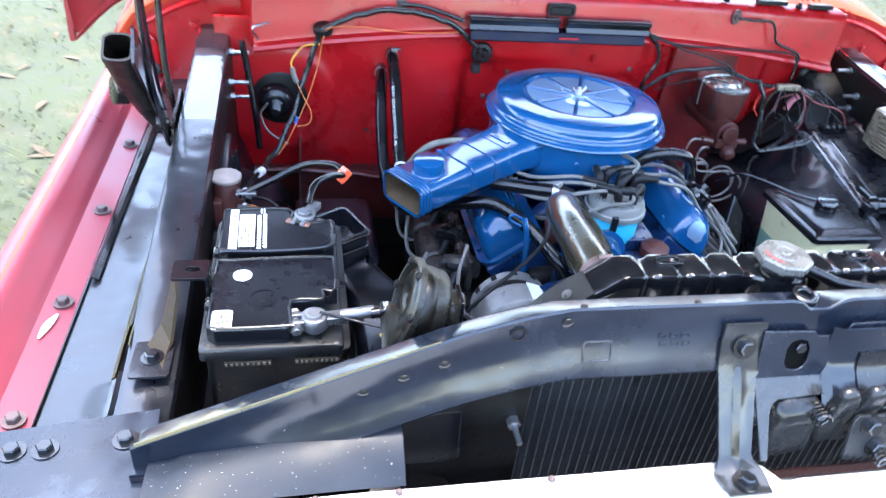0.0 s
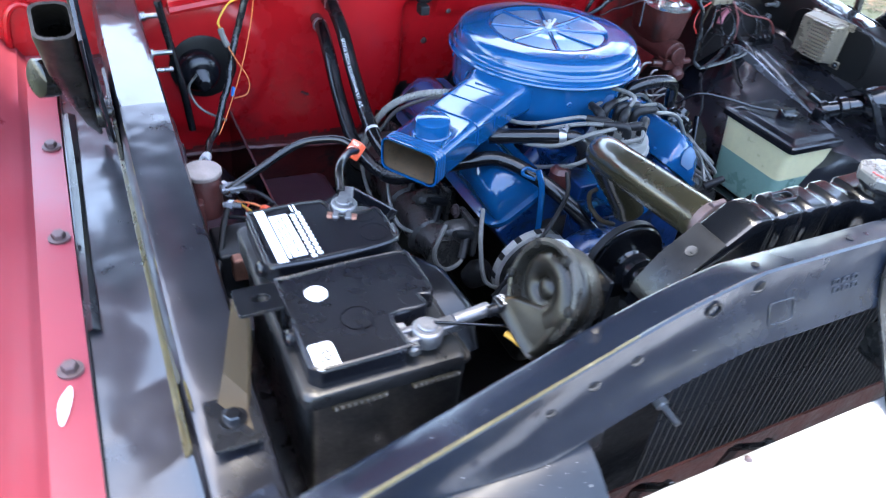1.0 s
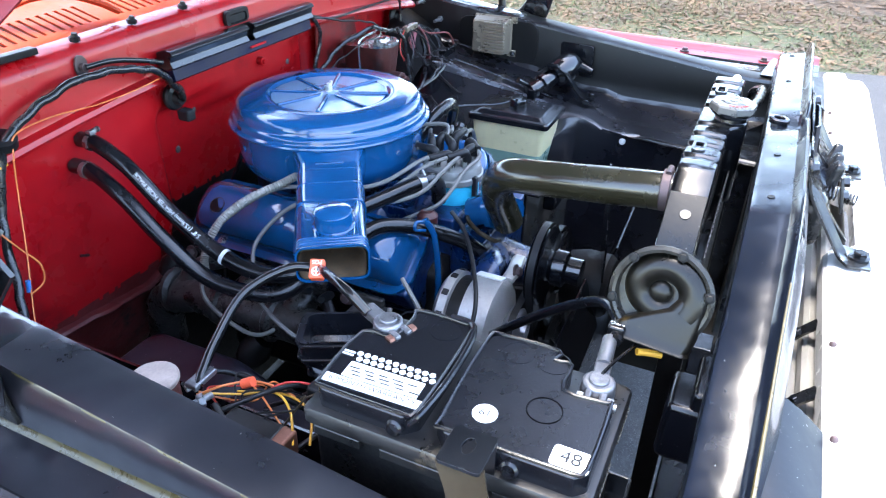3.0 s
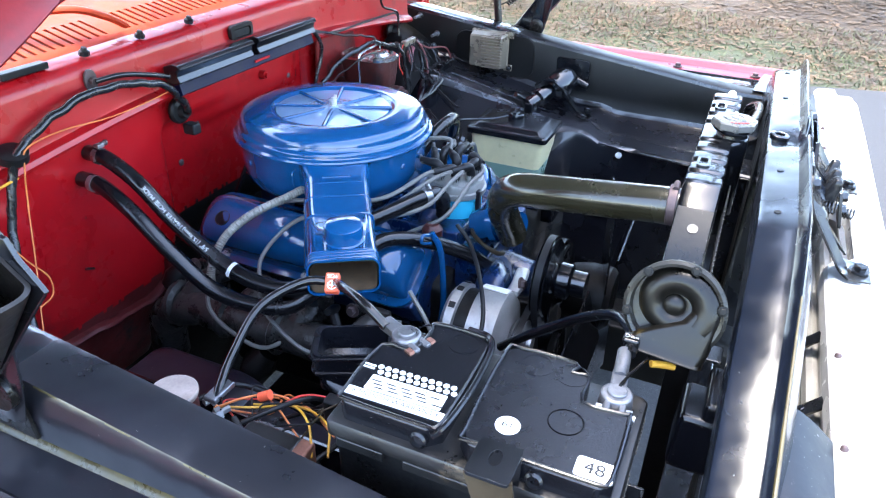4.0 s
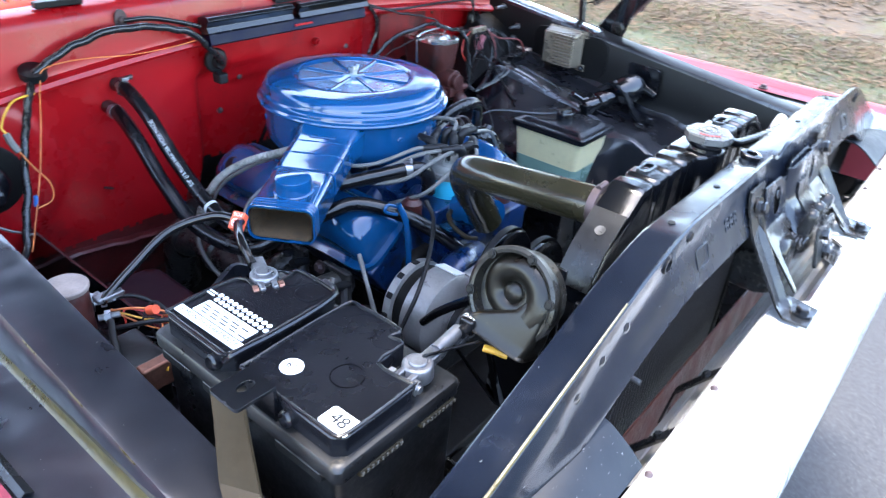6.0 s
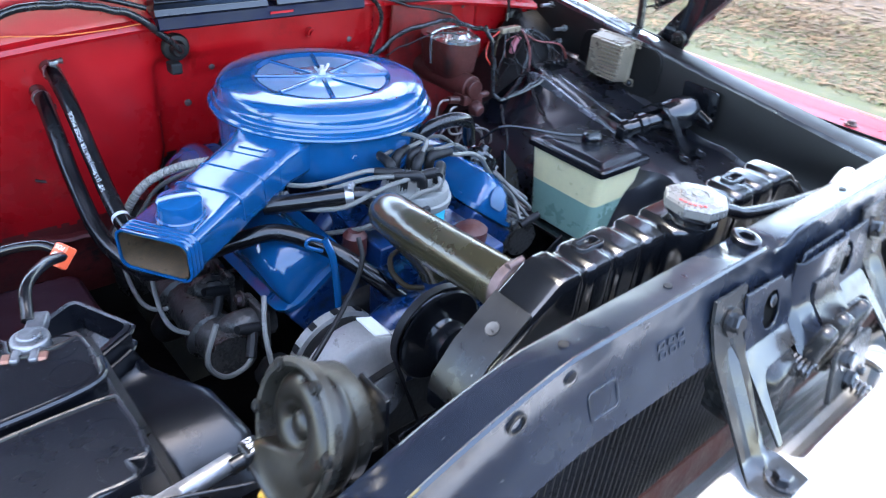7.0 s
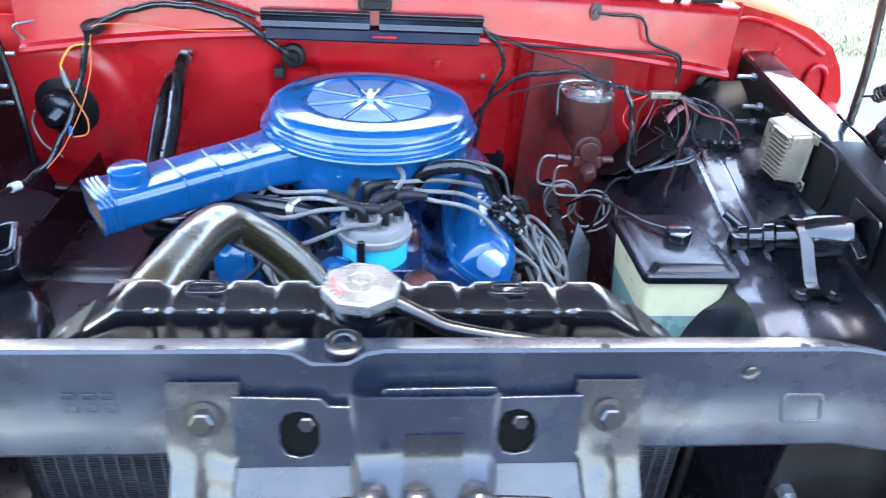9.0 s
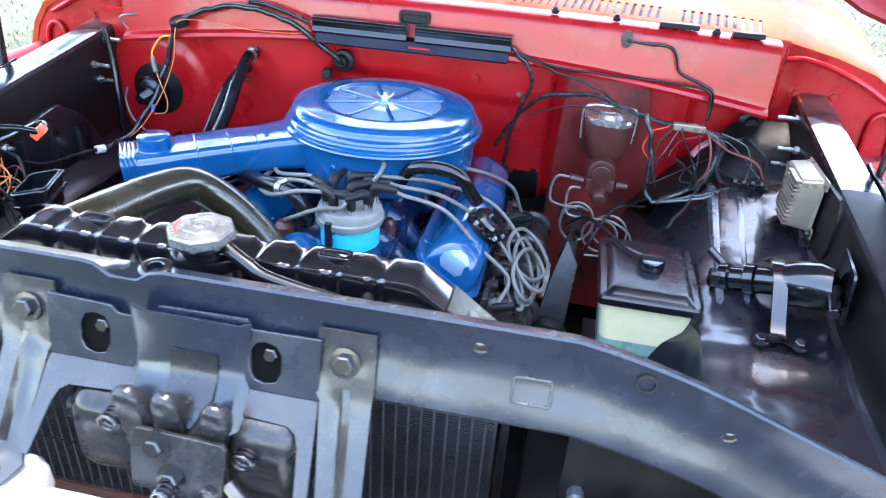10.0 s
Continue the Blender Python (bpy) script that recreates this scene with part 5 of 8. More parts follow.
def valve_cover(s):
    """A long pressed cover on a tilted bank, with a flange and end shoulders."""
    m = Matrix.Translation((0.006 + s * 0.178, 0.965, 0.942)) @ pose(0, 0, 0, 0, s * 36, 0)
    b = B()
    sec = []
    for y, k in ((-0.214, 0.02), (-0.212, 0.30), (-0.206, 0.54), (-0.196, 0.74), (-0.182, 0.88), (-0.163, 0.965), (-0.14, 1.0), (-0.062, 1.0), (-0.054, 1.05), (-0.046, 1.07), (0.06, 1.07), (0.068, 1.05), (0.076, 1.0), (0.14, 1.0), (0.163, 0.965), (0.182, 0.88), (0.196, 0.74), (0.206, 0.54), (0.212, 0.30), (0.214, 0.02)):
        h = 0.064 * k + 0.003
        w = 0.052 * (0.74 + 0.26 * min(k, 1) ** 0.6)
        sec.append([m @ Vector((-w * math.copysign(abs(math.cos(a)) ** 0.72, math.cos(a)), y, h * math.sin(a) ** 0.82)) for a in [math.pi * j / 16 for j in range(17)]])
    add_loft(b, sec)
    vc = part("valve_cover", b, BLUE, engine, "glossy blue valve cover", smooth=50)
    b = B()
    add_plate(b, rounded(-0.064, -0.226, 0.064, 0.226, 0.036, 8), [], m @ Matrix.Translation((0, 0, -0.001)), 0.007)
    add_plate(b, rounded(-0.066, -0.228, 0.066, 0.228, 0.038, 8), [rounded(-0.060, -0.222, 0.060, 0.222, 0.032, 8)], m @ Matrix.Translation((0, 0, 0.001)), 0.008)
    part("flange", b, BLUE, vc)
    for y in (-0.17, -0.02, 0.15):
        for x in (-0.056, 0.056):
            bolt(HEX_STEEL if (y > -0.1 and x * s > 0) else HEX_BLUE, vc, m @ Vector((x, y, 0.003)), m.to_3x3() @ Vector((0, 0, 1)))
    b = B()
    add_box(b, (0, 0, -0.055), (0.12, 0.45, 0.10), m)
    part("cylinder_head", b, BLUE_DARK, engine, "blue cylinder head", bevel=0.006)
    return vc, m


vcL, mL = valve_cover(-1)
vcR, mR = valve_cover(1)
# rear hole with a grommet in one cover, filler cap in the other
bm = B()
add_lathe(bm, [(0.0145, -0.002), (0.0145, 0.0012), (0.0130, 0.0016), (0.0125, 0.0004), (0, 0.0004)], mL @ pose(-0.012, 0.145, 0.0655), 22, closed=False)
part("grommet", bm, RUBBER_MATT, vcL, "dark open grommet")
bm = B()
mo = mR @ pose(0.008, -0.115, 0.067)
add_lathe(bm, [(0.034, -0.004), (0.036, 0.002), (0.036, 0.008), (0.030, 0.010), (0.030, 0.020), (0.026, 0.025), (0.013, 0.027), (0.012, 0.036), (0, 0.036)], mo, 28)
ocap = part("filler_cap", bm, BLACK_GLOSS, vcR, "glossy black filler cap with a breather nipple")
for k in range(14):
    a = 2 * math.pi * k / 14
    bm = B()
    add_box(bm, (0.0335 * math.cos(a), 0.0335 * math.sin(a), 0.011), (0.006, 0.006, 0.008), mo)
    part("knurl", bm, ALLOY if k % 3 == 0 else BLACK_GLOSS, ocap, bevel=0.001)

# pale patch on the front end of the far cover
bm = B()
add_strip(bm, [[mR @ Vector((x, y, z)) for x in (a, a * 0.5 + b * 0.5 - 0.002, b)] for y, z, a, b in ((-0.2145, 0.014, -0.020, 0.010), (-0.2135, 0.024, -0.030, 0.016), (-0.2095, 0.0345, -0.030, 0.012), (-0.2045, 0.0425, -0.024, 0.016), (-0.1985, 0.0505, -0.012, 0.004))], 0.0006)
part("pale_patch", bm, BLUE_PALE, vcR, "pale patch on the front of the blue cover")

# exhaust manifolds and plugs on each bank
for s in (-1, 1):
    bm = B()
    add_tube(bm, [(0.006 + s * 0.295, 0.77, 0.845), (0.006 + s * 0.30, 0.95, 0.84), (0.006 + s * 0.30, 1.14, 0.835), (0.006 + s * 0.30, 1.20, 0.80), (0.006 + s * 0.29, 1.23, 0.70)], 0.034, 14, wobble=0.006)
    manifold = part("exhaust_manifold", bm, IRON, engine, "sooty cast-iron exhaust manifold")
    for y in (0.80, 0.91, 1.02, 1.13):
        bm = B()
        add_tube(bm, [(0.006 + s * 0.225, y, 0.865), (0.006 + s * 0.275, y, 0.872), (0.006 + s * 0.295, y + 0.02, 0.845)], 0.024, 10)
        part("runner", bm, IRON, manifold)
        bm = B()
        add_box(bm, (0.006 + s * 0.245, y, 0.868), (0.012, 0.065, 0.07))
        part("port_flange", bm, IRON, manifold, bevel=0.004)
        bm = B()
        add_loft(bm, [[(0.006 + s * (0.300 + r * math.sin(a)), y + dy, 0.840 + r * math.cos(a)) for a in [k * math.pi / 8 for k in range(16)]] for dy, r in ((0.030, 0.033), (0.036, 0.040), (0.044, 0.040), (0.050, 0.033))])
        part("casting_rib", bm, IRON, manifold)
        bolt(HEX_RUSTY, manifold, (0.006 + s * 0.252, y + 0.036, 0.890), (s, 0, 0.2))
    for y in (0.755, 0.86, 0.97, 1.08):
        bm = B()
        p = Vector((0.006 + s * 0.262, y, 0.895))
        d = Vector((s * 0.8, -0.15, 0.35)).normalized()
        add_lathe(bm, [(0.007, 0), (0.008, 0.008), (0.0075, 0.03), (0.006, 0.042), (0, 0.042)], toward(p, d), 12)
        part("plug_boot", bm, RUBBER_MATT, engine)
for p, s in (((-0.255, 0.72, 0.84), 0.05), ((-0.28, 0.83, 0.80), 0.06), ((-0.27, 1.19, 0.87), 0.05), ((-0.22, 1.20, 0.80), 0.07), ((-0.30, 1.0, 0.76), 0.06)):
    bm = B()
    add_lathe(bm, [(0, -s * 0.5), (s * 0.4, -s * 0.45), (s * 0.5, 0), (s * 0.35, s * 0.4), (0, s * 0.5)], Matrix.Translation(p) @ pose(0, 0, 0, 50 * s * 10, 30, 0), 12)
    part("casting_boss", bm, GRIME_SHADE, engine, "greasy casting boss below the manifold")

# front of the engine: timing cover, pump, pulleys and belts
bm = B()
add_box(bm, (0.01, 0.685, 0.86), (0.22, 0.06, 0.20))
add_tube(bm, [(-0.03, 0.66, 0.90), (-0.10, 0.64, 0.92), (-0.15, 0.63, 0.905)], 0.03, 12)
add_cyl(bm, (0.01, 0.68, 0.87), (0.01, 0.60, 0.87), 0.05, 0.035)
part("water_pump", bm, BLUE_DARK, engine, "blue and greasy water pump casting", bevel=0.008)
bm = B()
add_tube(bm, [(-0.03, 0.70, 0.98), (-0.035, 0.66, 1.0), (-0.05, 0.62, 1.005)], 0.028, 12)
add_lathe(bm, [(0.036, -0.006), (0.036, 0.006)], toward((-0.033, 0.665, 0.997), (-0.02, -1, 0.3)), 18)
part("thermostat_housing", bm, BLUE, engine, "blue thermostat housing")


def pulley(name, c, r, mat, w=0.02, axis=(0, -1, 0)):
    b = B()
    add_lathe(b, [(r * 0.18, -w * 0.9), (r * 0.5, -w * 0.7), (r * 0.92, -w * 0.5), (r, -w * 0.4), (r * 0.88, 0.0), (r, w * 0.4), (r * 0.96, w * 0.5), (r * 0.75, w * 0.35), (r * 0.4, w * 0.5), (r * 0.3, w * 0.9), (0, w * 0.9)], toward(c, axis), 36)
    return part(name, b, mat, engine)


pulley("fan_pulley", (0.01, 0.555, 0.87), 0.085, BLACK, 0.024)
pulley("crank_pulley", (0.01, 0.56, 0.68), 0.09, BLACK, 0.024)
pulley("idler_pulley", (-0.115, 0.545, 0.965), 0.066, BLACK_GLOSS, 0.022)
bm = B()
add_lathe(bm, [(0.02, 0), (0.03, 0.012), (0.03, 0.03), (0.022, 0.034), (0.022, 0.055), (0, 0.055)], toward((-0.115, 0.535, 0.965), (0, -1, 0)), 24)
part("pump_nose", bm, BLACK_GLOSS, engine, "glossy black pump nose")
for k in range(4):
    bm = B()
    a = radians(8 + 90 * k)
    m = toward((0.01, 0.47, 0.87), (0, -1, 0)) @ pose(0, 0, 0, 0, 0, math.degrees(a))
    add_strip(bm, [[m @ Vector((0.05 + 0.17 * v, -0.05 + 0.10 * w, 0.028 * (w - 0.5))) for w in (0, 0.5, 1)] for v in (0, 0.5, 1)], 0.003)
    part("fan_blade", bm, BLACK, engine)
bm = B()
add_lathe(bm, [(0.05, -0.03), (0.058, 0), (0.058, 0.04), (0.05, 0.05), (0, 0.05)], toward((0.01, 0.50, 0.87), (0, -1, 0)), 28)
part("fan_clutch", bm, GRIME_SHADE, engine, "greasy black fan clutch")


def belt(pts, y, w=0.011, t=0.006):
    b = B()
    line = [Vector((x, y, z)) for x, z in pts]
    c = sum(line, Vector()) / len(line)
    sec = []
    for p in line + line[:1]:
        d = (p - c)
        d.y = 0
        d.normalize()
        sec.append([p + d * t + Vector((0, -w / 2, 0)), p + d * t + Vector((0, w / 2, 0)), p + Vector((0, w * 0.3, 0)), p + Vector((0, -w * 0.3, 0))])
    add_loft(b, sec, close_ends=False)
    return part("belt", b, RUBBER_MATT, engine, "black rubber drive belt")


def wrap(circles, n=48):
    """Outline of a belt drawn round pulleys (the hull of their rims)."""
    pts = [(x + r * math.cos(2 * math.pi * i / 40), z + r * math.sin(2 * math.pi * i / 40)) for x, z, r in circles for i in range(40)]
    pts = sorted(set((round(a, 5), round(b, 5)) for a, b in pts))

    def half(q):
        out = []
        for p in q:
            while len(out) > 1 and (out[-1][0] - out[-2][0]) * (p[1] - out[-2][1]) - (out[-1][1] - out[-2][1]) * (p[0] - out[-2][0]) <= 0:
                out.pop()
            out.append(p)
        return out[:-1]
    return half(pts) + half(pts[::-1])


belt(wrap([(-0.115, 0.965, 0.064), (0.01, 0.68, 0.088)]), 0.545)
belt(wrap([(-0.190, 0.886, 0.034), (0.01, 0.87, 0.083), (0.01, 0.68, 0.088)]), 0.556)

# alternator
alt = thing("alternator", "dull aluminium alternator with a white sticker", "alternator", (-0.19, 0.62, 0.82))
ma = toward((-0.190, 0.68, 0.881), (0, -1, 0))
bm = B()
add_lathe(bm, [(0.03, -0.01), (0.060, 0.0), (0.070, 0.008), (0.070, 0.022), (0.064, 0.024)], ma, 40)
part("rear_housing", bm, ALLOY, alt)
bm = B()
add_lathe(bm, [(0.062, 0.022), (0.064, 0.024), (0.064, 0.046), (0.062, 0.048)], ma, 40)
part("stator", bm, GRIME_SHADE, alt, "dark laminated stator band")
bm = B()
add_lathe(bm, [(0.064, 0.045), (0.073, 0.047), (0.073, 0.092), (0.064, 0.100), (0.036, 0.104), (0.02, 0.105)], ma, 40)
part("front_housing", bm, ALLOY, alt)
bm = B()
add_tube(bm, [(-0.150, 0.590, 0.940), (-0.12, 0.590, 0.940), (-0.06, 0.60, 0.93)], 0.012, 8, flat=0.5)
part("adjusting_arm", bm, ALLOY, alt)
bm = B()
add_lathe(bm, [(0.012, 0.10), (0.034, 0.112), (0.036, 0.114), (0.030, 0.121), (0.036, 0.128), (0.034, 0.130), (0.014, 0.134), (0.014, 0.142), (0.0, 0.142)], ma, 32)
part("pulley", bm, STEEL, alt, "bright worn alternator pulley")
for k in range(12):
    a = 2 * math.pi * k / 12
    bm = B()
    add_box(bm, (0, 0, 0), (0.010, 0.010, 0.003), Matrix.Translation((-0.190 + 0.0705 * math.cos(a), 0.665, 0.881 + 0.0705 * math.sin(a))) @ pose(0, 0, 0, 0, 90 - math.degrees(a), 0))
    part("vent_slot", bm, RUBBER_MATT, alt)
bm = B()
mlab = Matrix.Translation((-0.1646, 0.613, 0.9503)) @ pose(0, 0, 0, 0, 20, 0)
add_box(bm, (0, 0, 0), (0.026, 0.044, 0.002), mlab)
part("sticker", bm, LABEL, alt, "plain white sticker")
bolt(HEX_RUSTY, alt, (-0.127, 0.583, 0.945), (0, -1, 0.3))

# distributor with its leads
dist = thing("distributor", "cyan distributor with a grey cap and black boots", "distributor", (0.018, 0.765, 0.95))
bm = B()
add_lathe(bm, [(0.018, 0.94), (0.024, 0.962), (0.046, 0.966), (0.049, 0.972), (0.049, 1.018), (0.046, 1.022)], Matrix.Translation((0.018, 0.765, 0)), 40)
part("body", bm, CYAN, dist)
bm = B()
add_lathe(bm, [(0.052, 1.018), (0.0555, 1.019), (0.0565, 1.021), (0.0565, 1.029), (0.0530, 1.031), (0.0525, 1.040), (0.0505, 1.045), (0.044, 1.0475), (0.0, 1.049)], Matrix.Translation((0.018, 0.765, 0)), 40)
dcap = part("cap", bm, GREY_CAP, dist, "grey plastic distributor cap")
for a in (250, 70):
    bm = B()
    add_box(bm, (0.018 + 0.056 * math.cos(radians(a)), 0.765 + 0.056 * math.sin(radians(a)), 1.012), (0.012, 0.008, 0.045))
    part("clip", bm, BLACK_SATIN, dist, bevel=0.002)
towers = []
for k in range(9):
    a = radians(20 + 45 * k)
    r = 0.038 if k < 8 else 0.0
    p = Vector((0.018 + r * math.cos(a), 0.765 + r * math.sin(a), 1.046))
    bm = B()
    add_lathe(bm, [(0.0085, 0), (0.0078, 0.014), (0.0, 0.014)], Matrix.Translation(p), 14)
    part("tower", bm, GREY_CAP, dcap)
    towers.append(p)
LEADS = (
    (0, [(0.10, 0.775, 1.070), (0.17, 0.79, 1.045), (0.225, 0.80, 0.985), (0.285, 0.80, 0.93), (0.275, 0.765, 0.90)]),
    (1, [(0.09, 0.80, 1.072), (0.16, 0.83, 1.05), (0.235, 0.86, 0.99), (0.30, 0.83, 0.92), (0.315, 0.78, 0.885), (0.29, 0.80, 0.89), (0.275, 0.87, 0.905)]),
    (2, [(0.06, 0.83, 1.072), (0.14, 0.87, 1.055), (0.235, 0.93, 1.0), (0.305, 0.90, 0.93), (0.33, 0.82, 0.885), (0.305, 0.80, 0.89), (0.285, 0.95, 0.905)]),
    (3, [(-0.01, 0.82, 1.072), (0.05, 0.86, 1.062), (0.16, 0.97, 1.045), (0.25, 1.05, 0.99), (0.28, 1.08, 0.92)]),
    (4, [(-0.06, 0.79, 1.074), (-0.13, 0.83, 1.052), (-0.165, 0.90, 1.04), (-0.19, 1.0, 1.03), (-0.26, 1.07, 0.98), (-0.30, 1.08, 0.93)]),
    (5, [(-0.07, 0.775, 1.070), (-0.15, 0.815, 1.045), (-0.185, 0.86, 1.035), (-0.21, 0.95, 1.02), (-0.27, 0.99, 0.97), (-0.31, 0.97, 0.925)]),
    (6, [(-0.06, 0.745, 1.066), (-0.12, 0.765, 1.042), (-0.165, 0.825, 1.034), (-0.135, 0.90, 1.045), (-0.06, 0.90, 1.05)]),
    (7, [(0.02, 0.715, 1.062), (-0.02, 0.725, 1.05), (-0.08, 0.74, 1.015), (-0.10, 0.78, 0.99), (-0.12, 0.82, 0.97)]),
    (8, [(0.06, 0.80, 1.095), (0.04, 0.86, 1.085), (-0.05, 0.87, 1.07), (-0.10, 0.92, 1.03), (-0.09, 0.98, 1.0)]),
)
for k, pts in LEADS:
    ld = thing("ignition_lead", "grey ignition lead with a black rubber boot", "ignition lead", towers[k], "ignition leads")
    p = towers[k] + Vector((0, 0, 0.004))
    d = (Vector(pts[0]) - p)
    d.z = 0
    d.normalize()
    corner = p + Vector((0, 0, 0.026))
    bm = B()
    add_tube(bm, [p, p + Vector((0, 0, 0.016)), corner + d * 0.006, corner + d * 0.026, corner + d * 0.042], lambda s: 0.0082 if s < 0.7 else 0.0072 - 0.004 * (s - 0.7), 10, res=5)
    part("boot", bm, RUBBER_MATT, ld, "black rubber boot")
    bm = B()
    add_tube(bm, [corner + d * 0.038] + pts, 0.0037, 8)
    part("lead", bm, WIRE_GREY, ld)
# leads that hang outside the near bank
for pts in ([(-0.34, 0.70, 0.975), (-0.36, 0.69, 0.93), (-0.335, 0.70, 0.885), (-0.29, 0.725, 0.87), (-0.268, 0.755, 0.90)],
            [(-0.265, 0.72, 0.975), (-0.285, 0.68, 0.94), (-0.28, 0.66, 0.88), (-0.25, 0.66, 0.855), (-0.24, 0.70, 0.85)],
            [(-0.315, 0.97, 0.925), (-0.34, 0.93, 0.90), (-0.345, 0.86, 0.865), (-0.30, 0.83, 0.86), (-0.268, 0.86, 0.895)],
            [(-0.30, 1.08, 0.93), (-0.345, 1.05, 0.885), (-0.35, 0.96, 0.845), (-0.31, 0.93, 0.85), (-0.27, 0.97, 0.893)]):
    ld = thing("ignition_lead", "grey ignition lead looped down to the spark plugs", "ignition lead", pts[0], "ignition leads")
    bm = B()
    add_tube(bm, pts, 0.0037, 8)
    part("lead", bm, WIRE_GREY, ld)
    bm = B()
    e = curve_points(pts)
    add_tube(bm, [e[-1], e[-4], e[-8]], 0.008, 9)
    part("boot", bm, RUBBER_MATT, ld, "black rubber plug boot")
# coiled spare leads by the far bank
bm = B()
coil_pts = [(0.315 + (0.030 + 0.004 * math.sin(2 * a)) * math.cos(a) + 0.010 * math.sin(0.7 * a), 0.825 + 0.065 * math.sin(a) + 0.004 * a, 0.915 - 0.030 * math.cos(a + 0.4) + 0.001 * a) for a in [k * 0.42 for k in range(46)]]
add_tube(bm, coil_pts, 0.0037, 8, res=2)
coil = part("spare_lead_coil", bm, WIRE_GREY)
tagged(coil, "loops of grey ignition lead beside the far valve cover", "cable coil")


def hose(name, pts, r, label, mat=RUBBER, category="hose", wobble=0.0, n=14, group=""):
    b = B()
    add_tube(b, pts, r, n, wobble=wobble)
    return tagged(part(name, b, mat), label, category, group)


# breather hose, heater hoses, bypass hoses
hose("breather_hose", [(0.075, 0.865, 1.045), (0.10, 0.845, 1.085), (0.145, 0.835, 1.098), (0.185, 0.84, 1.085), (0.205, 0.852, 1.050), (0.214, 0.858, 1.035)], 0.0115, "grey-black breather hose from air cleaner to filler cap")
H1 = [(-0.353, 1.240, 1.136), (-0.353, 1.205, 1.134), (-0.352, 1.15, 1.105), (-0.352, 1.08, 1.045), (-0.354, 0.982, 0.990), (-0.345, 0.90, 0.974), (-0.31, 0.845, 0.985), (-0.25, 0.815, 1.005), (-0.20, 0.79, 1.015), (-0.15, 0.735, 0.998), (-0.11, 0.68, 0.965), (-0.085, 0.655, 0.935)]
H2 = [(-0.375, 1.240, 1.100), (-0.377, 1.20, 1.098), (-0.382, 1.14, 1.070), (-0.385, 1.07, 1.015), (-0.382, 0.99, 0.962), (-0.36, 0.90, 0.948), (-0.32, 0.86, 0.965), (-0.26, 0.86, 0.995), (-0.20, 0.88, 1.015), (-0.14, 0.885, 1.015)]
heater = []
for pts, tilt in ((H1, 0), (H2, 0.4)):
    h = thing("heater_hose", "black rubber heater hose with white printing, clamped to the firewall", "hose", pts[0], "heater hoses")
    bm = B()
    add_tube(bm, pts, 0.0125, 16, res=10)
    part("hose", bm, RUBBER, h)
    bm = B()
    add_lathe(bm, [(0.0133, -0.005), (0.0138, -0.004), (0.0138, 0.004), (0.0133, 0.005)], toward(Vector(pts[1]) + Vector((0, 0.012, 0.001)), Vector(pts[0]) - Vector(pts[1])), 22)
    part("clamp", bm, STEEL, h, "worm-drive steel clamp")
    q = Vector(pts[1]) + Vector((0, 0.012, 0.001))
    bm = B()
    add_box(bm, tuple(q + (Vector((0.004, 0, 0.0155)) if not tilt else Vector((0.004, -0.001, -0.0155)))), (0.013, 0.010, 0.006))
    part("screw_housing", bm, STEEL, h, bevel=0.001)
    bm = B()
    e = 0.0165 if not tilt else -0.0165
    add_cyl(bm, q + Vector((0.008, 0, e)), q + Vector((0.017, 0, e)), 0.0038, n=6)
    add_cyl(bm, q + Vector((0.015, 0, e)), q + Vector((0.018, 0, e)), 0.0045, n=12)
    part("worm_screw", bm, BOLT, h)
    bm = B()
    add_lathe(bm, [(0.010, -0.02), (0.010, 0.01), (0.02, 0.012), (0.02, 0.016)], toward(Vector(pts[0]) + Vector((0, -0.005, 0)), (0, 1, 0)), 18)
    part("heater_pipe", bm, GRIME_SHADE, h)
    heater.append(h)
line1 = frames_along(curve_points(H1, 10))


def on_hose(line, r, start, turn):
    """Bends flat lettering round a hose: x runs along it, y round it."""
    acc = [0.0]
    for a, b in zip(line, line[1:]):
        acc.append(acc[-1] + (b[0] - a[0]).length)

    def bend(x, y):
        s = start - x
        i = max(0, min(len(acc) - 2, next((k for k in range(len(acc) - 1) if acc[k + 1] > s), len(acc) - 2)))
        f = (s - acc[i]) / max(1e-6, acc[i + 1] - acc[i])
        q = line[i][0].lerp(line[i + 1][0], f)
        sdir, udir = line[i][2], line[i][3]
        a = turn - y / r
        return q + (r + 0.0006) * (math.cos(a) * sdir + math.sin(a) * udir)
    return bend


lettering('5/8" (15.9mm) HEATER HOSE MADE', 0.0092, None, INK_WHITE, heater[0], bend=on_hose(line1, 0.0125, 0.185, radians(55)))
bm = B()
add_lathe(bm, [(0.0129, -0.003), (0.0131, 0.003)], toward((-0.354, 0.982, 0.990), (0.0, -0.95, -0.3)), 18)
part("white_band", bm, INK_WHITE, heater[0])
hose("bypass_hose", [(-0.20, 0.835, 1.035), (-0.15, 0.800, 1.046), (-0.10, 0.771, 1.053), (-0.075, 0.760, 1.050), (-0.058, 0.757, 1.030), (-0.055, 0.758, 1.00)], 0.013, "short black bypass hose with a bright clamp behind the distributor")
bm = B()
add_lathe(bm, [(0.0145, -0.006), (0.0145, 0.006)], toward((-0.099, 0.7705, 1.053), (0.87, -0.48, 0.1)), 20)
add_cyl(bm, (-0.103, 0.763, 1.066), (-0.093, 0.772, 1.070), 0.005, n=8)
tagged(part("hose_clamp", bm, STEEL), "bright steel hose clamp on the bypass hose", "hose clamp")
b = B()
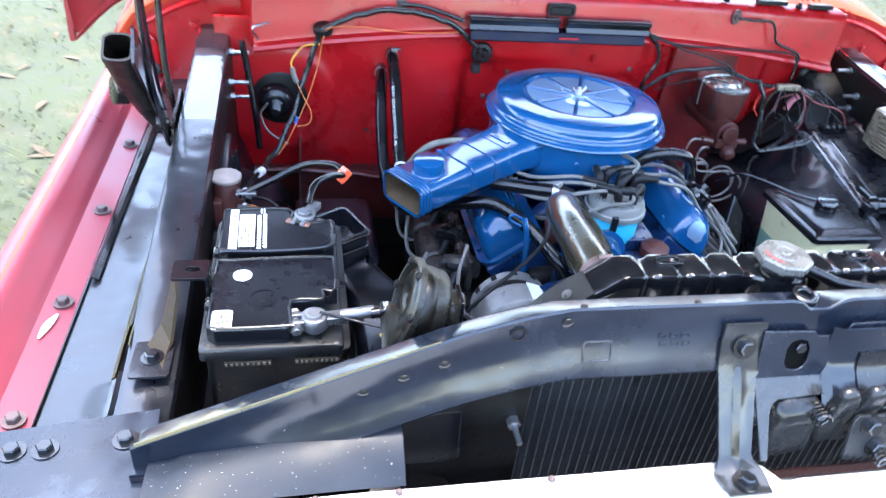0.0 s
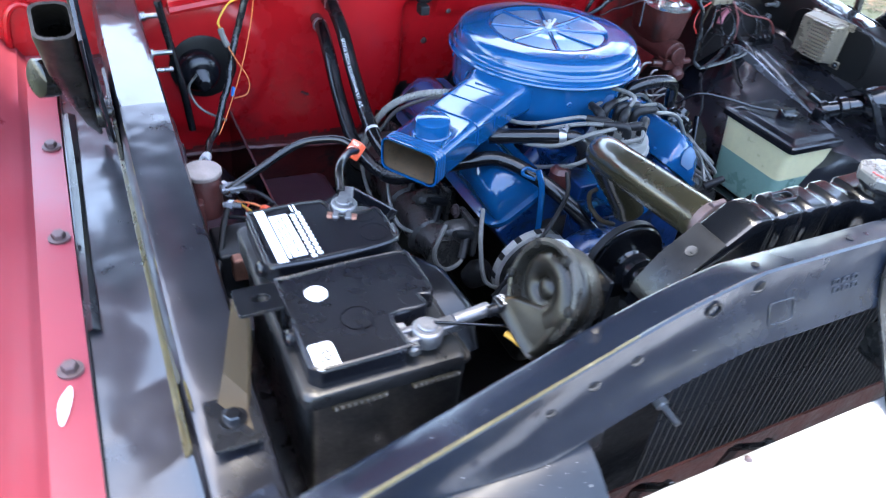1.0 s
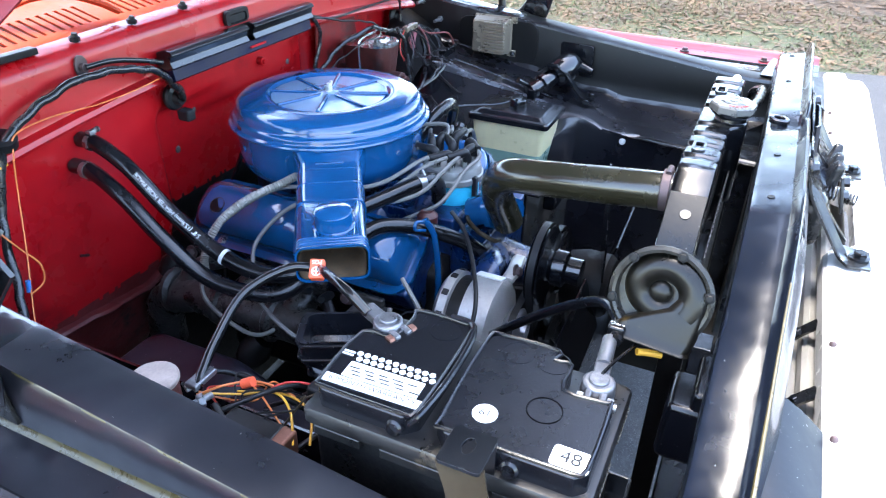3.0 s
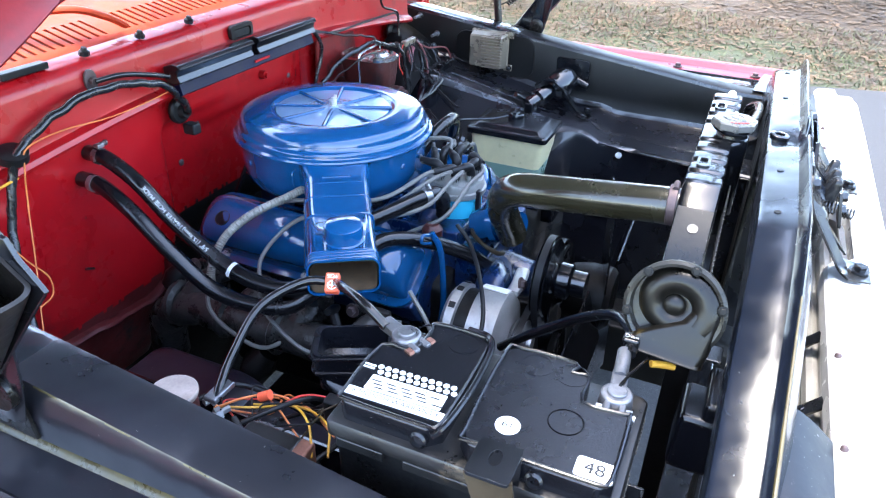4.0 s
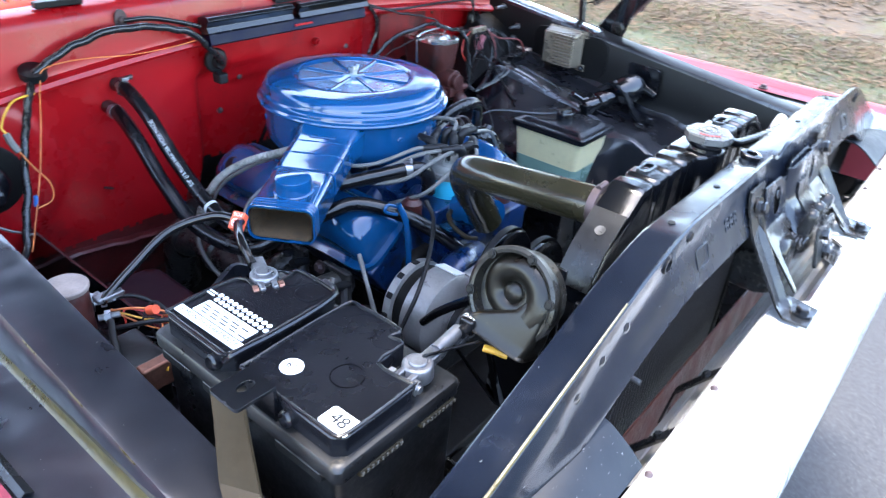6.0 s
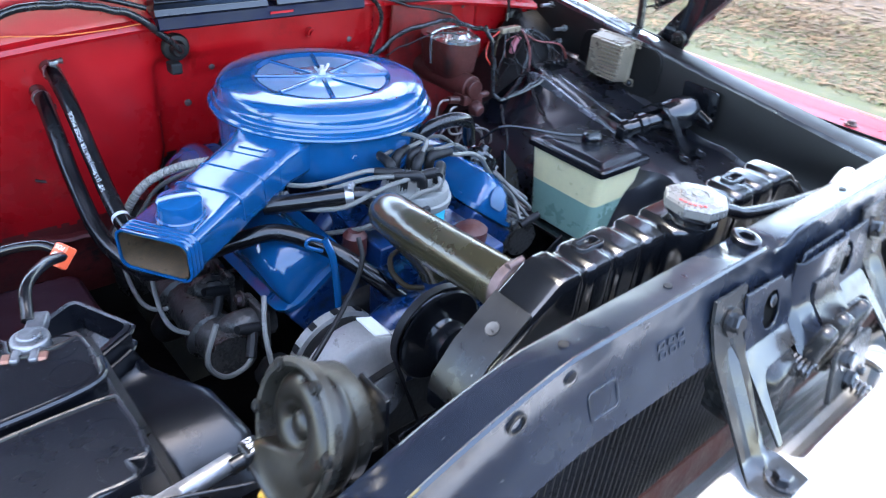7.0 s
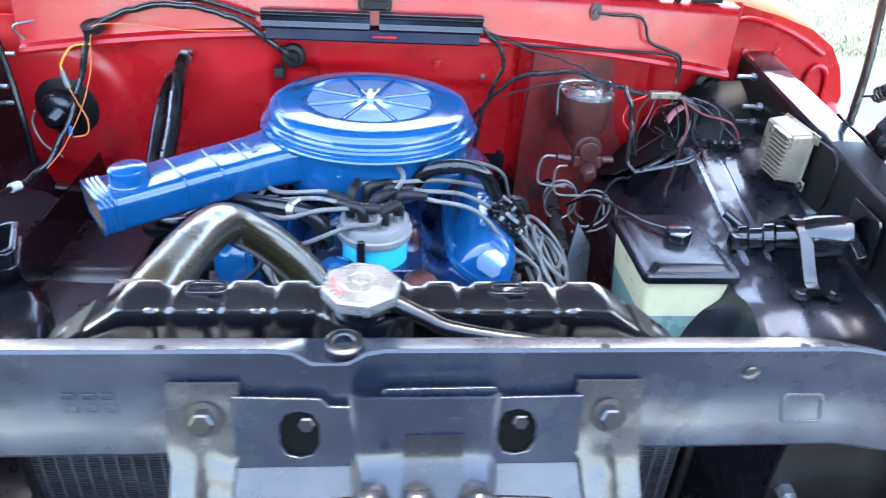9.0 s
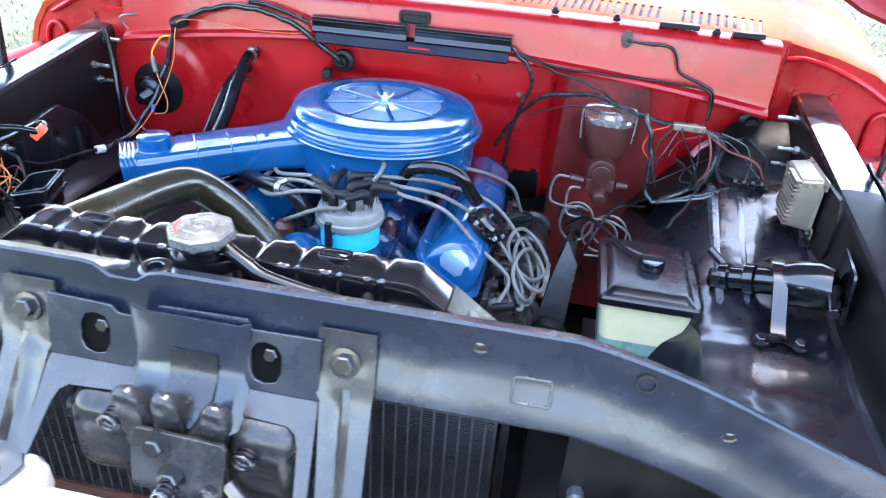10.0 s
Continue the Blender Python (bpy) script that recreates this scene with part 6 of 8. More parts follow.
pts = [(-0.36, 1.02, 0.93), (-0.33, 1.05, 0.955), (-0.295, 1.045, 1.0), (-0.25, 1.02, 1.03), (-0.19, 0.985, 1.045), (-0.14, 0.97, 1.05)]
add_tube(b, pts, lambda s: 0.0066 + 0.0010 * math.sin(s * 420), 12, res=36)
tagged(part("ribbed_tube", b, BRAID), "pale ribbed heat tube rising over the valve cover", "tube")
hose("vacuum_tube", [(-0.10, 1.06, 1.04), (-0.10, 1.10, 1.07), (-0.098, 1.13, 1.06), (-0.12, 1.16, 0.98)], 0.004, "thin black vacuum tube behind the air cleaner")
hose("dipstick_tube", [(-0.165, 0.73, 1.025), (-0.16, 0.715, 0.99), (-0.155, 0.71, 0.90), (-0.15, 0.72, 0.80)], 0.0055, "blue dipstick tube with a loop handle", BLUE, "dipstick")
hose("dipstick_loop", [(-0.165, 0.73, 1.02), (-0.185, 0.735, 1.028), (-0.19, 0.735, 1.018), (-0.17, 0.728, 1.008)], 0.003, "blue wire loop handle of the dipstick", BLUE, "dipstick")
hose("engine_wire", [(-0.13, 0.70, 1.03), (-0.145, 0.67, 1.01), (-0.20, 0.63, 0.985), (-0.26, 0.60, 0.955), (-0.30, 0.60, 0.90)], 0.0035, "thin black wire down to the alternator", RUBBER_MATT, "wire")
hose("fuel_pipe", [(-0.06, 0.70, 0.985), (-0.085, 0.685, 0.99), (-0.10, 0.66, 0.985), (-0.09, 0.64, 0.97), (-0.06, 0.64, 0.955)], 0.004, "brassy fuel pipe loop at the front of the intake", TAN, "pipe")
for p, r in (((0.085, 0.70, 0.965), 0.026), ((-0.095, 0.76, 0.98), 0.018), ((0.075, 0.80, 0.99), 0.012)):
    bm = B()
    add_lathe(bm, [(r, -0.02), (r, 0.012), (r * 0.6, 0.02), (0, 0.02)], Matrix.Translation(p), 20)
    tagged(part("vacuum_valve", bm, RUST), "dull brown round vacuum valve at the front of the engine", "valve", "vacuum valves")

# ---- radiator ----
rad = thing("radiator", "black radiator with a ribbed top tank and plated cap", "radiator", (0.02, 0.33, 0.55))
RX0, RX1 = -0.232, 0.262


TANK_TOP = [(-0.285, 1.112), (-0.281, 1.122), (-0.262, 1.146), (-0.216, 1.1815), (-0.186, 1.2035), (-0.178, 1.2055), (0.218, 1.2055), (0.226, 1.2035), (0.256, 1.1815), (0.302, 1.146), (0.321, 1.122), (0.325, 1.112)]


def tank_row(x):
    """Cross-section of the top tank at x; ribs pinch it, the neck's saddle bulges it."""
    for (x0, z0), (x1, z1) in zip(TANK_TOP, TANK_TOP[1:]):
        if x0 - 1e-6 <= x <= x1 + 1e-6:
            z = z0 + (z1 - z0) * (x - x0) / (x1 - x0)
    rib = 0.0
    for c in [-0.150 + 0.042 * i for i in range(9)]:
        if abs(c - 0.013) > 0.03:
            rib += math.exp(-((x - c) / 0.0075) ** 4)
    saddle = math.exp(-((x - 0.013) / 0.031) ** 4)
    z -= 0.0028 * rib
    f = 0.3175 + 0.0030 * rib - 0.021 * saddle
    r = 0.3655 - 0.004 * rib
    return [(x, f, 1.085), (x, f, z - 0.016), (x, f + 0.0004, z - 0.0045), (x, f + 0.0022, z - 0.0012), (x, f + 0.0060, z), (x, 0.342, z + 0.0008), (x, r - 0.006, z), (x, r - 0.002, z - 0.0012), (x, r, z - 0.0045), (x, r, z - 0.016), (x, r, 1.085)]


bm = B()
add_loft(bm, [tank_row(-0.285 + 0.61 * i / 244) for i in range(245)])
tank = part("top_tank", bm, BLACK_GLOSS, rad, "glossy black ribbed top tank with sloped ends", smooth=40)
for x in (-0.118, 0.139):
    bm = B()
    add_plate(bm, rounded(-0.017, -0.009, 0.017, 0.009, 0.006), [rounded(-0.013, -0.005, 0.013, 0.005, 0.004)], Matrix.Translation((x, 0.348, 1.2070)), 0.0035)
    part("pressing", bm, BLACK_GLOSS, tank, bevel=0.0008)
for s, x0 in ((-1, -0.285), (1, 0.325)):
    bm = B()
    add_strip(bm, [[(x0 - s * 0.0675, 0.3195, 1.1837), (x0 - s * 0.0675, 0.3640, 1.1837)], [(x0 - s * 0.0240, 0.3195, 1.1500), (x0 - s * 0.0240, 0.3640, 1.1500)], [(x0 - s * 0.0015, 0.3195, 1.1215), (x0 - s * 0.0015, 0.3640, 1.1215)], [(x0 + s * 0.0025, 0.3195, 1.106), (x0 + s * 0.0025, 0.3640, 1.106)]], 0.003 * s)
    sp = part("end_cover", bm, END_SATIN, rad, "black sloped end cover with a grey disc for its hole", bevel=0.0008)
    # grey disc drawn in place of the hole, which looks lighter
    bm = B()
    add_lathe(bm, [(0.0068, 0.0), (0.0064, 0.0010), (0.0, 0.0008)], toward(Vector((x0 - s * 0.044, 0.340, 1.1662)), (s * 0.61, 0, 0.79)), 20)
    part("hole_disc", bm, SOLDER, sp)
    bm = B()
    add_box(bm, (x0 + s * 0.001, 0.317, 0.855), (0.008, 0.030, 0.47))
    part("side_plate", bm, GRIME_SHADE, rad, "dull black side plate", bevel=0.002)
bm = B()
add_box(bm, (0.02, 0.319, 0.855), (0.596, 0.022, 0.46))
core = part("core", bm, FINS, rad, "dark finned core with grey tubes")
tube_bm = B()
add_box(tube_bm, (0, 0, 0), (0.0022, 0.0016, 0.50))
tube_me = bpy.data.meshes.new("core_tube")
tube_bm.to_mesh(tube_me)
tube_bm.free()
tube_me.materials.append(SOLDER)
fin_bm = B()
for k in range(150):
    z = 0.645 + 0.0033 * k
    add_box(fin_bm, (0.015, 0.3065, z), (0.60, 0.0016, 0.0009))
tagged(part("core_grid", fin_bm, FINS, rad), kind="stuff")
for k in range(46):
    shared("core_tube", tube_me, core, Matrix.Translation((RX0 - 0.055 + 0.0132 * k, 0.3062, 0.89)))
for z in (1.13, 1.139):
    bm = B()
    add_box(bm, (0.02, 0.3365, z - 0.046), (0.604, 0.056, 0.005))
    part("header_plate", bm, BLACK, rad, bevel=0.001)
# filler neck and cap
CAP = Vector((0.013, 0.322, 1.228))
bm = B()
add_lathe(bm, [(0.024, -0.03), (0.022, -0.018), (0.029, -0.012), (0.031, -0.008)], Matrix.Translation(CAP), 32)
part("filler_neck", bm, BLACK, rad)
bm = B()
mc = Matrix.Translation(CAP) @ pose(0, 0, 0, 0, 0, 12)
add_lathe(bm, [(0.0310, -0.010), (0.0328, -0.007), (0.0325, 0.001), (0.0305, 0.0032), (0.0180, 0.0042), (0.0170, 0.0056), (0.0120, 0.0060), (0.0112, 0.0050), (0.0065, 0.0050), (0.0055, 0.0064), (0, 0.0066)], mc, 8)
cap = part("cap", bm, CAPMETAL, rad, "octagonal plated radiator cap with red print", smooth=20)
for k in range(6):
    bm = B()
    a = radians(160 + 12 * k)
    add_box(bm, (0.0235 * math.cos(a), 0.0235 * math.sin(a), 0.0044), (0.0016, 0.0034, 0.0010), mc @ pose(0, 0, 0, 0, 0, 0))
    part("red_mark", bm, INK_RED, cap)
hose("overflow_hose", [(0.040, 0.318, 1.214), (0.065, 0.308, 1.206), (0.09, 0.300, 1.199), (0.16, 0.291, 1.192), (0.24, 0.288, 1.184), (0.29, 0.293, 1.172), (0.335, 0.305, 1.145), (0.345, 0.31, 1.08)], 0.0072, "dark grey overflow hose from the radiator neck")
UH = [(-0.188, 0.352, 1.166), (-0.186, 0.38, 1.165), (-0.180, 0.46, 1.154), (-0.172, 0.54, 1.142), (-0.158, 0.596, 1.128), (-0.128, 0.624, 1.096), (-0.090, 0.636, 1.052), (-0.058, 0.634, 1.01), (-0.045, 0.63, 0.985)]
# olive in the rubber stands in for reflected leaf litter
OLIVE = material("black_rubber_olive_sheen", (0.021, 0.018, 0.0095), 0.26, vary=0.3, scale=12, bump=0.06, rough_vary=0.08, coat=0.4, coat_rough=0.1, dent=0.08, dent_scale=18)
uh = thing("upper_radiator_hose", "thick olive-black upper radiator hose with a clamp", "hose", UH[0])
bm = B()
add_tube(bm, UH, 0.0255, 22, res=12)
part("hose", bm, OLIVE, uh)
bm = B()
add_lathe(bm, [(0.0262, -0.006), (0.0275, -0.005), (0.0275, 0.005), (0.0262, 0.006)], toward((-0.187, 0.372, 1.168), (0, 1, -0.06)), 28)
add_cyl(bm, (-0.196, 0.372, 1.194), (-0.178, 0.372, 1.196), 0.0042, n=10)
part("clamp", bm, BOLT, uh, "steel hose clamp")
# ---- horn ----
horn = thing("horn", "black snail-shaped horn with brassy wear, bolted rim", "horn", (-0.42, 0.335, 1.10))
GREYED = material("dull_grey_black_drum", (0.030, 0.0285, 0.025), 0.34, metal=0.5, vary=0.4, scale=16, bump=0.4, bump_scale=90, spots=(0.02, 0.02, 0.02), spot_size=22, spot_amount=0.56)
hn = Vector((-0.92, 0.05, 0.30)).normalized()
hr = (Vector((0, -1, 0)) - hn * hn.dot(Vector((0, -1, 0)))).normalized()
hu = hn.cross(hr)
mh = Matrix.Translation((-0.414, 0.334, 1.162)) @ Matrix((hr, hu, hn)).transposed().to_4x4() @ Matrix.Diagonal((0.80, 0.80, 0.95, 1))
BRASSY = material("brassy_black_horn", (0.0068, 0.0058, 0.0043), 0.34, vary=0.6, scale=14, bump=0.15, metal=0.2, rough_vary=0.1, coat=0.12, coat_rough=0.14, gloss=0.32, spots=(0.075, 0.050, 0.018), spot_size=15, spot_amount=0.60)
bm = B()
add_lathe(bm, [(0.018, -0.044), (0.032, -0.043), (0.034, -0.024), (0.048, -0.020), (0.056, -0.012), (0.0575, 0.016), (0.0640, 0.017), (0.0645, 0.0245), (0.0600, 0.0265), (0.0560, 0.0255), (0.0540, 0.012), (0.020, 0.008)], mh, 48)
part("shell", bm, GREYED, horn, "dull grey drum of the horn")
bm = B()
spiral = []
for k in range(46):
    t = k / 45
    a = radians(470 - 505 * t)
    R = 0.013 + 0.027 * t
    spiral.append(mh @ Vector((R * math.cos(a) * 1.06, R * math.sin(a) + 0.004, 0.006 + 0.006 * t)))
add_tube(bm, spiral, lambda q: 0.0090 + 0.0095 * q, 14, res=2)
add_lathe(bm, [(0.020, 0.004), (0.015, 0.017), (0.008, 0.021), (0, 0.0215)], mh @ Matrix.Translation((-0.002, 0.004, 0)), 24)
part("spiral", bm, BRASSY, horn, "brassy spiral trumpet")
bm = B()
sec = []
for u, r0, r1, d0, d1 in ((0.004, 0.022, 0.0555, 0.000, 0.027), (-0.012, 0.012, 0.056, -0.002, 0.029), (-0.028, -0.020, 0.055, -0.004, 0.030), (-0.044, -0.045, 0.053, -0.006, 0.031), (-0.060, -0.052, 0.048, -0.007, 0.032), (-0.063, -0.054, 0.049, -0.009, 0.034), (-0.0645, -0.054, 0.049, -0.009, 0.034)):
    sec.append([mh @ Vector((x, u + 0.06 * (x - 0.0) * (1 if u < -0.03 else 0.3) * -1, z)) for x, z in rounded(r0, d0, r1, d1, 0.010)])
add_loft(bm, sec)
part("bell_mouth", bm, BRASSY, horn, "flared horn mouth with a bright lip")
for k in range(6):
    a = 2 * math.pi * k / 6 + 0.25
    bolt(HEX_TINY, horn, mh @ Vector((0.0585 * math.cos(a), 0.0585 * math.sin(a), 0.0262)), mh.to_3x3() @ Vector((0, 0, 1)))
bm = B()
add_box(bm, (-0.375, 0.325, 1.13), (0.004, 0.035, 0.11))
add_box(bm, (-0.375, 0.30, 1.085), (0.03, 0.05, 0.004))
part("bracket", bm, BLACK, horn, bevel=0.001)
hose("horn_wire", [(-0.44, 0.345, 1.115), (-0.47, 0.352, 1.12), (-0.50, 0.360, 1.125), (-0.53, 0.365, 1.132)], 0.0016, "thin black wire from the battery clamp to the horn", RUBBER, "wire")
bm = B()
add_tube(bm, [(-0.458, 0.345, 1.112), (-0.452, 0.335, 1.110), (-0.446, 0.322, 1.107)], 0.0040, 8)
tagged(part("wire_connector", bm, WIRE_YELLOW), "yellow crimp connector under the horn", "connector")

# a second, boxy housing low between battery and support
bm = B()
box = thing("lamp_housing", "black plastic housing with a stepped lid below the horn", "housing", (-0.41, 0.283, 0.972))
add_box(bm, (-0.415, 0.284, 1.010), (0.075, 0.050, 0.076), None, 0.90)
part("case", bm, BLACK_SATIN, box, bevel=0.008)
bm = B()
add_box(bm, (-0.407, 0.271, 1.024), (0.082, 0.026, 0.088), None, 0.92)
part("cover", bm, BLACK_SATIN, box, bevel=0.006)

# ---- hood latch ----
latch = thing("hood_latch", "black pressed-steel hood latch with legs, hooks and springs", "latch", (CX, 0.18, 1.06))
for s, x0, x1 in ((-1, -0.092, -0.098), (1, 0.194, 0.205)):
    bm = B()
    w = 0.024
    path = [((x0, 0.2160, 1.219), 0.024), ((x0, 0.2120, 1.198), 0.025), ((x0, 0.2015, 1.172), 0.026), ((x0 + 0.3 * (x1 - x0), 0.1965, 1.160), 0.022), ((x1, 0.150, 1.092), 0.019), ((x1, 0.146, 1.088), 0.021), ((x1, 0.136, 1.0835), 0.028), ((x1, 0.108, 1.0825), 0.024)]
    add_strip(bm, [[(p[0] - w, p[1], p[2]), (p[0] - w * 0.75, p[1], p[2]), (p[0] - w * 0.22, p[1], p[2]), (p[0], p[1] - (0.006 if 2 < i < 6 else 0), p[2] + (0.004 if 2 < i < 6 else 0)), (p[0] + w * 0.22, p[1], p[2]), (p[0] + w * 0.75, p[1], p[2]), (p[0] + w, p[1], p[2])] for i, (p, w) in enumerate(path)], 0.003)
    leg = part("leg", bm, SCUFFED, latch, "black pressed leg bolted to the support")
    bolt(HEX_BLACK, leg, (x0, 0.2080, 1.194), (0, -1, 0.32))
    bolt(HEX_BLACK, leg, (x1, 0.122, 1.0845), (0, 0, 1))
mp = Matrix(((1, 0, 0, 0), (0, 0.25, -0.9682, 0.2060 - 0.25 * 1.187), (0, 0.9682, 0.25, 1.187 * 0.0318), (0, 0, 0, 1)))
bm = B()
slotL = [(-0.0405, 1.190), (-0.036, 1.198), (-0.027, 1.2005), (-0.018, 1.198), (-0.0135, 1.190), (-0.0135, 1.174), (-0.018, 1.166), (-0.027, 1.1635), (-0.036, 1.166), (-0.0405, 1.174)]
slotR = [(x + 0.154, z) for x, z in slotL]
add_plate(bm, [(-0.072, 1.212), (-0.012, 1.210), (-0.006, 1.204), (0.026, 1.203), (0.032, 1.217), (0.110, 1.218), (0.114, 1.210), (0.174, 1.211), (0.174, 1.156), (-0.072, 1.156)], [slotL, slotR], mp, 0.003)
plate = part("back_plate", bm, SUPPORT, latch, "black plate with two bolt slots", bevel=0.001)
# lower half, leaning forward to the header, cut out round the hooks
mq = Matrix(((1, 0, 0, 0), (0, -0.673, 0.739, 0.1990), (0, -0.739, -0.673, 1.1565), (0, 0, 0, 1)))
bm = B()
add_plate(bm, [(-0.072, 0.0), (0.174, 0.0), (0.182, 0.088), (0.171, 0.088), (0.164, 0.040), (0.160, 0.030), (0.152, 0.025), (0.092, 0.022), (0.088, 0.034), (0.016, 0.034), (0.012, 0.022), (-0.046, 0.025), (-0.054, 0.030), (-0.058, 0.040), (-0.066, 0.088), (-0.074, 0.088)], [], mq, 0.003)
part("lower_plate", bm, SCUFFED, plate, "scuffed forward-leaning plate with a cut-out", bevel=0.001)
# black backings stand in for the shade inside the two slots
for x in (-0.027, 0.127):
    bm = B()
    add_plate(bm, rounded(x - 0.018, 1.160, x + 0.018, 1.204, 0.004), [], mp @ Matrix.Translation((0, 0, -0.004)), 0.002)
    part("slot_backing", bm, SLOT_SHADE, plate)
for x, z in ((-0.022, 1.187), (0.130, 1.187)):
    bolt(HEX_SLIM, plate, (x, 0.2130, z), (0, -1, 0.25))
bm = B()
add_strip(bm, [[(0.008, y0, z), (0.016, y1, z), (0.106, y1, z), (0.114, y0, z)] for z, y0, y1 in ((1.215, 0.2085, 0.2035), (1.200, 0.2070, 0.2015), (1.175, 0.2050, 0.1990), (1.166, 0.2025, 0.1955), (1.157, 0.1965, 0.1870), (1.130, 0.176, 0.167))], 0.003)
part("centre_pressing", bm, SUPPORT, plate)
# dark sheet drawn in place of the shaded opening in the pressing
bm = B()
add_strip(bm, [[(0.046, y, z), (0.088, y, z)] for y, z in ((0.1970, 1.186), (0.1950, 1.172), (0.1915, 1.164), (0.1830, 1.1555), (0.1705, 1.140))], 0.0025)
part("opening_shade", bm, BLACK_SATIN, plate)
bm = B()
add_tube(bm, [(-0.060, 0.205, 1.100), (0.05, 0.203, 1.098), (0.165, 0.205, 1.100)], 0.020, 20, flat=0.9)
part("cross_tube", bm, GREASED, latch, "black cross tube")
for cx, w0, h0, mat in ((-0.016, 0.033, 0.046, GREASED), (0.132, 0.034, 0.047, GREASED)):
    bm = B()
    add_loft(bm, [[(cx + a * k, 0.205 - dy, 1.094 + b * k) for a, b in rounded(-w0, -h0, w0, h0, 0.020)] for dy, k in ((-0.02, 0.98), (0.0, 1.0), (0.012, 0.99), (0.024, 0.93), (0.033, 0.80), (0.037, 0.62), (0.038, 0.3))])
    part("housing", bm, mat, latch, "rounded black spring housing", smooth=70)
for x, r, k in ((0.014, 14, 1.05), (0.054, 3, 1.0), (0.092, -16, 1.05)):
    bm = B()
    m = Matrix.Translation((x + 0.012 * (1 if r > 5 else 0 if r > 0 else -0.4), 0.172, 1.124)) @ pose(0, 0, 0, 12, -r, 0)
    sec = []
    for z, wd, dp in ((-0.050, 0.016, 0.009), (-0.02, 0.018, 0.010), (0.0, 0.0165, 0.010), (0.018, 0.013, 0.009), (0.032, 0.0115, 0.008), (0.040, 0.008, 0.006), (0.0425, 0.004, 0.003)):
        sec.append([m @ Vector((p * k + 0.004 * math.sin(60 * z), q, z)) for p, q in rounded(-wd, -dp, wd, dp, min(wd, dp) * 0.6, 3)])
    add_loft(bm, sec)
    part("hook", bm, GREASED, latch, "black forged hook", smooth=60)
bm = B()
ms = Matrix(((1, 0.03, 0, 0.070), (0, 0.22, -0.975, 0.148), (-0.03, 0.975, 0.22, 1.110), (0, 0, 0, 1)))
add_plate(bm, [(-0.040, -0.030), (0.038, -0.030), (0.041, -0.026), (0.042, 0.022), (0.038, 0.026), (-0.036, 0.027), (-0.041, 0.020)], [], ms, 0.005)
spring_plate = part("spring_plate", bm, GREASED, latch, "black square front plate with bolts", bevel=0.0012)
for a, b, me in ((-0.018, 0.014, HEX_BLACK), (-0.004, -0.014, HEX_BLACK), (0.030, -0.020, HEX_SMALL)):
    bolt(me, spring_plate, ms @ Vector((a, b, 0.002)), (0, -0.975, 0.22))
for x, y, z, r in ((0.066, 0.122, 1.093, 0.0075), (0.002, 0.158, 1.125, 0.009), (0.122, 0.156, 1.112, 0.009)):
    bm = B()
    line = [Vector((x + r * math.cos(k * 0.7), y + 0.0005 * k, z + r * math.sin(k * 0.7))) for k in range(46)]
    add_tube(bm, line, 0.0014, 5, res=1)
    part("coil_spring", bm, BLACK, latch)
bm = B()
add_tube(bm, [(0.112, 0.150, 1.095), (0.128, 0.142, 1.085), (0.142, 0.136, 1.076), (0.150, 0.130, 1.068)], 0.0065, 8, flat=0.6)
part("release_lever", bm, BLACK, latch)
bm = B()
add_lathe(bm, [(0.006, -0.012), (0.0070, 0.0), (0.008, 0.0010), (0.0125, 0.0010), (0.0140, 0.0), (0.0140, -0.003), (0.0125, -0.0045), (0.0115, -0.018)], toward((0.002, 0.258, 1.2215), (0, -0.1, 1)), 28, closed=False)
part("striker_cup", bm, BLACK, latch, "round black striker ring")

# ---- battery ----
bat = thing("battery", "black car battery with a white warning label, dusty ridges", "battery", (-0.578, 0.474, 0.93))
BX0, BX1, BY0, BY1 = -0.6665, -0.4915, 0.337, 0.612
PALE_DUST = material("pale_settled_dust", (0.085, 0.072, 0.058), 0.8, vary=0.4, scale=60)
DUST = material("dusty_black_case", (0.007, 0.007, 0.0075), 0.42, vary=0.3, scale=20, bump=0.1, bump_scale=200, spots=(0.11, 0.085, 0.055), spot_size=17, spot_amount=0.61)
bm = B()
sec = []
for z, k in ((0.925, 0.004), (0.93, 0.002), (1.085, 0.0), (1.090, -0.003), (1.094, -0.003)):
    sec.append([(x, y, z) for x, y in rounded(BX0 + 0.006 + k, BY0 + 0.006 + k, BX1 - 0.006 - k, BY1 - 0.006 - k, 0.010)])
add_loft(bm, sec)
part("case", bm, DUST, bat, "black case with dusty ridges", bevel=0.0)
for x0, x1 in ((-0.640, -0.585), (-0.560, -0.508)):
    for k in range(9):
        bm = B()
        add_box(bm, (x0 + (x1 - x0) * (k + 0.5) / 9, BY0 + 0.0005, 1.081), (0.0032, 0.003, 0.0045))
        part("grip_tooth", bm, PALE_DUST, bat, bevel=0.0008)
bm = B()
sec = []
for z, k in ((1.088, 0.0), (1.101, 0.0), (1.104, 0.002), (1.105, 0.006)):
    sec.append([(x, y, z) for x, y in rounded(BX0 + k, BY0 + k, BX1 - 0.011 - k, BY1 - k, 0.008)])
add_loft(bm, sec)
blid = part("lid", bm, DUST, bat, "black lid flange")
for y0, y1 in ((0.36, 0.42), (0.46, 0.53), (0.55, 0.60)):
    bm = B()
    add_box(bm, (BX0 + 0.004, 0.5 * (y0 + y1), 1.081), (0.008, y1 - y0, 0.012))
    part("grip_ridge", bm, DUST, bat, bevel=0.002)
for x0, x1 in ((-0.64, -0.585), (-0.56, -0.51)):
    bm = B()
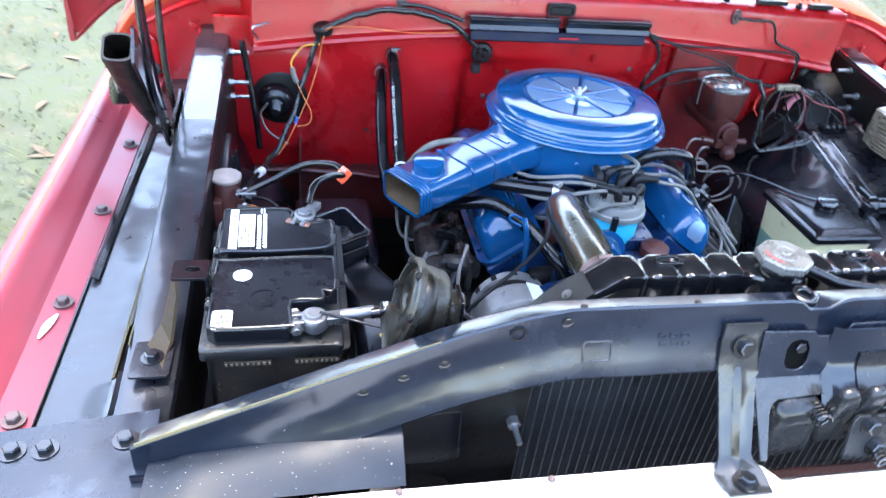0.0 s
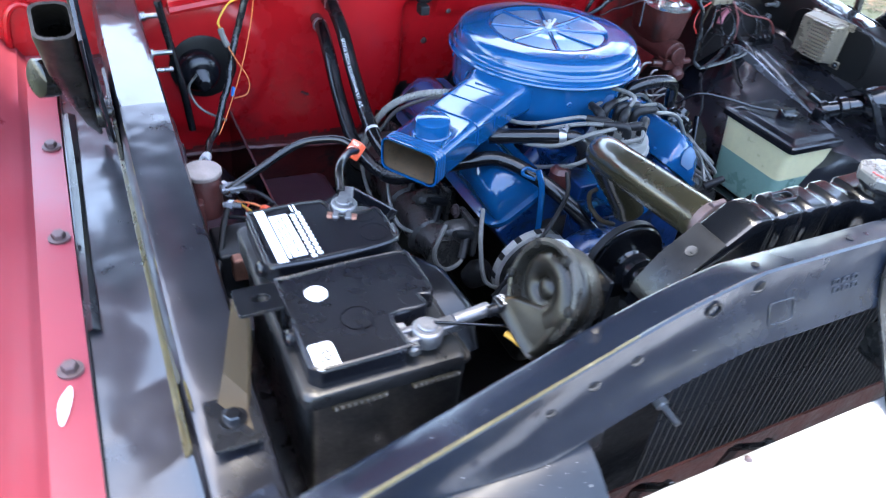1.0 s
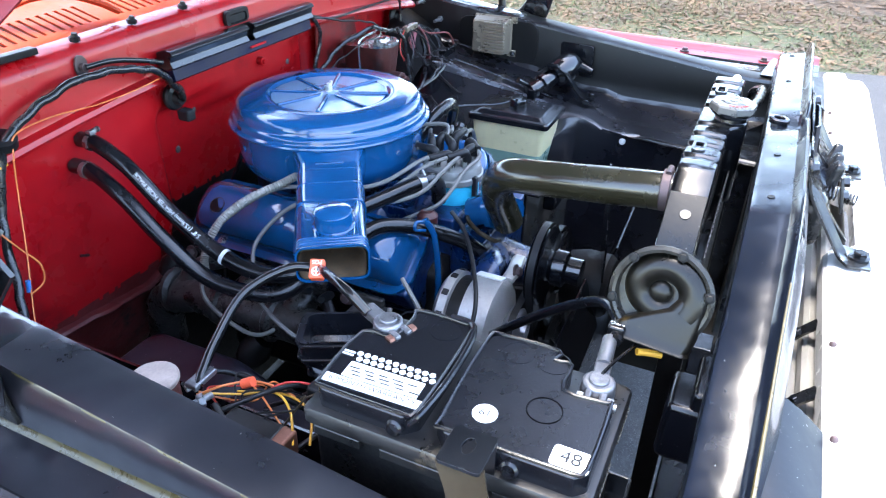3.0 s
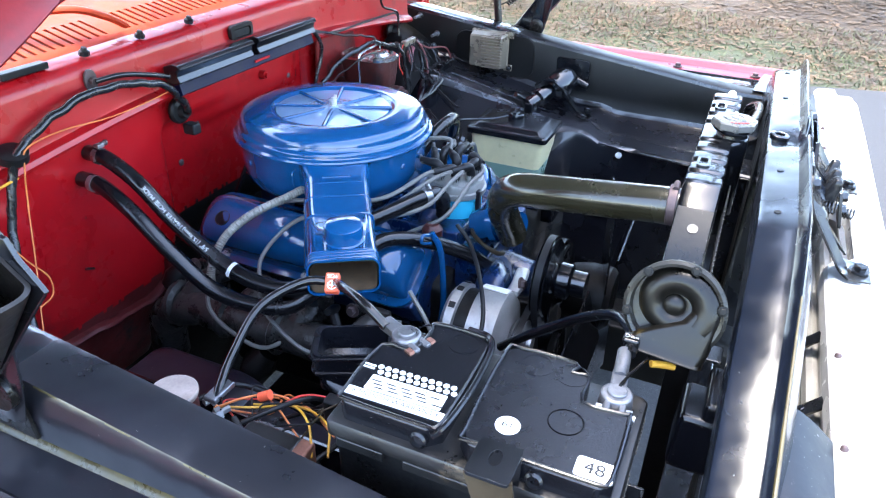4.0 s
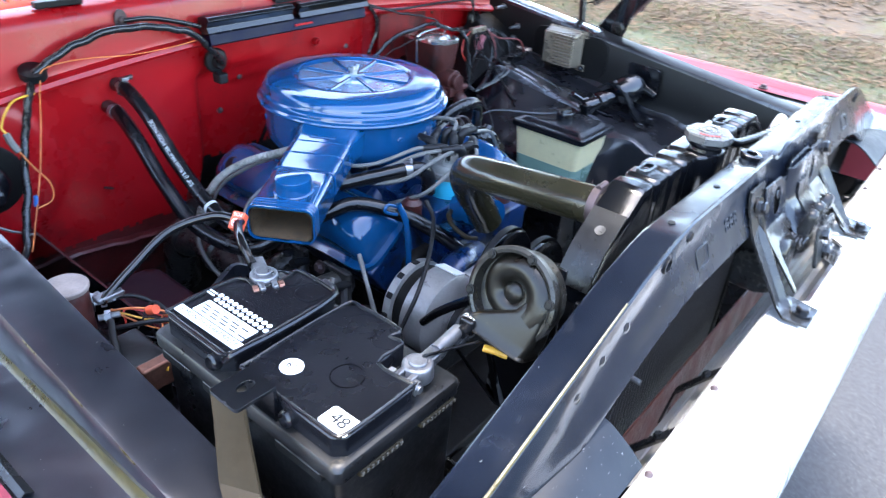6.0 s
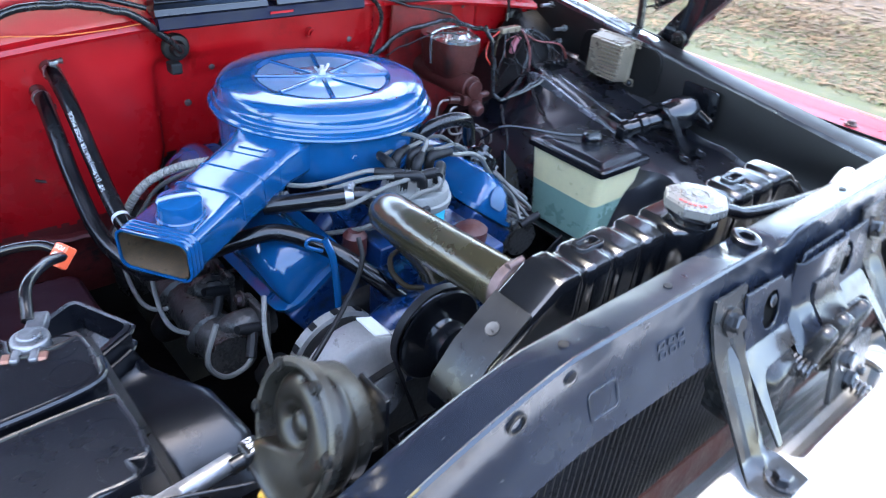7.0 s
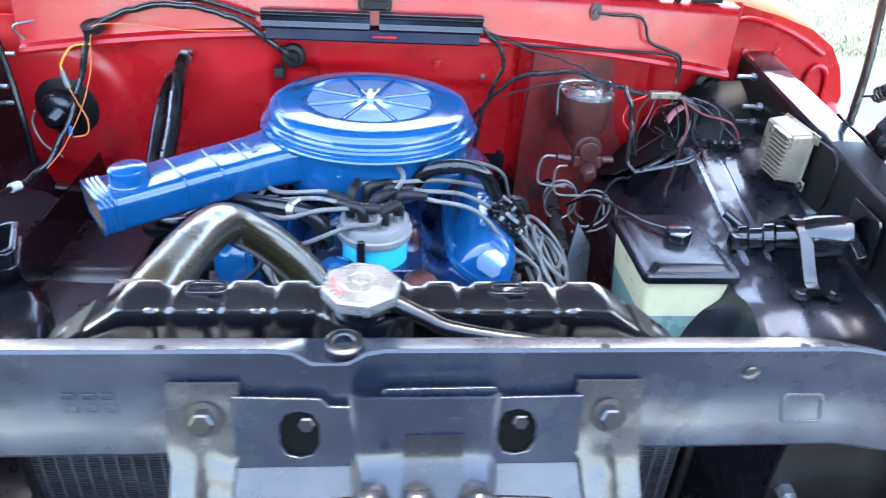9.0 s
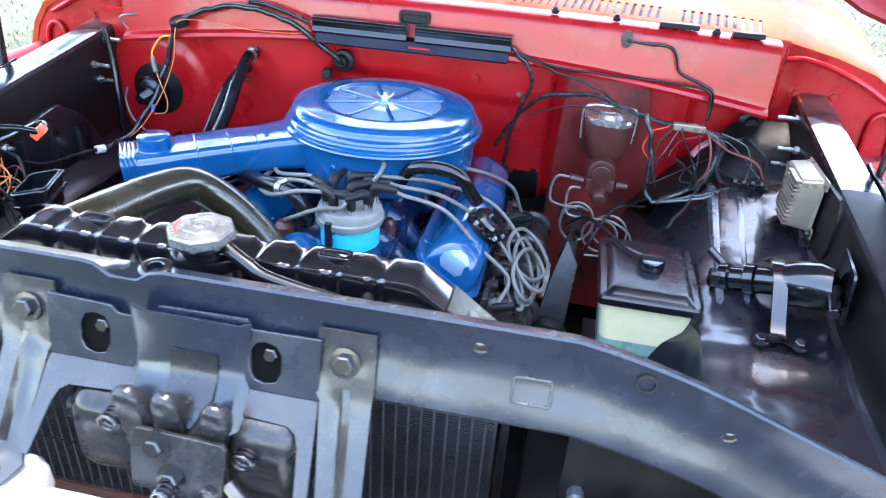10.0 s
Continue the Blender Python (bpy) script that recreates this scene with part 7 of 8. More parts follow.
    add_box(bm, (0.5 * (x0 + x1), BY0 + 0.004, 1.081), (x1 - x0, 0.008, 0.008))
    part("grip_ridge", bm, TAN, bat, "worn pale ridge", bevel=0.002)
# two raised decks with a gully between, notched for the posts
ZT = 1.127
for y0, y1, notch, name in ((0.498, 0.604, (-0.568, 0.566), "rear"), (0.345, 0.486, (-0.562, 0.392), "front")):
    x0, x1 = BX0 + 0.009, BX1 - 0.016
    if name == "rear":
        out = [(x0, y0 + 0.012), (x0 + 0.012, y0), (x1 - 0.012, y0 + 0.002), (x1, y0 + 0.014), (x1, notch[1] - 0.0), (notch[0] + 0.045, notch[1]), (notch[0] + 0.006, notch[1] + 0.004), (notch[0], y1), (x0 + 0.01, y1), (x0, y1 - 0.01)]
    else:
        out = [(x0, y0 + 0.010), (x0 + 0.010, y0), (notch[0] - 0.004, y0), (notch[0], y0 + 0.006), (notch[0], notch[1]), (x1 - 0.016, notch[1] + 0.002), (x1 - 0.016, notch[1] + 0.02), (x1, notch[1] + 0.02), (x1, y1 - 0.014), (x1 - 0.014, y1), (x0 + 0.014, y1 - 0.004), (x0, y1 - 0.016)]
    bm = B()
    add_plate(bm, out, [], Matrix.Translation((0, 0, 0.5 * (1.100 + ZT))), ZT - 1.100)
    deck = part("deck", bm, BLACK_SATIN, bat, "smooth black deck", bevel=0.0025)
    bm = B()
    inset = [(-0.578 + (a + 0.578) * 0.955, 0.5 * (y0 + y1) + (b - 0.5 * (y0 + y1)) * 0.955) for a, b in out]
    add_tube(bm, [(a, b, ZT + 0.0004) for a, b in inset + inset[:1]], 0.0020, 8, res=3)
    part("bead", bm, BLACK_SATIN, deck)
    for k in range(3):
        bm = B()
        add_lathe(bm, [(0.0165, -0.001), (0.0165, 0.0006), (0.0157, 0.0006), (0.0157, -0.001)], Matrix.Translation((-0.530, y0 + 0.028 + 0.038 * k if name == "rear" else 0.375 + 0.036 * k, ZT)) if not (name == "rear" and k == 2) and not (name == "front" and k == 0) else Matrix.Translation((-0.595, 0.40, ZT)), 26, closed=False)
        part("cell_ring", bm, BLACK_SATIN, deck)
# carrying strap lying in the gully
bm = B()
add_tube(bm, [(BX0 + 0.012, 0.505, 1.118), (BX0 + 0.02, 0.495, 1.130), (-0.60, 0.491, 1.132), (-0.54, 0.494, 1.132), (-0.512, 0.505, 1.130), (-0.506, 0.53, 1.128)], 0.0032, 8)
part("strap", bm, BLACK_SATIN, bat, "thin black carrying strap")
for y in (0.516, 0.408):
    bm = B()
    add_lathe(bm, [(0.0085, -0.006), (0.0085, 0.006), (0.006, 0.008), (0.006, 0.005), (0, 0.005)], toward((BX0 + 0.010, y, 1.114), (-1, 0, 0.2)), 16)
    part("strap_pin", bm, BLACK_SATIN, bat)
# label on the rear deck: white field, bar, dotted rows; "48" and a round sticker on the front deck
ml = Matrix.Translation((-0.618, 0.551, ZT + 0.0006)) @ pose(0, 0, 0, 0, 0, -88.5)


def sticker(outline, m, mat, name, label=""):
    b = B()
    add_plate(b, outline, [], m, 0.0008)
    return part(name, b, mat, bat, label)


lab = sticker(rounded(-0.050, -0.0275, 0.050, -0.0165, 0.001, 2), ml, LABEL, "warranty_strip", "white strip with black words")
sticker(rounded(-0.036, -0.0150, 0.042, 0.006, 0.001, 2), ml, LABEL, "warning_label", "white label with fine print")
mt = ml @ Matrix.Translation((0, 0, 0.0008))
lettering("6 MONTH WARRANTY", 0.0086, mt @ Matrix.Translation((0, -0.0220, 0)), INK, bat)
lettering("DANGER POISON", 0.0052, mt @ Matrix.Translation((0.002, 0.0030, 0)), INK, bat)
for r in range(3):
    for c in range(5 - r % 2):
        bm = B()
        add_box(bm, (-0.028 + 0.015 * c + 0.003 * r, -0.0020 - 0.0045 * r, 0.0002), (0.011 - 0.001 * ((c + r) % 3), 0.0012, 0.0004), mt)
        part("fine_print", bm, INK, bat)
for r in range(2):
    for c in range(11):
        bm = B()
        add_lathe(bm, [(0.0033, -0.0004), (0.0033, 0.0004), (0, 0.0004)], ml @ Matrix.Translation((-0.034 + 0.0077 * c + 0.003 * r, 0.0115 + 0.0075 * (1 - r), 0)), 6)
        part("dot", bm, LABEL, bat)
for k in range(2):
    sticker(rounded(-0.052, 0.013 + 0.004 * k, -0.039, 0.015 + 0.004 * k, 0.0005, 2), ml, LABEL, "bar_mark")
m48 = Matrix.Translation((-0.640, 0.363, ZT + 0.0006)) @ pose(0, 0, 0, 0, 0, -90)
sticker(rounded(-0.0165, -0.0115, 0.0165, 0.0115, 0.004), m48, LABEL, "size_sticker", "white sticker with the number 48")
lettering("48", 0.0185, m48 @ Matrix.Translation((0, 0, 0.0008)), INK, bat)
m19 = Matrix.Translation((-0.622, 0.446, ZT + 0.0006)) @ pose(0, 0, 0, 0, 0, 80)
sticker(oval(0, 0, 0.0115, 0.0115, 24), m19, LABEL, "round_sticker", "round white sticker")
lettering("61", 0.0115, m48 @ Matrix.Translation((-0.083, 0.018, 0.0008)), INK, bat)


def terminal(c, turn, post_mat):
    t = thing("battery_terminal", "cast lead clamp on a battery post", "battery clamp", c, "battery clamps")
    m = Matrix.Translation(c) @ pose(0, 0, 0, 0, 0, turn)
    b = B()
    add_lathe(b, [(0.0105, -0.016), (0.0095, 0.010), (0.0085, 0.011), (0, 0.011)], m, 20)
    part("post", b, post_mat, t)
    b = B()
    add_lathe(b, [(0.010, -0.010), (0.016, -0.010), (0.0165, -0.006), (0.0155, 0.006), (0.014, 0.008), (0.010, 0.008)], m, 22)
    add_box(b, (0.020, 0.007, -0.001), (0.016, 0.007, 0.014), m)
    add_box(b, (0.020, -0.007, -0.001), (0.016, 0.007, 0.014), m)
    add_box(b, (-0.024, 0, 0.000), (0.030, 0.016, 0.011), m)
    part("clamp", b, LEAD, t, bevel=0.002)
    b = B()
    add_cyl(b, m @ Vector((0.022, -0.020, -0.001)), m @ Vector((0.022, 0.020, -0.001)), 0.0042, n=10)
    add_cyl(b, m @ Vector((0.022, 0.011, -0.001)), m @ Vector((0.022, 0.017, -0.001)), 0.0075, n=6)
    add_cyl(b, m @ Vector((0.022, -0.017, -0.001)), m @ Vector((0.022, -0.011, -0.001)), 0.0075, n=6)
    part("clamp_bolt", b, COPPER if turn < 0 else STEEL, t)
    return t, m


tp, mpos = terminal(Vector((-0.545, 0.585, 1.124)), -115, LEAD)
tn, mneg = terminal(Vector((-0.536, 0.366, 1.120)), 185, LEAD)
bm = B()
add_tube(bm, [mneg @ Vector((-0.03, 0, 0.002)), mneg @ Vector((-0.07, 0.0, 0.004))], 0.0075, 12)
part("cable_barrel", bm, LEAD, tn)
bm = B()
add_box(bm, (-0.452, 0.369, 1.126), (0.015, 0.018, 0.018), pose(0, 0, 0, 0, 0, 0))
part("marker_sleeve", bm, RUBBER, tn, "black marker sleeve with white letters", bevel=0.003)
lettering("NEG", 0.0075, Matrix.Translation((-0.452, 0.369, 1.1356)) @ pose(0, 0, 0, 0, 0, 90), LABEL, tn)
hose("ground_cable", [(-0.470, 0.367, 1.125), (-0.43, 0.372, 1.125), (-0.385, 0.40, 1.110), (-0.345, 0.45, 1.06), (-0.32, 0.51, 1.0), (-0.29, 0.56, 0.94)], 0.0065, "black battery earth cable to the engine", RUBBER, "cable")
PC = [(-0.540, 0.612, 1.128), (-0.530, 0.645, 1.142), (-0.505, 0.685, 1.135), (-0.484, 0.713, 1.122), (-0.500, 0.745, 1.122), (-0.545, 0.775, 1.105), (-0.60, 0.775, 1.075), (-0.635, 0.765, 1.062), (-0.652, 0.757, 1.058)]
pc = thing("positive_cable", "black battery cable with an orange-red positive tag", "cable", PC[0])
bm = B()
add_tube(bm, PC, 0.0054, 12, res=10)
part("cable", bm, RUBBER, pc)
tn_axis = Vector((-0.60, -0.30, 0.74)).normalized()
tx_axis = Vector((0.387, -0.92, 0.0))
tx_axis = (tx_axis - tn_axis * tx_axis.dot(tn_axis)).normalized()
mtag = Matrix.Translation((-0.484, 0.713, 1.1225)) @ Matrix((tx_axis, tn_axis.cross(tx_axis), tn_axis)).transposed().to_4x4()
bm = B()
add_box(bm, (0, -0.002, 0), (0.017, 0.024, 0.014), mtag)
part("tag", bm, TAG_RED, pc, "orange-red tag with a plus sign", bevel=0.002)
bm = B()
add_plate(bm, oval(0, -0.0055, 0.0055, 0.0055, 18), [oval(0, -0.0055, 0.0044, 0.0044, 18)], mtag @ Matrix.Translation((0, 0, 0.0074)), 0.0006)
part("tag_ring", bm, LABEL, pc)
bm = B()
for a, b2 in ((0.0070, 0.0014), (0.0014, 0.0070)):
    add_box(bm, (0, -0.0055, 0.0074), (a, b2, 0.0006), mtag)
part("plus_sign", bm, LABEL, pc)
lettering("POS", 0.0066, mtag @ Matrix.Translation((0, 0.0055, 0.0074)) @ pose(0, 0, 0, 0, 0, 180), LABEL, pc)
bm = B()
add_box(bm, (-0.640, 0.762, 1.060), (0.034, 0.016, 0.007), None)
part("cable_lug", bm, LEAD, pc, "bright cable lug", bevel=0.002)

# battery tray and hold-down bracket
tray = thing("battery_tray", "black steel battery tray bolted to the apron", "battery tray", (-0.58, 0.47, 0.90))
bm = B()
add_box(bm, (-0.583, 0.475, 0.918), (0.215, 0.305, 0.010))
part("floor", bm, BLACK, tray, bevel=0.002)
for c, s in (((-0.583, 0.323, 0.935), (0.215, 0.004, 0.035)), ((-0.476, 0.475, 0.935), (0.004, 0.305, 0.035))):
    bm = B()
    add_box(bm, c, s)
    part("edge", bm, BLACK, tray, bevel=0.001)
hold = thing("battery_hold_down", "black and tan strap bracket clamping the battery", "bracket", (-0.70, 0.43, 1.07))
bm = B()
add_strip(bm, [[(x + k * w, y - w, z), (x, y, z), (x - k * w, y + w, z)] for x, y, z, w, k in ((-0.722, 0.372, 1.0665, 0.022, 0.55), (-0.718, 0.396, 1.0675, 0.019, 0.45), (-0.714, 0.408, 1.072, 0.0175, 0.45), (-0.702, 0.430, 1.122, 0.0165, 0.30), (-0.698, 0.438, 1.142, 0.020, 0.10))], 0.0035)
part("upright", bm, TAN, hold, "tan upright")
bm = B()
add_plate(bm, rounded(-0.702, 0.419, -0.660, 0.457, 0.004), [oval(-0.678, 0.438, 0.009, 0.0055)], Matrix.Translation((0, 0, 1.1435)), 0.0035)
part("top_plate", bm, BLACK, hold, "black top plate with an oval hole", bevel=0.0008)
bm = B()
add_strip(bm, [[(-0.660, 0.420, z), (-0.660, 0.456, z)] for z in (1.145, 1.125, 1.104)], 0.0035)
part("lip", bm, BLACK, hold)
bm = B()
add_plate(bm, rounded(-0.747, 0.340, -0.702, 0.400, 0.004), [], Matrix.Translation((0, 0, 1.0648)) @ pose(0, 0, 0, 0, 0, 0), 0.0035)
part("foot", bm, BLACK, hold, bevel=0.0008)
bolt(HEX_BLACK, hold, (-0.724, 0.371, 1.0668), (0, 0, 1))

# fresh-air duct beside the battery
duct_thing = thing("air_duct", "black plastic fresh-air duct with an open oval mouth", "air duct", (-0.44, 0.62, 0.93))
MOUTH = pose(0, 0, 0, 8, -4, -68)
DL = [((-0.487, 0.686, 1.047), 0.048, 0.026), ((-0.487, 0.686, 1.015), 0.047, 0.026), ((-0.478, 0.672, 0.975), 0.044, 0.028), ((-0.455, 0.640, 0.955), 0.042, 0.030), ((-0.440, 0.590, 0.960), 0.046, 0.034), ((-0.430, 0.540, 0.950), 0.048, 0.034), ((-0.425, 0.51, 0.91), 0.044, 0.030)]
bm = B()
fr = frames_along([Vector(p) for p, a, b in DL])
sec = []
for (q, t, s, u), (p, a, b) in zip(fr, DL):
    if p[2] > 1.0:
        sec.append([q + MOUTH @ Vector((x, y, 0.0)) for x, y in rounded(-a, -b, a, b, 0.010)])
    else:
        e = Vector((1, 0, 0))
        n2 = e.cross(t).normalized()
        sec.append([q + x * e - y * n2 for x, y in rounded(-a, -b, a, b, 0.018)])
inner = [[Vector((p.x * 0.88 + c.x * 0.12, p.y * 0.88 + c.y * 0.12, p.z)) for p in sec[0]] for c in [sum(sec[0], Vector()) / 24]]
deep = [[Vector((p.x, p.y, p.z - 0.055)) for p in inner[0]]]
add_loft(bm, deep + inner + sec)
part("duct", bm, BLACK_SATIN, duct_thing, smooth=60)
bm = B()
for dz, g in ((-0.004, 0.0016), (-0.026, 0.001)):
    rim = [Vector((-0.487, 0.686, 1.047 + dz)) + MOUTH @ Vector((x, y, 0)) for x, y in rounded(-0.048 - g, -0.026 - g, 0.048 + g, 0.026 + g, 0.011)]
    add_tube(bm, rim + rim[:1], 0.0024, 6, res=2)
part("collar", bm, BLACK_SATIN, duct_thing)
# flat raised pressing in the floor beside the engine
bm = B()
add_loft(bm, [[(x, y - f * (y < 1.0), z) for x, y in rounded(-0.574 + k, 0.920 + k, -0.403 - k, 1.112 - k, 0.024)] for z, k, f in ((0.812, -0.006, 0.030), (0.832, 0.0, 0.012), (0.839, 0.003, 0.004), (0.8425, 0.008, 0.0), (0.8430, 0.014, 0.0))])
part("raised_pressing", bm, FLOOR_BLACK, truck, "raised rounded pressing in the black apron", smooth=25)
# starter relay on the apron wall and its wiring
DUSTY_CAP = material("dusty_pale_cap", (0.28, 0.22, 0.19), 0.7, vary=0.3, scale=40, bump=0.3)
rel = thing("starter_relay", "rusty brown starter relay with a pale cap", "relay", (-0.674, 0.79, 1.0))
bm = B()
add_lathe(bm, [(0.0235, 1.008), (0.0235, 1.070), (0.022, 1.072)], Matrix.Translation((-0.674, 0.792, 0)), 30)
part("can", bm, RUST, rel)
bm = B()
add_lathe(bm, [(0.0250, 1.070), (0.0258, 1.072), (0.0258, 1.0755), (0.0245, 1.0770), (0, 1.0775)], Matrix.Translation((-0.674, 0.792, 0)), 30)
part("cap", bm, DUSTY_CAP, rel, "dusty pale cap")
bm = B()
add_box(bm, (-0.690, 0.79, 1.02), (0.02, 0.07, 0.05))
part("mount", bm, RUST, rel, bevel=0.003)
for dy, dz in ((-0.026, 1.052), (-0.03, 1.03), (0.02, 1.035)):
    bm = B()
    add_cyl(bm, (-0.655, 0.79 + dy * 0.7, dz), (-0.632, 0.79 + dy, dz), 0.004, n=8)
    add_cyl(bm, (-0.648, 0.79 + dy * 0.8, dz), (-0.642, 0.79 + dy * 0.9, dz), 0.008, n=6)
    part("stud", bm, STEEL, rel)
bm = B()
add_box(bm, (-0.655, 0.70, 0.985), (0.055, 0.07, 0.075))
tagged(part("regulator", bm, DUST, bevel=0.005), "pale dirty voltage regulator beside the battery", "regulator")
bm = B()
add_box(bm, (-0.648, 0.660, 1.005), (0.040, 0.018, 0.035))
tagged(part("regulator_plug", bm, COPPER, bevel=0.004), "brown plug on the regulator", "plug")
for k, (mat, col, pts) in enumerate((
        (WIRE_YELLOW, "yellow", [(-0.640, 0.650, 1.01), (-0.620, 0.665, 1.035), (-0.600, 0.700, 1.030), (-0.610, 0.74, 1.02), (-0.635, 0.77, 1.03)]),
        (WIRE_YELLOW, "yellow", [(-0.625, 0.640, 1.00), (-0.600, 0.655, 1.02), (-0.585, 0.70, 1.015), (-0.600, 0.755, 1.01)]),
        (WIRE_ORANGE, "orange", [(-0.640, 0.775, 1.03), (-0.615, 0.75, 1.035), (-0.585, 0.735, 1.02), (-0.57, 0.70, 1.00), (-0.58, 0.66, 0.98)]),
        (WIRE_RED, "dark red", [(-0.60, 0.72, 1.02), (-0.575, 0.70, 1.025), (-0.555, 0.67, 1.01), (-0.545, 0.64, 0.97)]),
        (RUBBER_MATT, "black", [(-0.655, 0.74, 1.03), (-0.61, 0.70, 1.04), (-0.57, 0.69, 1.02), (-0.54, 0.70, 0.98), (-0.55, 0.76, 0.94)]),
        (RUBBER_MATT, "black", [(-0.635, 0.80, 1.03), (-0.60, 0.78, 1.03), (-0.57, 0.75, 1.0), (-0.55, 0.70, 0.96), (-0.52, 0.66, 0.93)]),
        (RUBBER_MATT, "black", [(-0.64, 0.66, 0.99), (-0.60, 0.64, 1.0), (-0.575, 0.645, 0.99), (-0.56, 0.66, 0.95)]))):
    hose("relay_wire", pts, 0.0014 if k < 4 else 0.0030, "loose %s wire by the starter relay" % col, mat, "wire")
rw = random.Random(11)
for k in range(8):
    mat, col = ((RUBBER_MATT, "black"), (WIRE_ORANGE, "orange"), (RUBBER_MATT, "black"), (WIRE_RED, "dark red"), (RUBBER_MATT, "black"), (TAN, "brown"))[k % 6]
    a0 = Vector((-0.635 + 0.02 * rw.random(), 0.66 + 0.12 * rw.random(), 1.0 + 0.03 * rw.random()))
    b0 = Vector((-0.555 + 0.03 * rw.random(), 0.64 + 0.14 * rw.random(), 0.95 + 0.04 * rw.random()))
    mid = [a0.lerp(b0, v) + Vector((rw.uniform(-0.015, 0.015), rw.uniform(-0.03, 0.03), rw.uniform(0.005, 0.03))) for v in (0.25, 0.5, 0.75)]
    hose("relay_wire", [a0] + mid + [b0], 0.0012, "loose thin %s wire by the starter relay" % col, mat, "wire", n=7)
bm = B()
add_tube(bm, [(-0.607, 0.737, 1.034), (-0.604, 0.725, 1.040)], 0.0060, 10)
tagged(part("wire_splice", bm, TAG_RED), "orange-red wire splice by the starter relay", "wire splice")
bm = B()
add_box(bm, (-0.565, 0.665, 1.0), (0.018, 0.028, 0.05))
tagged(part("wire_plug", bm, RUBBER_MATT, bevel=0.004), "black multi-wire plug by the battery", "plug")

# ---- far side: coolant reservoir ----
res = thing("coolant_reservoir", "cream plastic coolant reservoir half full of green coolant, black lid", "reservoir", (0.508, 0.81, 0.83))
bm = B()
LEVEL = 0.890


def res_ring(z, k):
    return [(x, y, z) for x, y in rounded(0.438 + k, 0.722 + k, 0.578 - k, 0.905 - k, 0.014)]


add_loft(bm, [res_ring(z, k) for z, k in ((LEVEL, 0.0065), (0.945, 0.002), (0.962, 0.0), (0.967, 0.0))])
part("upper_body", bm, CREAM, res, "cream plastic body")
bm = B()
add_loft(bm, [res_ring(z, k) for z, k in ((0.80, 0.018), (0.805, 0.013), (0.86, 0.009), (LEVEL, 0.0065))])
part("lower_body", bm, GREEN, res, "green coolant seen through the plastic")
bm = B()
add_loft(bm, [[(x, y, z) for x, y in rounded(0.430 + k, 0.713 + k, 0.586 - k, 0.912 - k, 0.010)] for z, k in ((0.963, 0.0), (0.974, 0.0), (0.977, 0.003), (0.978, 0.012), (0.984, 0.020), (0.985, 0.024))])
rlid = part("lid", bm, BLACK_SATIN, res, "glossy black stepped lid", smooth=25)
bm = B()
add_lathe(bm, [(0.018, 0.984), (0.021, 0.986), (0.021, 0.999), (0.019, 1.002), (0, 1.003)], Matrix.Translation((0.512, 0.812, 0)), 26)
add_box(bm, (0.512, 0.812, 1.004), (0.036, 0.007, 0.006), None)
part("filler_cap", bm, BLACK_GLOSS, res)
bm = B()
add_tube(bm, [(0.500, 0.83, 0.995), (0.47, 0.86, 0.992), (0.43, 0.92, 0.992), (0.40, 0.96, 0.985), (0.37, 0.99, 0.95)], 0.0028, 6)
part("vent_tube", bm, RUBBER, res)
bm = B()
add_cyl(bm, (0.578, 0.735, 0.93), (0.600, 0.735, 0.93), 0.010, n=14)
add_cyl(bm, (0.594, 0.735, 0.93), (0.612, 0.735, 0.93), 0.013, n=14)
part("mount_boss", bm, TAN, res)
bm = B()
add_box(bm, (0.508, 0.815, 0.795), (0.16, 0.20, 0.006))
add_box(bm, (0.585, 0.815, 0.84), (0.004, 0.20, 0.09))
add_box(bm, (0.508, 0.70, 0.77), (0.08, 0.03, 0.05))
part("bracket", bm, BLACK, res, bevel=0.002)

# washer pump / actuator with strap bracket
act = thing("cruise_actuator", "glossy black cylinder actuator with a strap bracket and end plate", "actuator", (0.69, 0.78, 0.96))
A0, A1 = Vector((0.632, 0.818, 0.985)), Vector((0.766, 0.752, 1.030))
ma = toward(A0, A1 - A0)
la = (A1 - A0).length
bm = B()
add_lathe(bm, [(0.014, -0.012), (0.022, -0.010), (0.023, 0.004), (0.018, 0.008), (0.018, 0.026), (0.025, 0.030), (0.025, 0.044), (0.021, 0.048), (0.021, la * 0.50), (0.033, la * 0.56), (0.036, la * 0.66), (0.036, la * 0.88), (0.029, la)], ma, 28)
part("body", bm, BLACK_GLOSS, act)
bm = B()
add_strip(bm, [[(x - 0.0105, y, z), (x + 0.0105, y, z)] for x, y, z in ((0.692, 0.690, 0.963), (0.692, 0.705, 0.966), (0.692, 0.718, 0.978), (0.690, 0.752, 1.022), (0.690, 0.775, 1.037), (0.690, 0.800, 1.036), (0.690, 0.820, 1.020))], 0.004)
part("strap", bm, BLACK_GLOSS, act)
bm = B()
add_strip(bm, [[(0.660, y, 0.962), (0.692, y + 0.006, 0.964), (0.726, y, 0.962)] for y in (0.678, 0.694)], 0.004)
part("foot", bm, BLACK_GLOSS, act)
for x in (0.665, 0.720):
    bolt(HEX_BLACK, act, (x, 0.686, 0.963), (0, -0.2, 1))
bm = B()
add_plate(bm, rounded(-0.046, -0.042, 0.046, 0.042, 0.008), [], toward(A1 + Vector((0.010, -0.003, 0.006)), (1, -0.15, 0.1)) @ pose(0, 0, 0, 0, 0, 0), 0.004)
part("end_plate", bm, BLACK, act, bevel=0.001)
bm = B()
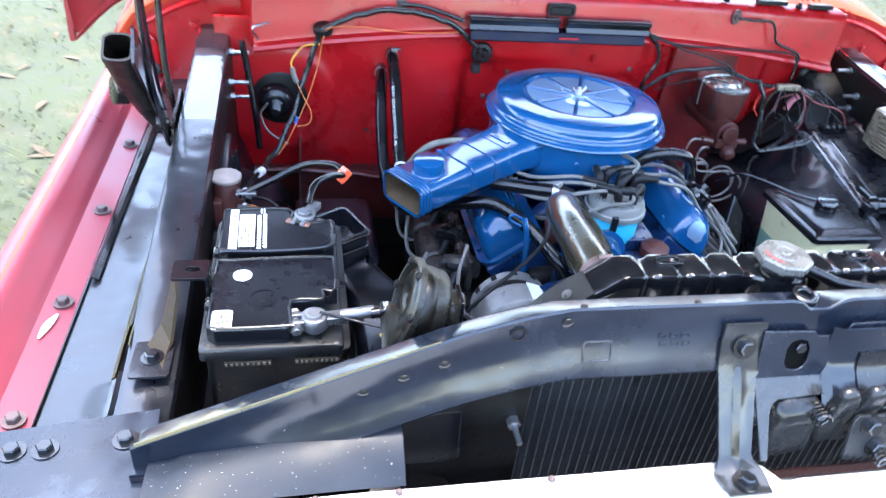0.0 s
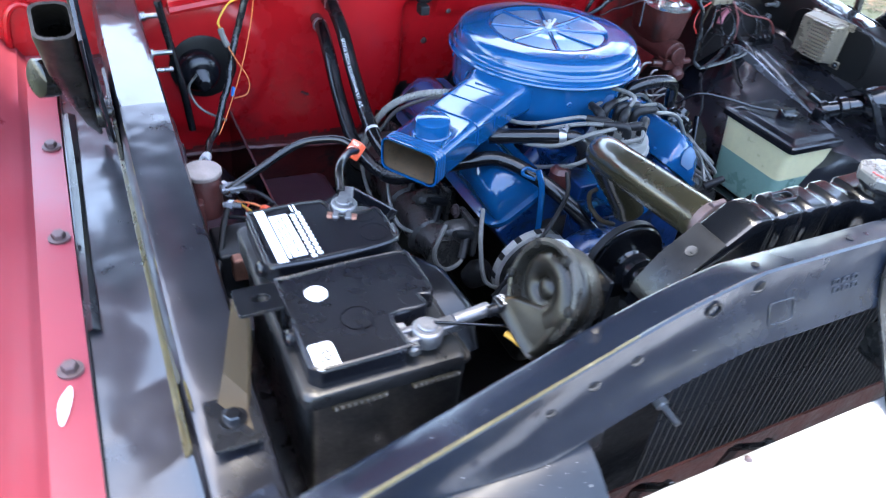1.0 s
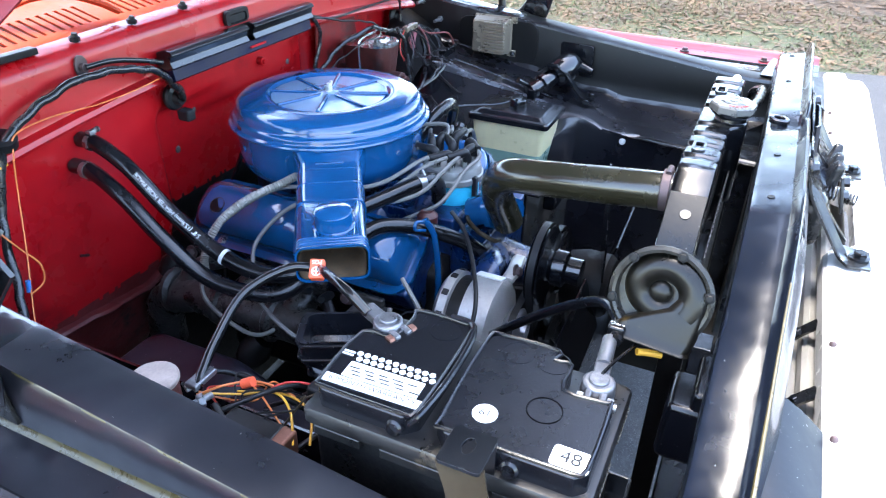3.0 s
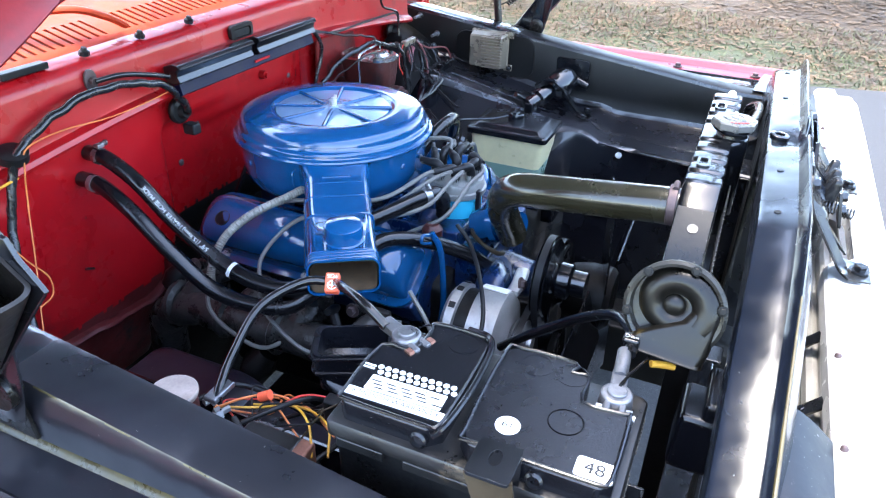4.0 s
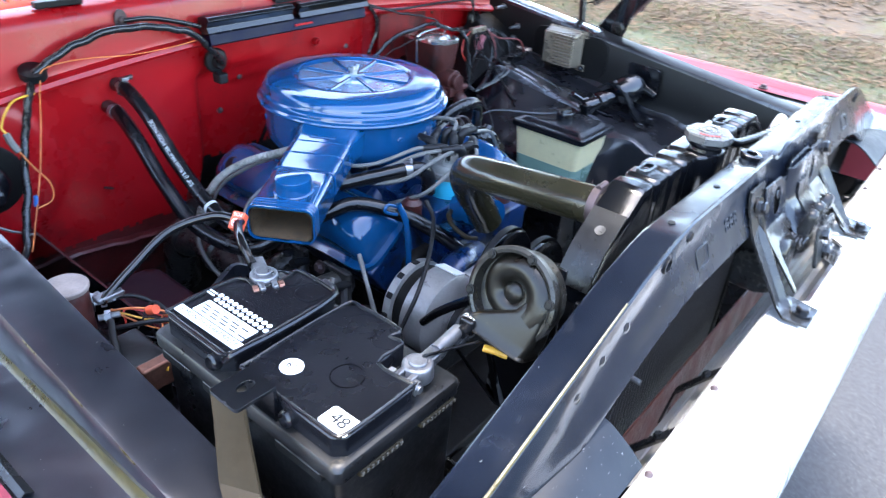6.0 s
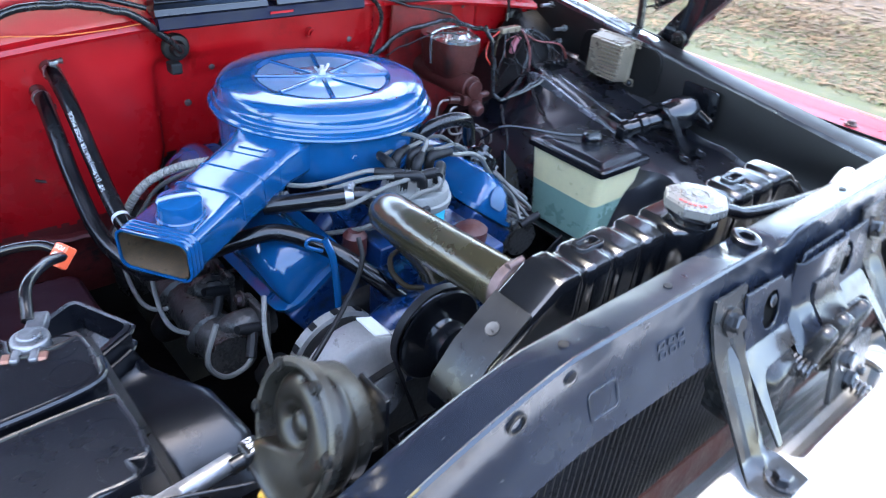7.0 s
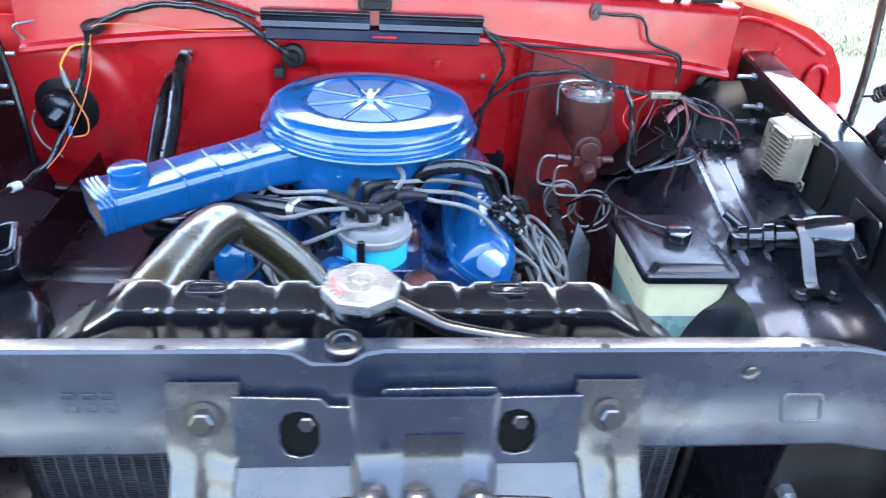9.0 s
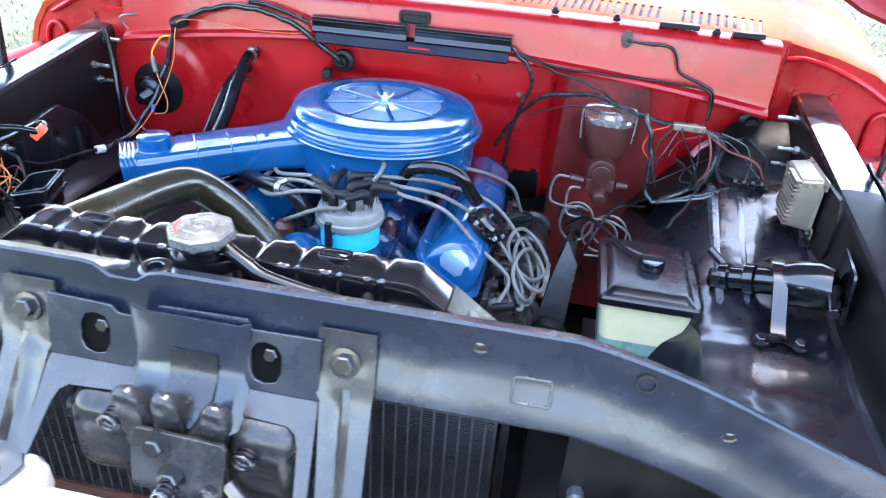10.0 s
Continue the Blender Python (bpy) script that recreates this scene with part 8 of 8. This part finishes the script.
add_cyl(bm, A1 + Vector((-0.005, -0.008, 0.0)), A1 + Vector((-0.012, -0.055, -0.014)), 0.013, 0.009)
part("valve_nipple", bm, BLACK_GLOSS, act, bevel=0.002)
bm = B()
add_box(bm, tuple(A0 + Vector((-0.012, -0.006, -0.002))), (0.034, 0.022, 0.026))
part("end_block", bm, BLACK_GLOSS, act, bevel=0.003)
bm = B()
add_cyl(bm, A0 + Vector((0.0, 0.01, 0.01)), A0 + Vector((-0.03, 0.03, 0.03)), 0.007)
part("hose_nipple", bm, BLACK_GLOSS, act)

# ignition control module on the wall
mod = thing("ignition_module", "beige-grey finned ignition module on the apron wall", "ignition module", (0.755, 0.985, 1.02))
bm = B()
add_loft(bm, [[(x, y, z) for y, z in rounded(0.935 + k, 1.028 + k, 1.036 - k, 1.122 - k, 0.006)] for x, k in ((0.772, -0.004), (0.768, 0.0), (0.738, 0.004), (0.734, 0.008))])
part("case", bm, BOX_GREY, mod, smooth=30)
for k in range(11):
    bm = B()
    add_box(bm, (0.7325, 0.968, 1.036 + 0.0078 * k), (0.011, 0.058, 0.0034))
    part("fin", bm, BOX_GREY, mod, bevel=0.0006)
for z in (1.03, 1.118):
    bm = B()
    add_box(bm, (0.771, 0.930, z), (0.004, 0.024, 0.018))
    part("mount_ear", bm, BOX_GREY, mod, bevel=0.002)
bolt(HEX_SMALL, mod, (0.7685, 0.926, 1.03), (-1, 0, 0))

# ---- brake master cylinder and pipes ----
mcyl = thing("master_cylinder", "rusty brake master cylinder with a plated lid", "brake cylinder", (0.43, 1.16, 0.98))
bm = B()
add_loft(bm, [[(x, y, z) for x, y in rounded(0.382 + k, 1.105 + k, 0.472 - k, 1.235 - k, 0.0285, 8)] for z, k in ((1.030, 0.016), (1.045, 0.006), (1.10, 0.0), (1.112, 0.0))])
part("reservoir", bm, RUST, mcyl, "rusty cast reservoir")
bm = B()
add_cyl(bm, (0.425, 1.285, 1.022), (0.425, 1.085, 1.022), 0.027, n=22)
add_cyl(bm, (0.425, 1.10, 1.022), (0.425, 1.072, 1.022), 0.020, n=22)
add_box(bm, (0.425, 1.270, 1.022), (0.10, 0.014, 0.07))
part("bore", bm, RUST, mcyl, bevel=0.002)
bm = B()
add_loft(bm, [[(x, y, z) for x, y in rounded(0.378 + k, 1.101 + k, 0.476 - k, 1.239 - k, 0.0168 + 0.026 * (1 - k / 0.032) + 0.0, 8)] for z, k in ((1.111, 0.0), (1.117, 0.0), (1.120, 0.004), (1.118, 0.012), (1.119, 0.020), (1.126, 0.026), (1.127, 0.032))])
part("lid", bm, TIN, mcyl, "shiny plated lid with a wire bail", smooth=25)
bm = B()
add_tube(bm, [(0.376, 1.17, 1.06), (0.374, 1.17, 1.118), (0.39, 1.165, 1.133), (0.425, 1.16, 1.136), (0.462, 1.165, 1.133), (0.479, 1.17, 1.118), (0.477, 1.17, 1.06)], 0.0028, 6)
part("bail", bm, TIN, mcyl)
bm = B()
add_box(bm, (0.425, 1.092, 1.000), (0.055, 0.034, 0.024))
add_lathe(bm, [(0.016, 0), (0.018, 0.010), (0.012, 0.024), (0, 0.026)], toward((0.425, 1.075, 0.985), (0.1, -1, -0.25)), 18)
add_cyl(bm, (0.395, 1.09, 1.0), (0.365, 1.09, 1.005), 0.009, n=8)
add_cyl(bm, (0.455, 1.09, 1.0), (0.480, 1.09, 1.0), 0.008, n=8)
part("pressure_valve", bm, RUST, mcyl, "brown brass pressure valve", bevel=0.003)
PIPE = material("dull_brake_pipe", (0.27, 0.24, 0.22), 0.45, metal=0.6, vary=0.4, scale=60)
for pts in ([(0.365, 1.09, 1.005), (0.345, 1.088, 1.006), (0.335, 1.088, 0.99), (0.334, 1.088, 0.955), (0.35, 1.086, 0.945), (0.39, 1.08, 0.945)],
            [(0.39, 1.09, 0.985), (0.372, 1.085, 0.985), (0.366, 1.085, 0.965), (0.372, 1.082, 0.93), (0.41, 1.08, 0.925), (0.46, 1.08, 0.925), (0.500, 1.085, 0.90), (0.505, 1.09, 0.865), (0.47, 1.09, 0.84), (0.42, 1.09, 0.835)],
            [(0.44 + 0.040 * math.cos(a) + 0.006 * a * 0.5, 1.085 + 0.004 * a, 0.880 + 0.040 * math.sin(a)) for a in [k * 0.5 for k in range(22)]],
            [(0.395 + 0.034 * math.cos(a), 1.10 + 0.003 * a, 0.895 + 0.042 * math.sin(a)) for a in [k * 0.5 + 1 for k in range(18)]]):
    hose("brake_pipe", pts, 0.0026, "thin brown steel brake pipe bent in loops", PIPE, "brake pipe", n=7, group="brake pipes")
bm = B()
add_plate(bm, [(0.32, 0.60), (0.56, 0.60), (0.565, 0.93), (0.53, 1.0), (0.50, 1.17), (0.335, 1.17), (0.325, 0.95)], [], Matrix(((1, 0, 0, 0), (0, 0, -1, 1.262), (0, 1, 0, 0), (0, 0, 0, 1))), 0.008)
GRIMY_RED = material("grimy_maroon_paint", (0.17, 0.008, 0.008), 0.46, vary=0.5, scale=10, bump=0.3, spots=(0.022, 0.012, 0.011), spot_size=9, spot_amount=0.50)
part("mount_plate", bm, GRIMY_RED, truck, "grimy maroon reinforcement plate behind the brake cylinder", bevel=0.003)
# steering shaft below
st = thing("steering_shaft", "dull grey steering shaft and coupling", "steering shaft", (0.38, 0.90, 0.70))
bm = B()
add_tube(bm, [(0.40, 1.26, 0.86), (0.385, 1.05, 0.84), (0.37, 0.86, 0.80)], 0.016, 14)
part("shaft", bm, IRON, st)
bm = B()
add_plate(bm, [(-0.03, -0.10), (0.03, -0.10), (0.022, 0.06), (-0.008, 0.10), (-0.02, 0.02)], [], Matrix.Translation((0.372, 0.88, 0.865)) @ pose(0, 0, 0, 62, 8, 0), 0.012)
part("heat_shield", bm, BLACK_SATIN, st, "dull black shield", bevel=0.003)
bm = B()
add_lathe(bm, [(0.034, -0.01), (0.036, 0.0), (0.034, 0.012), (0.02, 0.014), (0, 0.014)], toward((0.365, 0.84, 0.80), (-0.1, -0.9, -0.2)), 24)
part("rag_joint", bm, RUBBER_MATT, st)

# ---- firewall fittings ----
# black ring drawn for the dark halo round the motor
bm = B()
add_lathe(bm, [(0.054, 0.0), (0.059, 0.001), (0.060, 0.004), (0.054, 0.006)], toward((-0.596, 1.2345, 1.028), (0, -1, 0)), 40)
part("blower_halo", bm, WALL_BLACK, firewall, "black ring for the dark halo round the blower")
blow = thing("blower_motor", "black heater blower motor with a ribbed plug", "blower motor", (-0.60, 1.24, 1.03))
bm = B()
add_lathe(bm, [(0.050, 0.0), (0.050, 0.008), (0.040, 0.012), (0.037, 0.030), (0.031, 0.038), (0.018, 0.042), (0, 0.042)], toward((-0.605, 1.242, 1.025), (0, -1, 0)), 36)
part("housing", bm, BLACK_SATIN, blow)
bm = B()
for k in range(4):
    add_lathe(bm, [(0.016 - 0.0015 * k, 0.040 + 0.009 * k), (0.018 - 0.0015 * k, 0.044 + 0.009 * k), (0.013 - 0.0015 * k, 0.048 + 0.009 * k)], toward((-0.605, 1.242, 1.02), (0, -1, 0)), 18)
part("ribbed_plug", bm, RUBBER, blow)
seal = thing("cowl_seal", "black rubber cowl seal strip in a channel", "seal strip", (0.009, 1.19, 1.22))
for x0, x1 in ((-0.196, 0.003), (0.020, 0.215)):
    bm = B()
    add_loft(bm, [[(x, y, z) for y, z in ((1.212, 1.236), (1.192, 1.243), (1.180, 1.2405), (1.176, 1.235), (1.1815, 1.231), (1.184, 1.222), (1.179, 1.213), (1.186, 1.208), (1.196, 1.207), (1.212, 1.213))] for x in (x0, 0.5 * (x0 + x1), x1)])
    part("strip", bm, SEAL, seal, bevel=0.001)
bm = B()
add_loft(bm, [[(x, y, z) for y, z in ((1.214, 1.212), (1.188, 1.209), (1.184, 1.190), (1.190, 1.186), (1.214, 1.190))] for x in (-0.19, 0.21)])
NAVY = material("dark_navy_rubber", (0.0025, 0.004, 0.020), 0.5, vary=0.2, scale=20, gloss=0.2)
part("lower_channel", bm, NAVY, seal)
bm = B()
add_plate(bm, rounded(-0.012, -0.006, 0.052, 0.020, 0.008), [rounded(-0.006, -0.004, 0.046, 0.013, 0.006)], Matrix(((1, 0, 0, -0.008), (0, 0, -1, 1.212), (0, 1, 0, 1.246), (0, 0, 0, 1))), 0.008)
add_plate(bm, rounded(-0.004, -0.003, 0.044, 0.011, 0.005), [], Matrix(((1, 0, 0, -0.008), (0, 0, -1, 1.2125), (0, 1, 0, 1.246), (0, 0, 0, 1))), 0.004)
part("bump_stop", bm, RUBBER_MATT, seal, "black rubber bump stop")
bm = B()
add_box(bm, (0.03, 1.1825, 1.199), (0.045, 0.002, 0.004))
part("red_stripe", bm, RED, seal)
for x, z in ((-0.322, 1.2865), (-0.21, 1.2885), (-0.095, 1.2895), (0.29, 1.289), (0.41, 1.2865), (0.60, 1.279)):
    bm = B()
    add_lathe(bm, [(0.008, 0.0), (0.008, 0.006), (0.005, 0.008), (0.004, 0.012), (0, 0.012)], toward((x, 1.236, z - 0.004), (0, -0.2, 1)), 8)
    tagged(part("hood_stop", bm, RUBBER_MATT), "small grey rubber stop on the cowl edge", "rubber stop", "rubber stops")
for x, w in ((-0.425, 0.075), (0.53, 0.075), (0.66, 0.06)):
    bm = B()
    add_box(bm, (x, 1.240, 1.2905 - 0.03 * (x - 0.03) ** 2), (w, 0.018, 0.010))
    tagged(part("rubber_pad", bm, RUBBER_MATT, bevel=0.002), "grey rubber pad on the cowl edge", "rubber pad", "rubber pads")
# washer nozzle on the cowl top
bm = B()
add_tube(bm, [(-0.36, 1.345, 1.316), (-0.32, 1.318, 1.334), (-0.275, 1.292, 1.334), (-0.235, 1.275, 1.318), (-0.205, 1.270, 1.300)], 0.013, 10, flat=0.45)
tagged(part("wiper_arm_base", bm, RED_SUNLIT), "red-painted wiper arm base on the cowl", "wiper arm")

# grommets and harnesses along the firewall
for x, y, z, r in ((-0.148, 1.243, 1.142, 0.024), (0.712, 1.262, 1.105, 0.026), (-0.502, 1.196, 1.196, 0.020)):
    bm = B()
    d = (0, -1, 0) if r > 0.021 else (-0.1, -0.35, 1)
    add_lathe(bm, [(r, 0.0), (r * 1.02, 0.006), (r * 0.9, 0.010), (r * 0.6, 0.012), (r * 0.45, 0.022), (0, 0.022)] if r > 0.021 else [(r * 0.7, -0.008), (r, -0.006), (r, 0.006), (r * 0.7, 0.008)], toward((x, y, z), d), 28)
    tagged(part("grommet", bm, RUBBER_MATT), "black rubber grommet on the firewall", "grommet", "grommets")
HARN = [(-0.145, 1.225, 1.140), (-0.160, 1.212, 1.155), (-0.200, 1.190, 1.195), (-0.235, 1.180, 1.222), (-0.29, 1.185, 1.236), (-0.36, 1.188, 1.243), (-0.43, 1.190, 1.230), (-0.485, 1.190, 1.208), (-0.505, 1.188, 1.195), (-0.515, 1.190, 1.17), (-0.540, 1.185, 1.10), (-0.565, 1.160, 1.03), (-0.60, 1.115, 0.965), (-0.625, 1.080, 0.945), (-0.632, 1.05, 0.943)]
har = thing("wiring_harness", "black taped wiring harness with orange and yellow branches", "wiring harness", HARN[0])
bm = B()
add_tube(bm, HARN, 0.0062, 10, wobble=0.004)
part("loom", bm, TAPE, har)
for mat, r, pts in ((WIRE_ORANGE, 0.0011, [(-0.21, 1.19, 1.203), (-0.27, 1.192, 1.198), (-0.34, 1.196, 1.196), (-0.42, 1.194, 1.204), (-0.488, 1.182, 1.204), (-0.503, 1.178, 1.180), (-0.515, 1.178, 1.12), (-0.540, 1.16, 1.05), (-0.575, 1.13, 0.985), (-0.60, 1.10, 0.955)]),
                    (WIRE_YELLOW, 0.0020, [(-0.510, 1.186, 1.168), (-0.545, 1.188, 1.160), (-0.568, 1.185, 1.130), (-0.566, 1.180, 1.115)]),
                    (WIRE_GREY, 0.0055, [(-0.567, 1.180, 1.118), (-0.563, 1.176, 1.100), (-0.558, 1.172, 1.088)]),
                    (WIRE_ORANGE, 0.0013, [(-0.558, 1.172, 1.088), (-0.545, 1.165, 1.06), (-0.530, 1.155, 1.03), (-0.535, 1.15, 1.005), (-0.56, 1.145, 1.0)]),
                    (WIRE_BLUE, 0.0035, [(-0.560, 1.145, 1.022), (-0.563, 1.145, 1.005)]),
                    (WIRE_GREY, 0.0022, [(-0.62, 1.15, 1.05), (-0.635, 1.16, 1.02), (-0.62, 1.15, 0.985), (-0.58, 1.13, 0.965)]),
                    (STEEL, 0.0022, [(-0.635, 1.21, 1.165), (-0.645, 1.20, 1.19), (-0.625, 1.21, 1.197), (-0.60, 1.225, 1.198), (-0.584, 1.22, 1.199)])):
    bm = B()
    add_tube(bm, pts, r, 7)
    part("branch", bm, mat, har)
bm = B()
add_tube(bm, [(-0.632, 1.052, 0.943), (-0.640, 1.035, 0.945)], 0.009, 10)
part("white_connector", bm, LABEL, har, "white connector")
bm = B()
add_tube(bm, [(-0.640, 1.035, 0.945), (-0.655, 0.98, 0.95), (-0.650, 0.90, 0.965), (-0.640, 0.83, 1.0), (-0.648, 0.80, 1.03)], 0.0045, 8)
part("tail", bm, RUBBER_MATT, har)
bm = B()
add_box(bm, (-0.17, 1.195, 1.123), (0.020, 0.026, 0.020), None)
part("plug", bm, RUBBER_MATT, har, bevel=0.004)
hose("vacuum_rod", [(-0.665, 1.17, 1.175), (-0.655, 1.165, 1.10), (-0.645, 1.15, 1.02), (-0.64, 1.14, 0.95)], 0.0065, "grey-black drain tube hanging by the cowl corner", RUBBER, "tube")
hose("cowl_hose", [(-0.339, 1.205, 1.251), (-0.30, 1.195, 1.252), (-0.25, 1.192, 1.240), (-0.205, 1.192, 1.225)], 0.0042, "thin black washer hose over the cowl face", RUBBER, "hose")
for x, z in ((-0.339, 1.251), (0.435, 1.253)):
    bm = B()
    add_plate(bm, oval(0, 0, 0.011, 0.017), [], Matrix(((1, 0, 0, x), (0, 0, -1, 1.2145), (0, 1, 0, z), (0, 0, 0, 1))), 0.004)
    add_lathe(bm, [(0.006, 0), (0.006, 0.008), (0, 0.008)], toward((x, 1.213, z), (0, -1, 0)), 12)
    tagged(part("hose_clip", bm, BOLT), "small dull metal clip on the cowl face", "clip", "hose clips")
hose("washer_hose", [(0.435, 1.205, 1.253), (0.47, 1.202, 1.251), (0.515, 1.200, 1.250), (0.532, 1.198, 1.235), (0.545, 1.195, 1.205), (0.585, 1.190, 1.190), (0.61, 1.188, 1.178), (0.615, 1.188, 1.15), (0.612, 1.185, 1.12)], 0.003, "thin black washer hose down the cowl", RUBBER, "hose")
hose("lip_wire", [(0.215, 1.192, 1.215), (0.30, 1.190, 1.192), (0.42, 1.190, 1.188), (0.53, 1.188, 1.185), (0.60, 1.186, 1.178), (0.612, 1.185, 1.14)], 0.0026, "black wire along the cowl lip", RUBBER_MATT, "wire")
for pts, mat, r, col in (
        ([(0.215, 1.192, 1.218), (0.245, 1.195, 1.19), (0.262, 1.20, 1.15), (0.24, 1.21, 1.08), (0.225, 1.22, 1.0), (0.222, 1.225, 0.945)], TAPE, 0.0055, "black"),
        ([(0.20, 1.225, 1.0), (0.235, 1.20, 1.07), (0.28, 1.17, 1.13), (0.34, 1.15, 1.150), (0.40, 1.145, 1.155), (0.46, 1.143, 1.135), (0.52, 1.143, 1.120), (0.60, 1.143, 1.112), (0.66, 1.15, 1.10), (0.70, 1.18, 1.095)], TAPE, 0.006, "black"),
        ([(0.22, 1.195, 1.21), (0.32, 1.17, 1.185), (0.40, 1.15, 1.165), (0.47, 1.14, 1.13), (0.55, 1.14, 1.115)], RUBBER_MATT, 0.0028, "thin black"),
        ([(0.26, 1.18, 1.09), (0.33, 1.15, 1.125), (0.38, 1.13, 1.135), (0.41, 1.12, 1.13)], RUBBER_MATT, 0.002, "thin black"),
        ([(0.49, 1.13, 1.135), (0.505, 1.12, 1.10), (0.515, 1.115, 1.05), (0.518, 1.11, 0.99), (0.53, 1.10, 0.95)], TAPE, 0.006, "black"),
        ([(0.55, 1.135, 1.115), (0.525, 1.125, 1.09), (0.522, 1.12, 1.05), (0.53, 1.115, 1.0)], TAN, 0.0025, "brown"),
        ([(0.54, 1.135, 1.118), (0.505, 1.13, 1.10), (0.497, 1.125, 1.07), (0.51, 1.125, 1.05)], WIRE_RED, 0.002, "red"),
        ([(0.60, 1.14, 1.115), (0.63, 1.135, 1.10), (0.635, 1.13, 1.06), (0.62, 1.12, 1.02), (0.585, 1.10, 0.99), (0.54, 1.09, 0.965)], TAPE, 0.007, "black"),
        ([(0.61, 1.14, 1.115), (0.645, 1.13, 1.09), (0.64, 1.12, 1.05), (0.65, 1.11, 1.02), (0.675, 1.09, 1.01)], RUBBER_MATT, 0.005, "black"),
        ([(0.53, 1.10, 0.955), (0.57, 1.08, 0.96), (0.62, 1.075, 0.985), (0.66, 1.085, 1.01), (0.70, 1.10, 1.02), (0.735, 1.09, 1.03)], TAPE, 0.0055, "black"),
        ([(0.53, 1.095, 0.945), (0.58, 1.07, 0.95), (0.63, 1.065, 0.98), (0.67, 1.075, 1.005)], WIRE_GREY, 0.003, "grey"),
        ([(0.62, 1.11, 1.03), (0.60, 1.07, 0.98), (0.57, 1.02, 0.955), (0.55, 0.98, 0.94)], RUBBER_MATT, 0.004, "black"),
        ([(0.70, 1.18, 1.095), (0.73, 1.15, 1.07), (0.725, 1.12, 1.04), (0.70, 1.10, 1.02)], RUBBER_MATT, 0.005, "black"),
        ([(0.64, 1.15, 1.11), (0.69, 1.14, 1.09), (0.70, 1.12, 1.06), (0.69, 1.10, 1.03)], TAPE, 0.002, "black"),
        ([(0.42, 0.995, 0.83), (0.41, 0.97, 0.90), (0.42, 0.955, 0.945), (0.46, 1.02, 0.985), (0.52, 1.08, 0.96)], RUBBER_MATT, 0.0032, "thin black")):
    pts = [(x, y, max(z, far_apron(x, y) + 0.010) if x > 0.5 else z) for x, y, z in pts]
    hose("loom_wire", pts, 0.8 * r, "%s wire of the tangled loom by the brake cylinder" % col, mat, "wire", wobble=0.004, n=8, group="tangled loom")
rl = random.Random(23)
knots = [Vector((0.56, 1.14, 1.12)), Vector((0.61, 1.14, 1.115)), Vector((0.70, 1.20, 1.095)), Vector((0.66, 1.09, 1.05)), Vector((0.72, 1.09, 1.05)), Vector((0.53, 1.11, 1.0)), Vector((0.60, 1.09, 1.02)), Vector((0.55, 1.12, 1.06))]
for k in range(13):
    mat, col = ((RUBBER_MATT, "black"), (TAPE, "black"), (RUBBER_MATT, "black"), (TAPE, "black"), (BRICK_WIRE, "dull red"), (TAPE, "black"), (BRICK_WIRE, "dull red"), (RUBBER_MATT, "black"))[k % 8]
    i = rl.randrange(len(knots))
    a0, b0 = knots[i], knots[(i + rl.randrange(1, len(knots))) % len(knots)]
    jit = lambda q: Vector((rl.uniform(-q, q), rl.uniform(-q, q), rl.uniform(-q, q)))
    pts = [a0 + jit(0.010)] + [a0.lerp(b0, v) + jit(0.022) for v in (0.3, 0.65)] + [b0 + jit(0.010)]
    pts = [(p.x, p.y, max(p.z, far_apron(p.x, p.y) + 0.006 + 0.9 * max(0.0, p.y - 1.13))) for p in pts]
    hose("loom_wire", pts, 0.0013 if col == "red" else rl.choice((0.0014, 0.0018, 0.0024)), "thin %s wire in the tangled loom on the apron" % col, mat, "wire", n=7, group="tangled loom")
bm = B()
add_box(bm, (0.575, 1.138, 1.118), (0.060, 0.016, 0.014), None)
tagged(part("clear_connector", bm, BOX_GREY, bevel=0.003), "pale in-line connector with red wires", "connector")
bm = B()
add_tube(bm, [(0.592, 1.138, 1.062), (0.604, 1.146, 1.078), (0.622, 1.150, 1.092)], 0.007, 10, flat=0.6)
tagged(part("pink_connector", bm, WIRE_PINK), "faded pink connector in the loom", "connector")
bm = B()
add_box(bm, (0.222, 1.222, 0.940), (0.030, 0.026, 0.022), pose(0, 0, 0, 0, 0, 0))
tagged(part("black_plug", bm, RUBBER_MATT, bevel=0.004), "black plug hanging on the firewall", "plug")
bm = B()
add_box(bm, (0.695, 1.088, 1.032), (0.060, 0.022, 0.022))
for k in range(4):
    add_cyl(bm, (0.668 + 0.016 * k, 1.076, 1.044), (0.668 + 0.016 * k, 1.070, 1.050), 0.005, n=8)
tagged(part("fuse_connector", bm, RUBBER, bevel=0.003), "black multi-pin connector on the apron", "connector")
bm = B()
add_cyl(bm, (0.138, 1.283, 1.127), (0.138, 1.262, 1.127), 0.0095, n=14)
add_cyl(bm, (0.138, 1.268, 1.127), (0.138, 1.256, 1.127), 0.006, n=10)
tagged(part("firewall_plug", bm, RED), "red-painted plug in the firewall", "plug")
hose("near_wire", [(-0.71, 0.50, 0.96), (-0.695, 0.62, 0.99), (-0.67, 0.70, 1.03), (-0.655, 0.735, 1.045)], 0.004, "black wire along the apron wall by the battery", RUBBER_MATT, "wire")
hose("white_hose", [(0.45, 0.342, 1.085), (0.487, 0.340, 1.124), (0.52, 0.340, 1.112), (0.555, 0.341, 1.086), (0.589, 0.341, 1.086), (0.615, 0.342, 1.072), (0.640, 0.343, 1.040), (0.645, 0.345, 0.97)], 0.009, "white plastic tube behind the radiator support", LABEL, "tube")
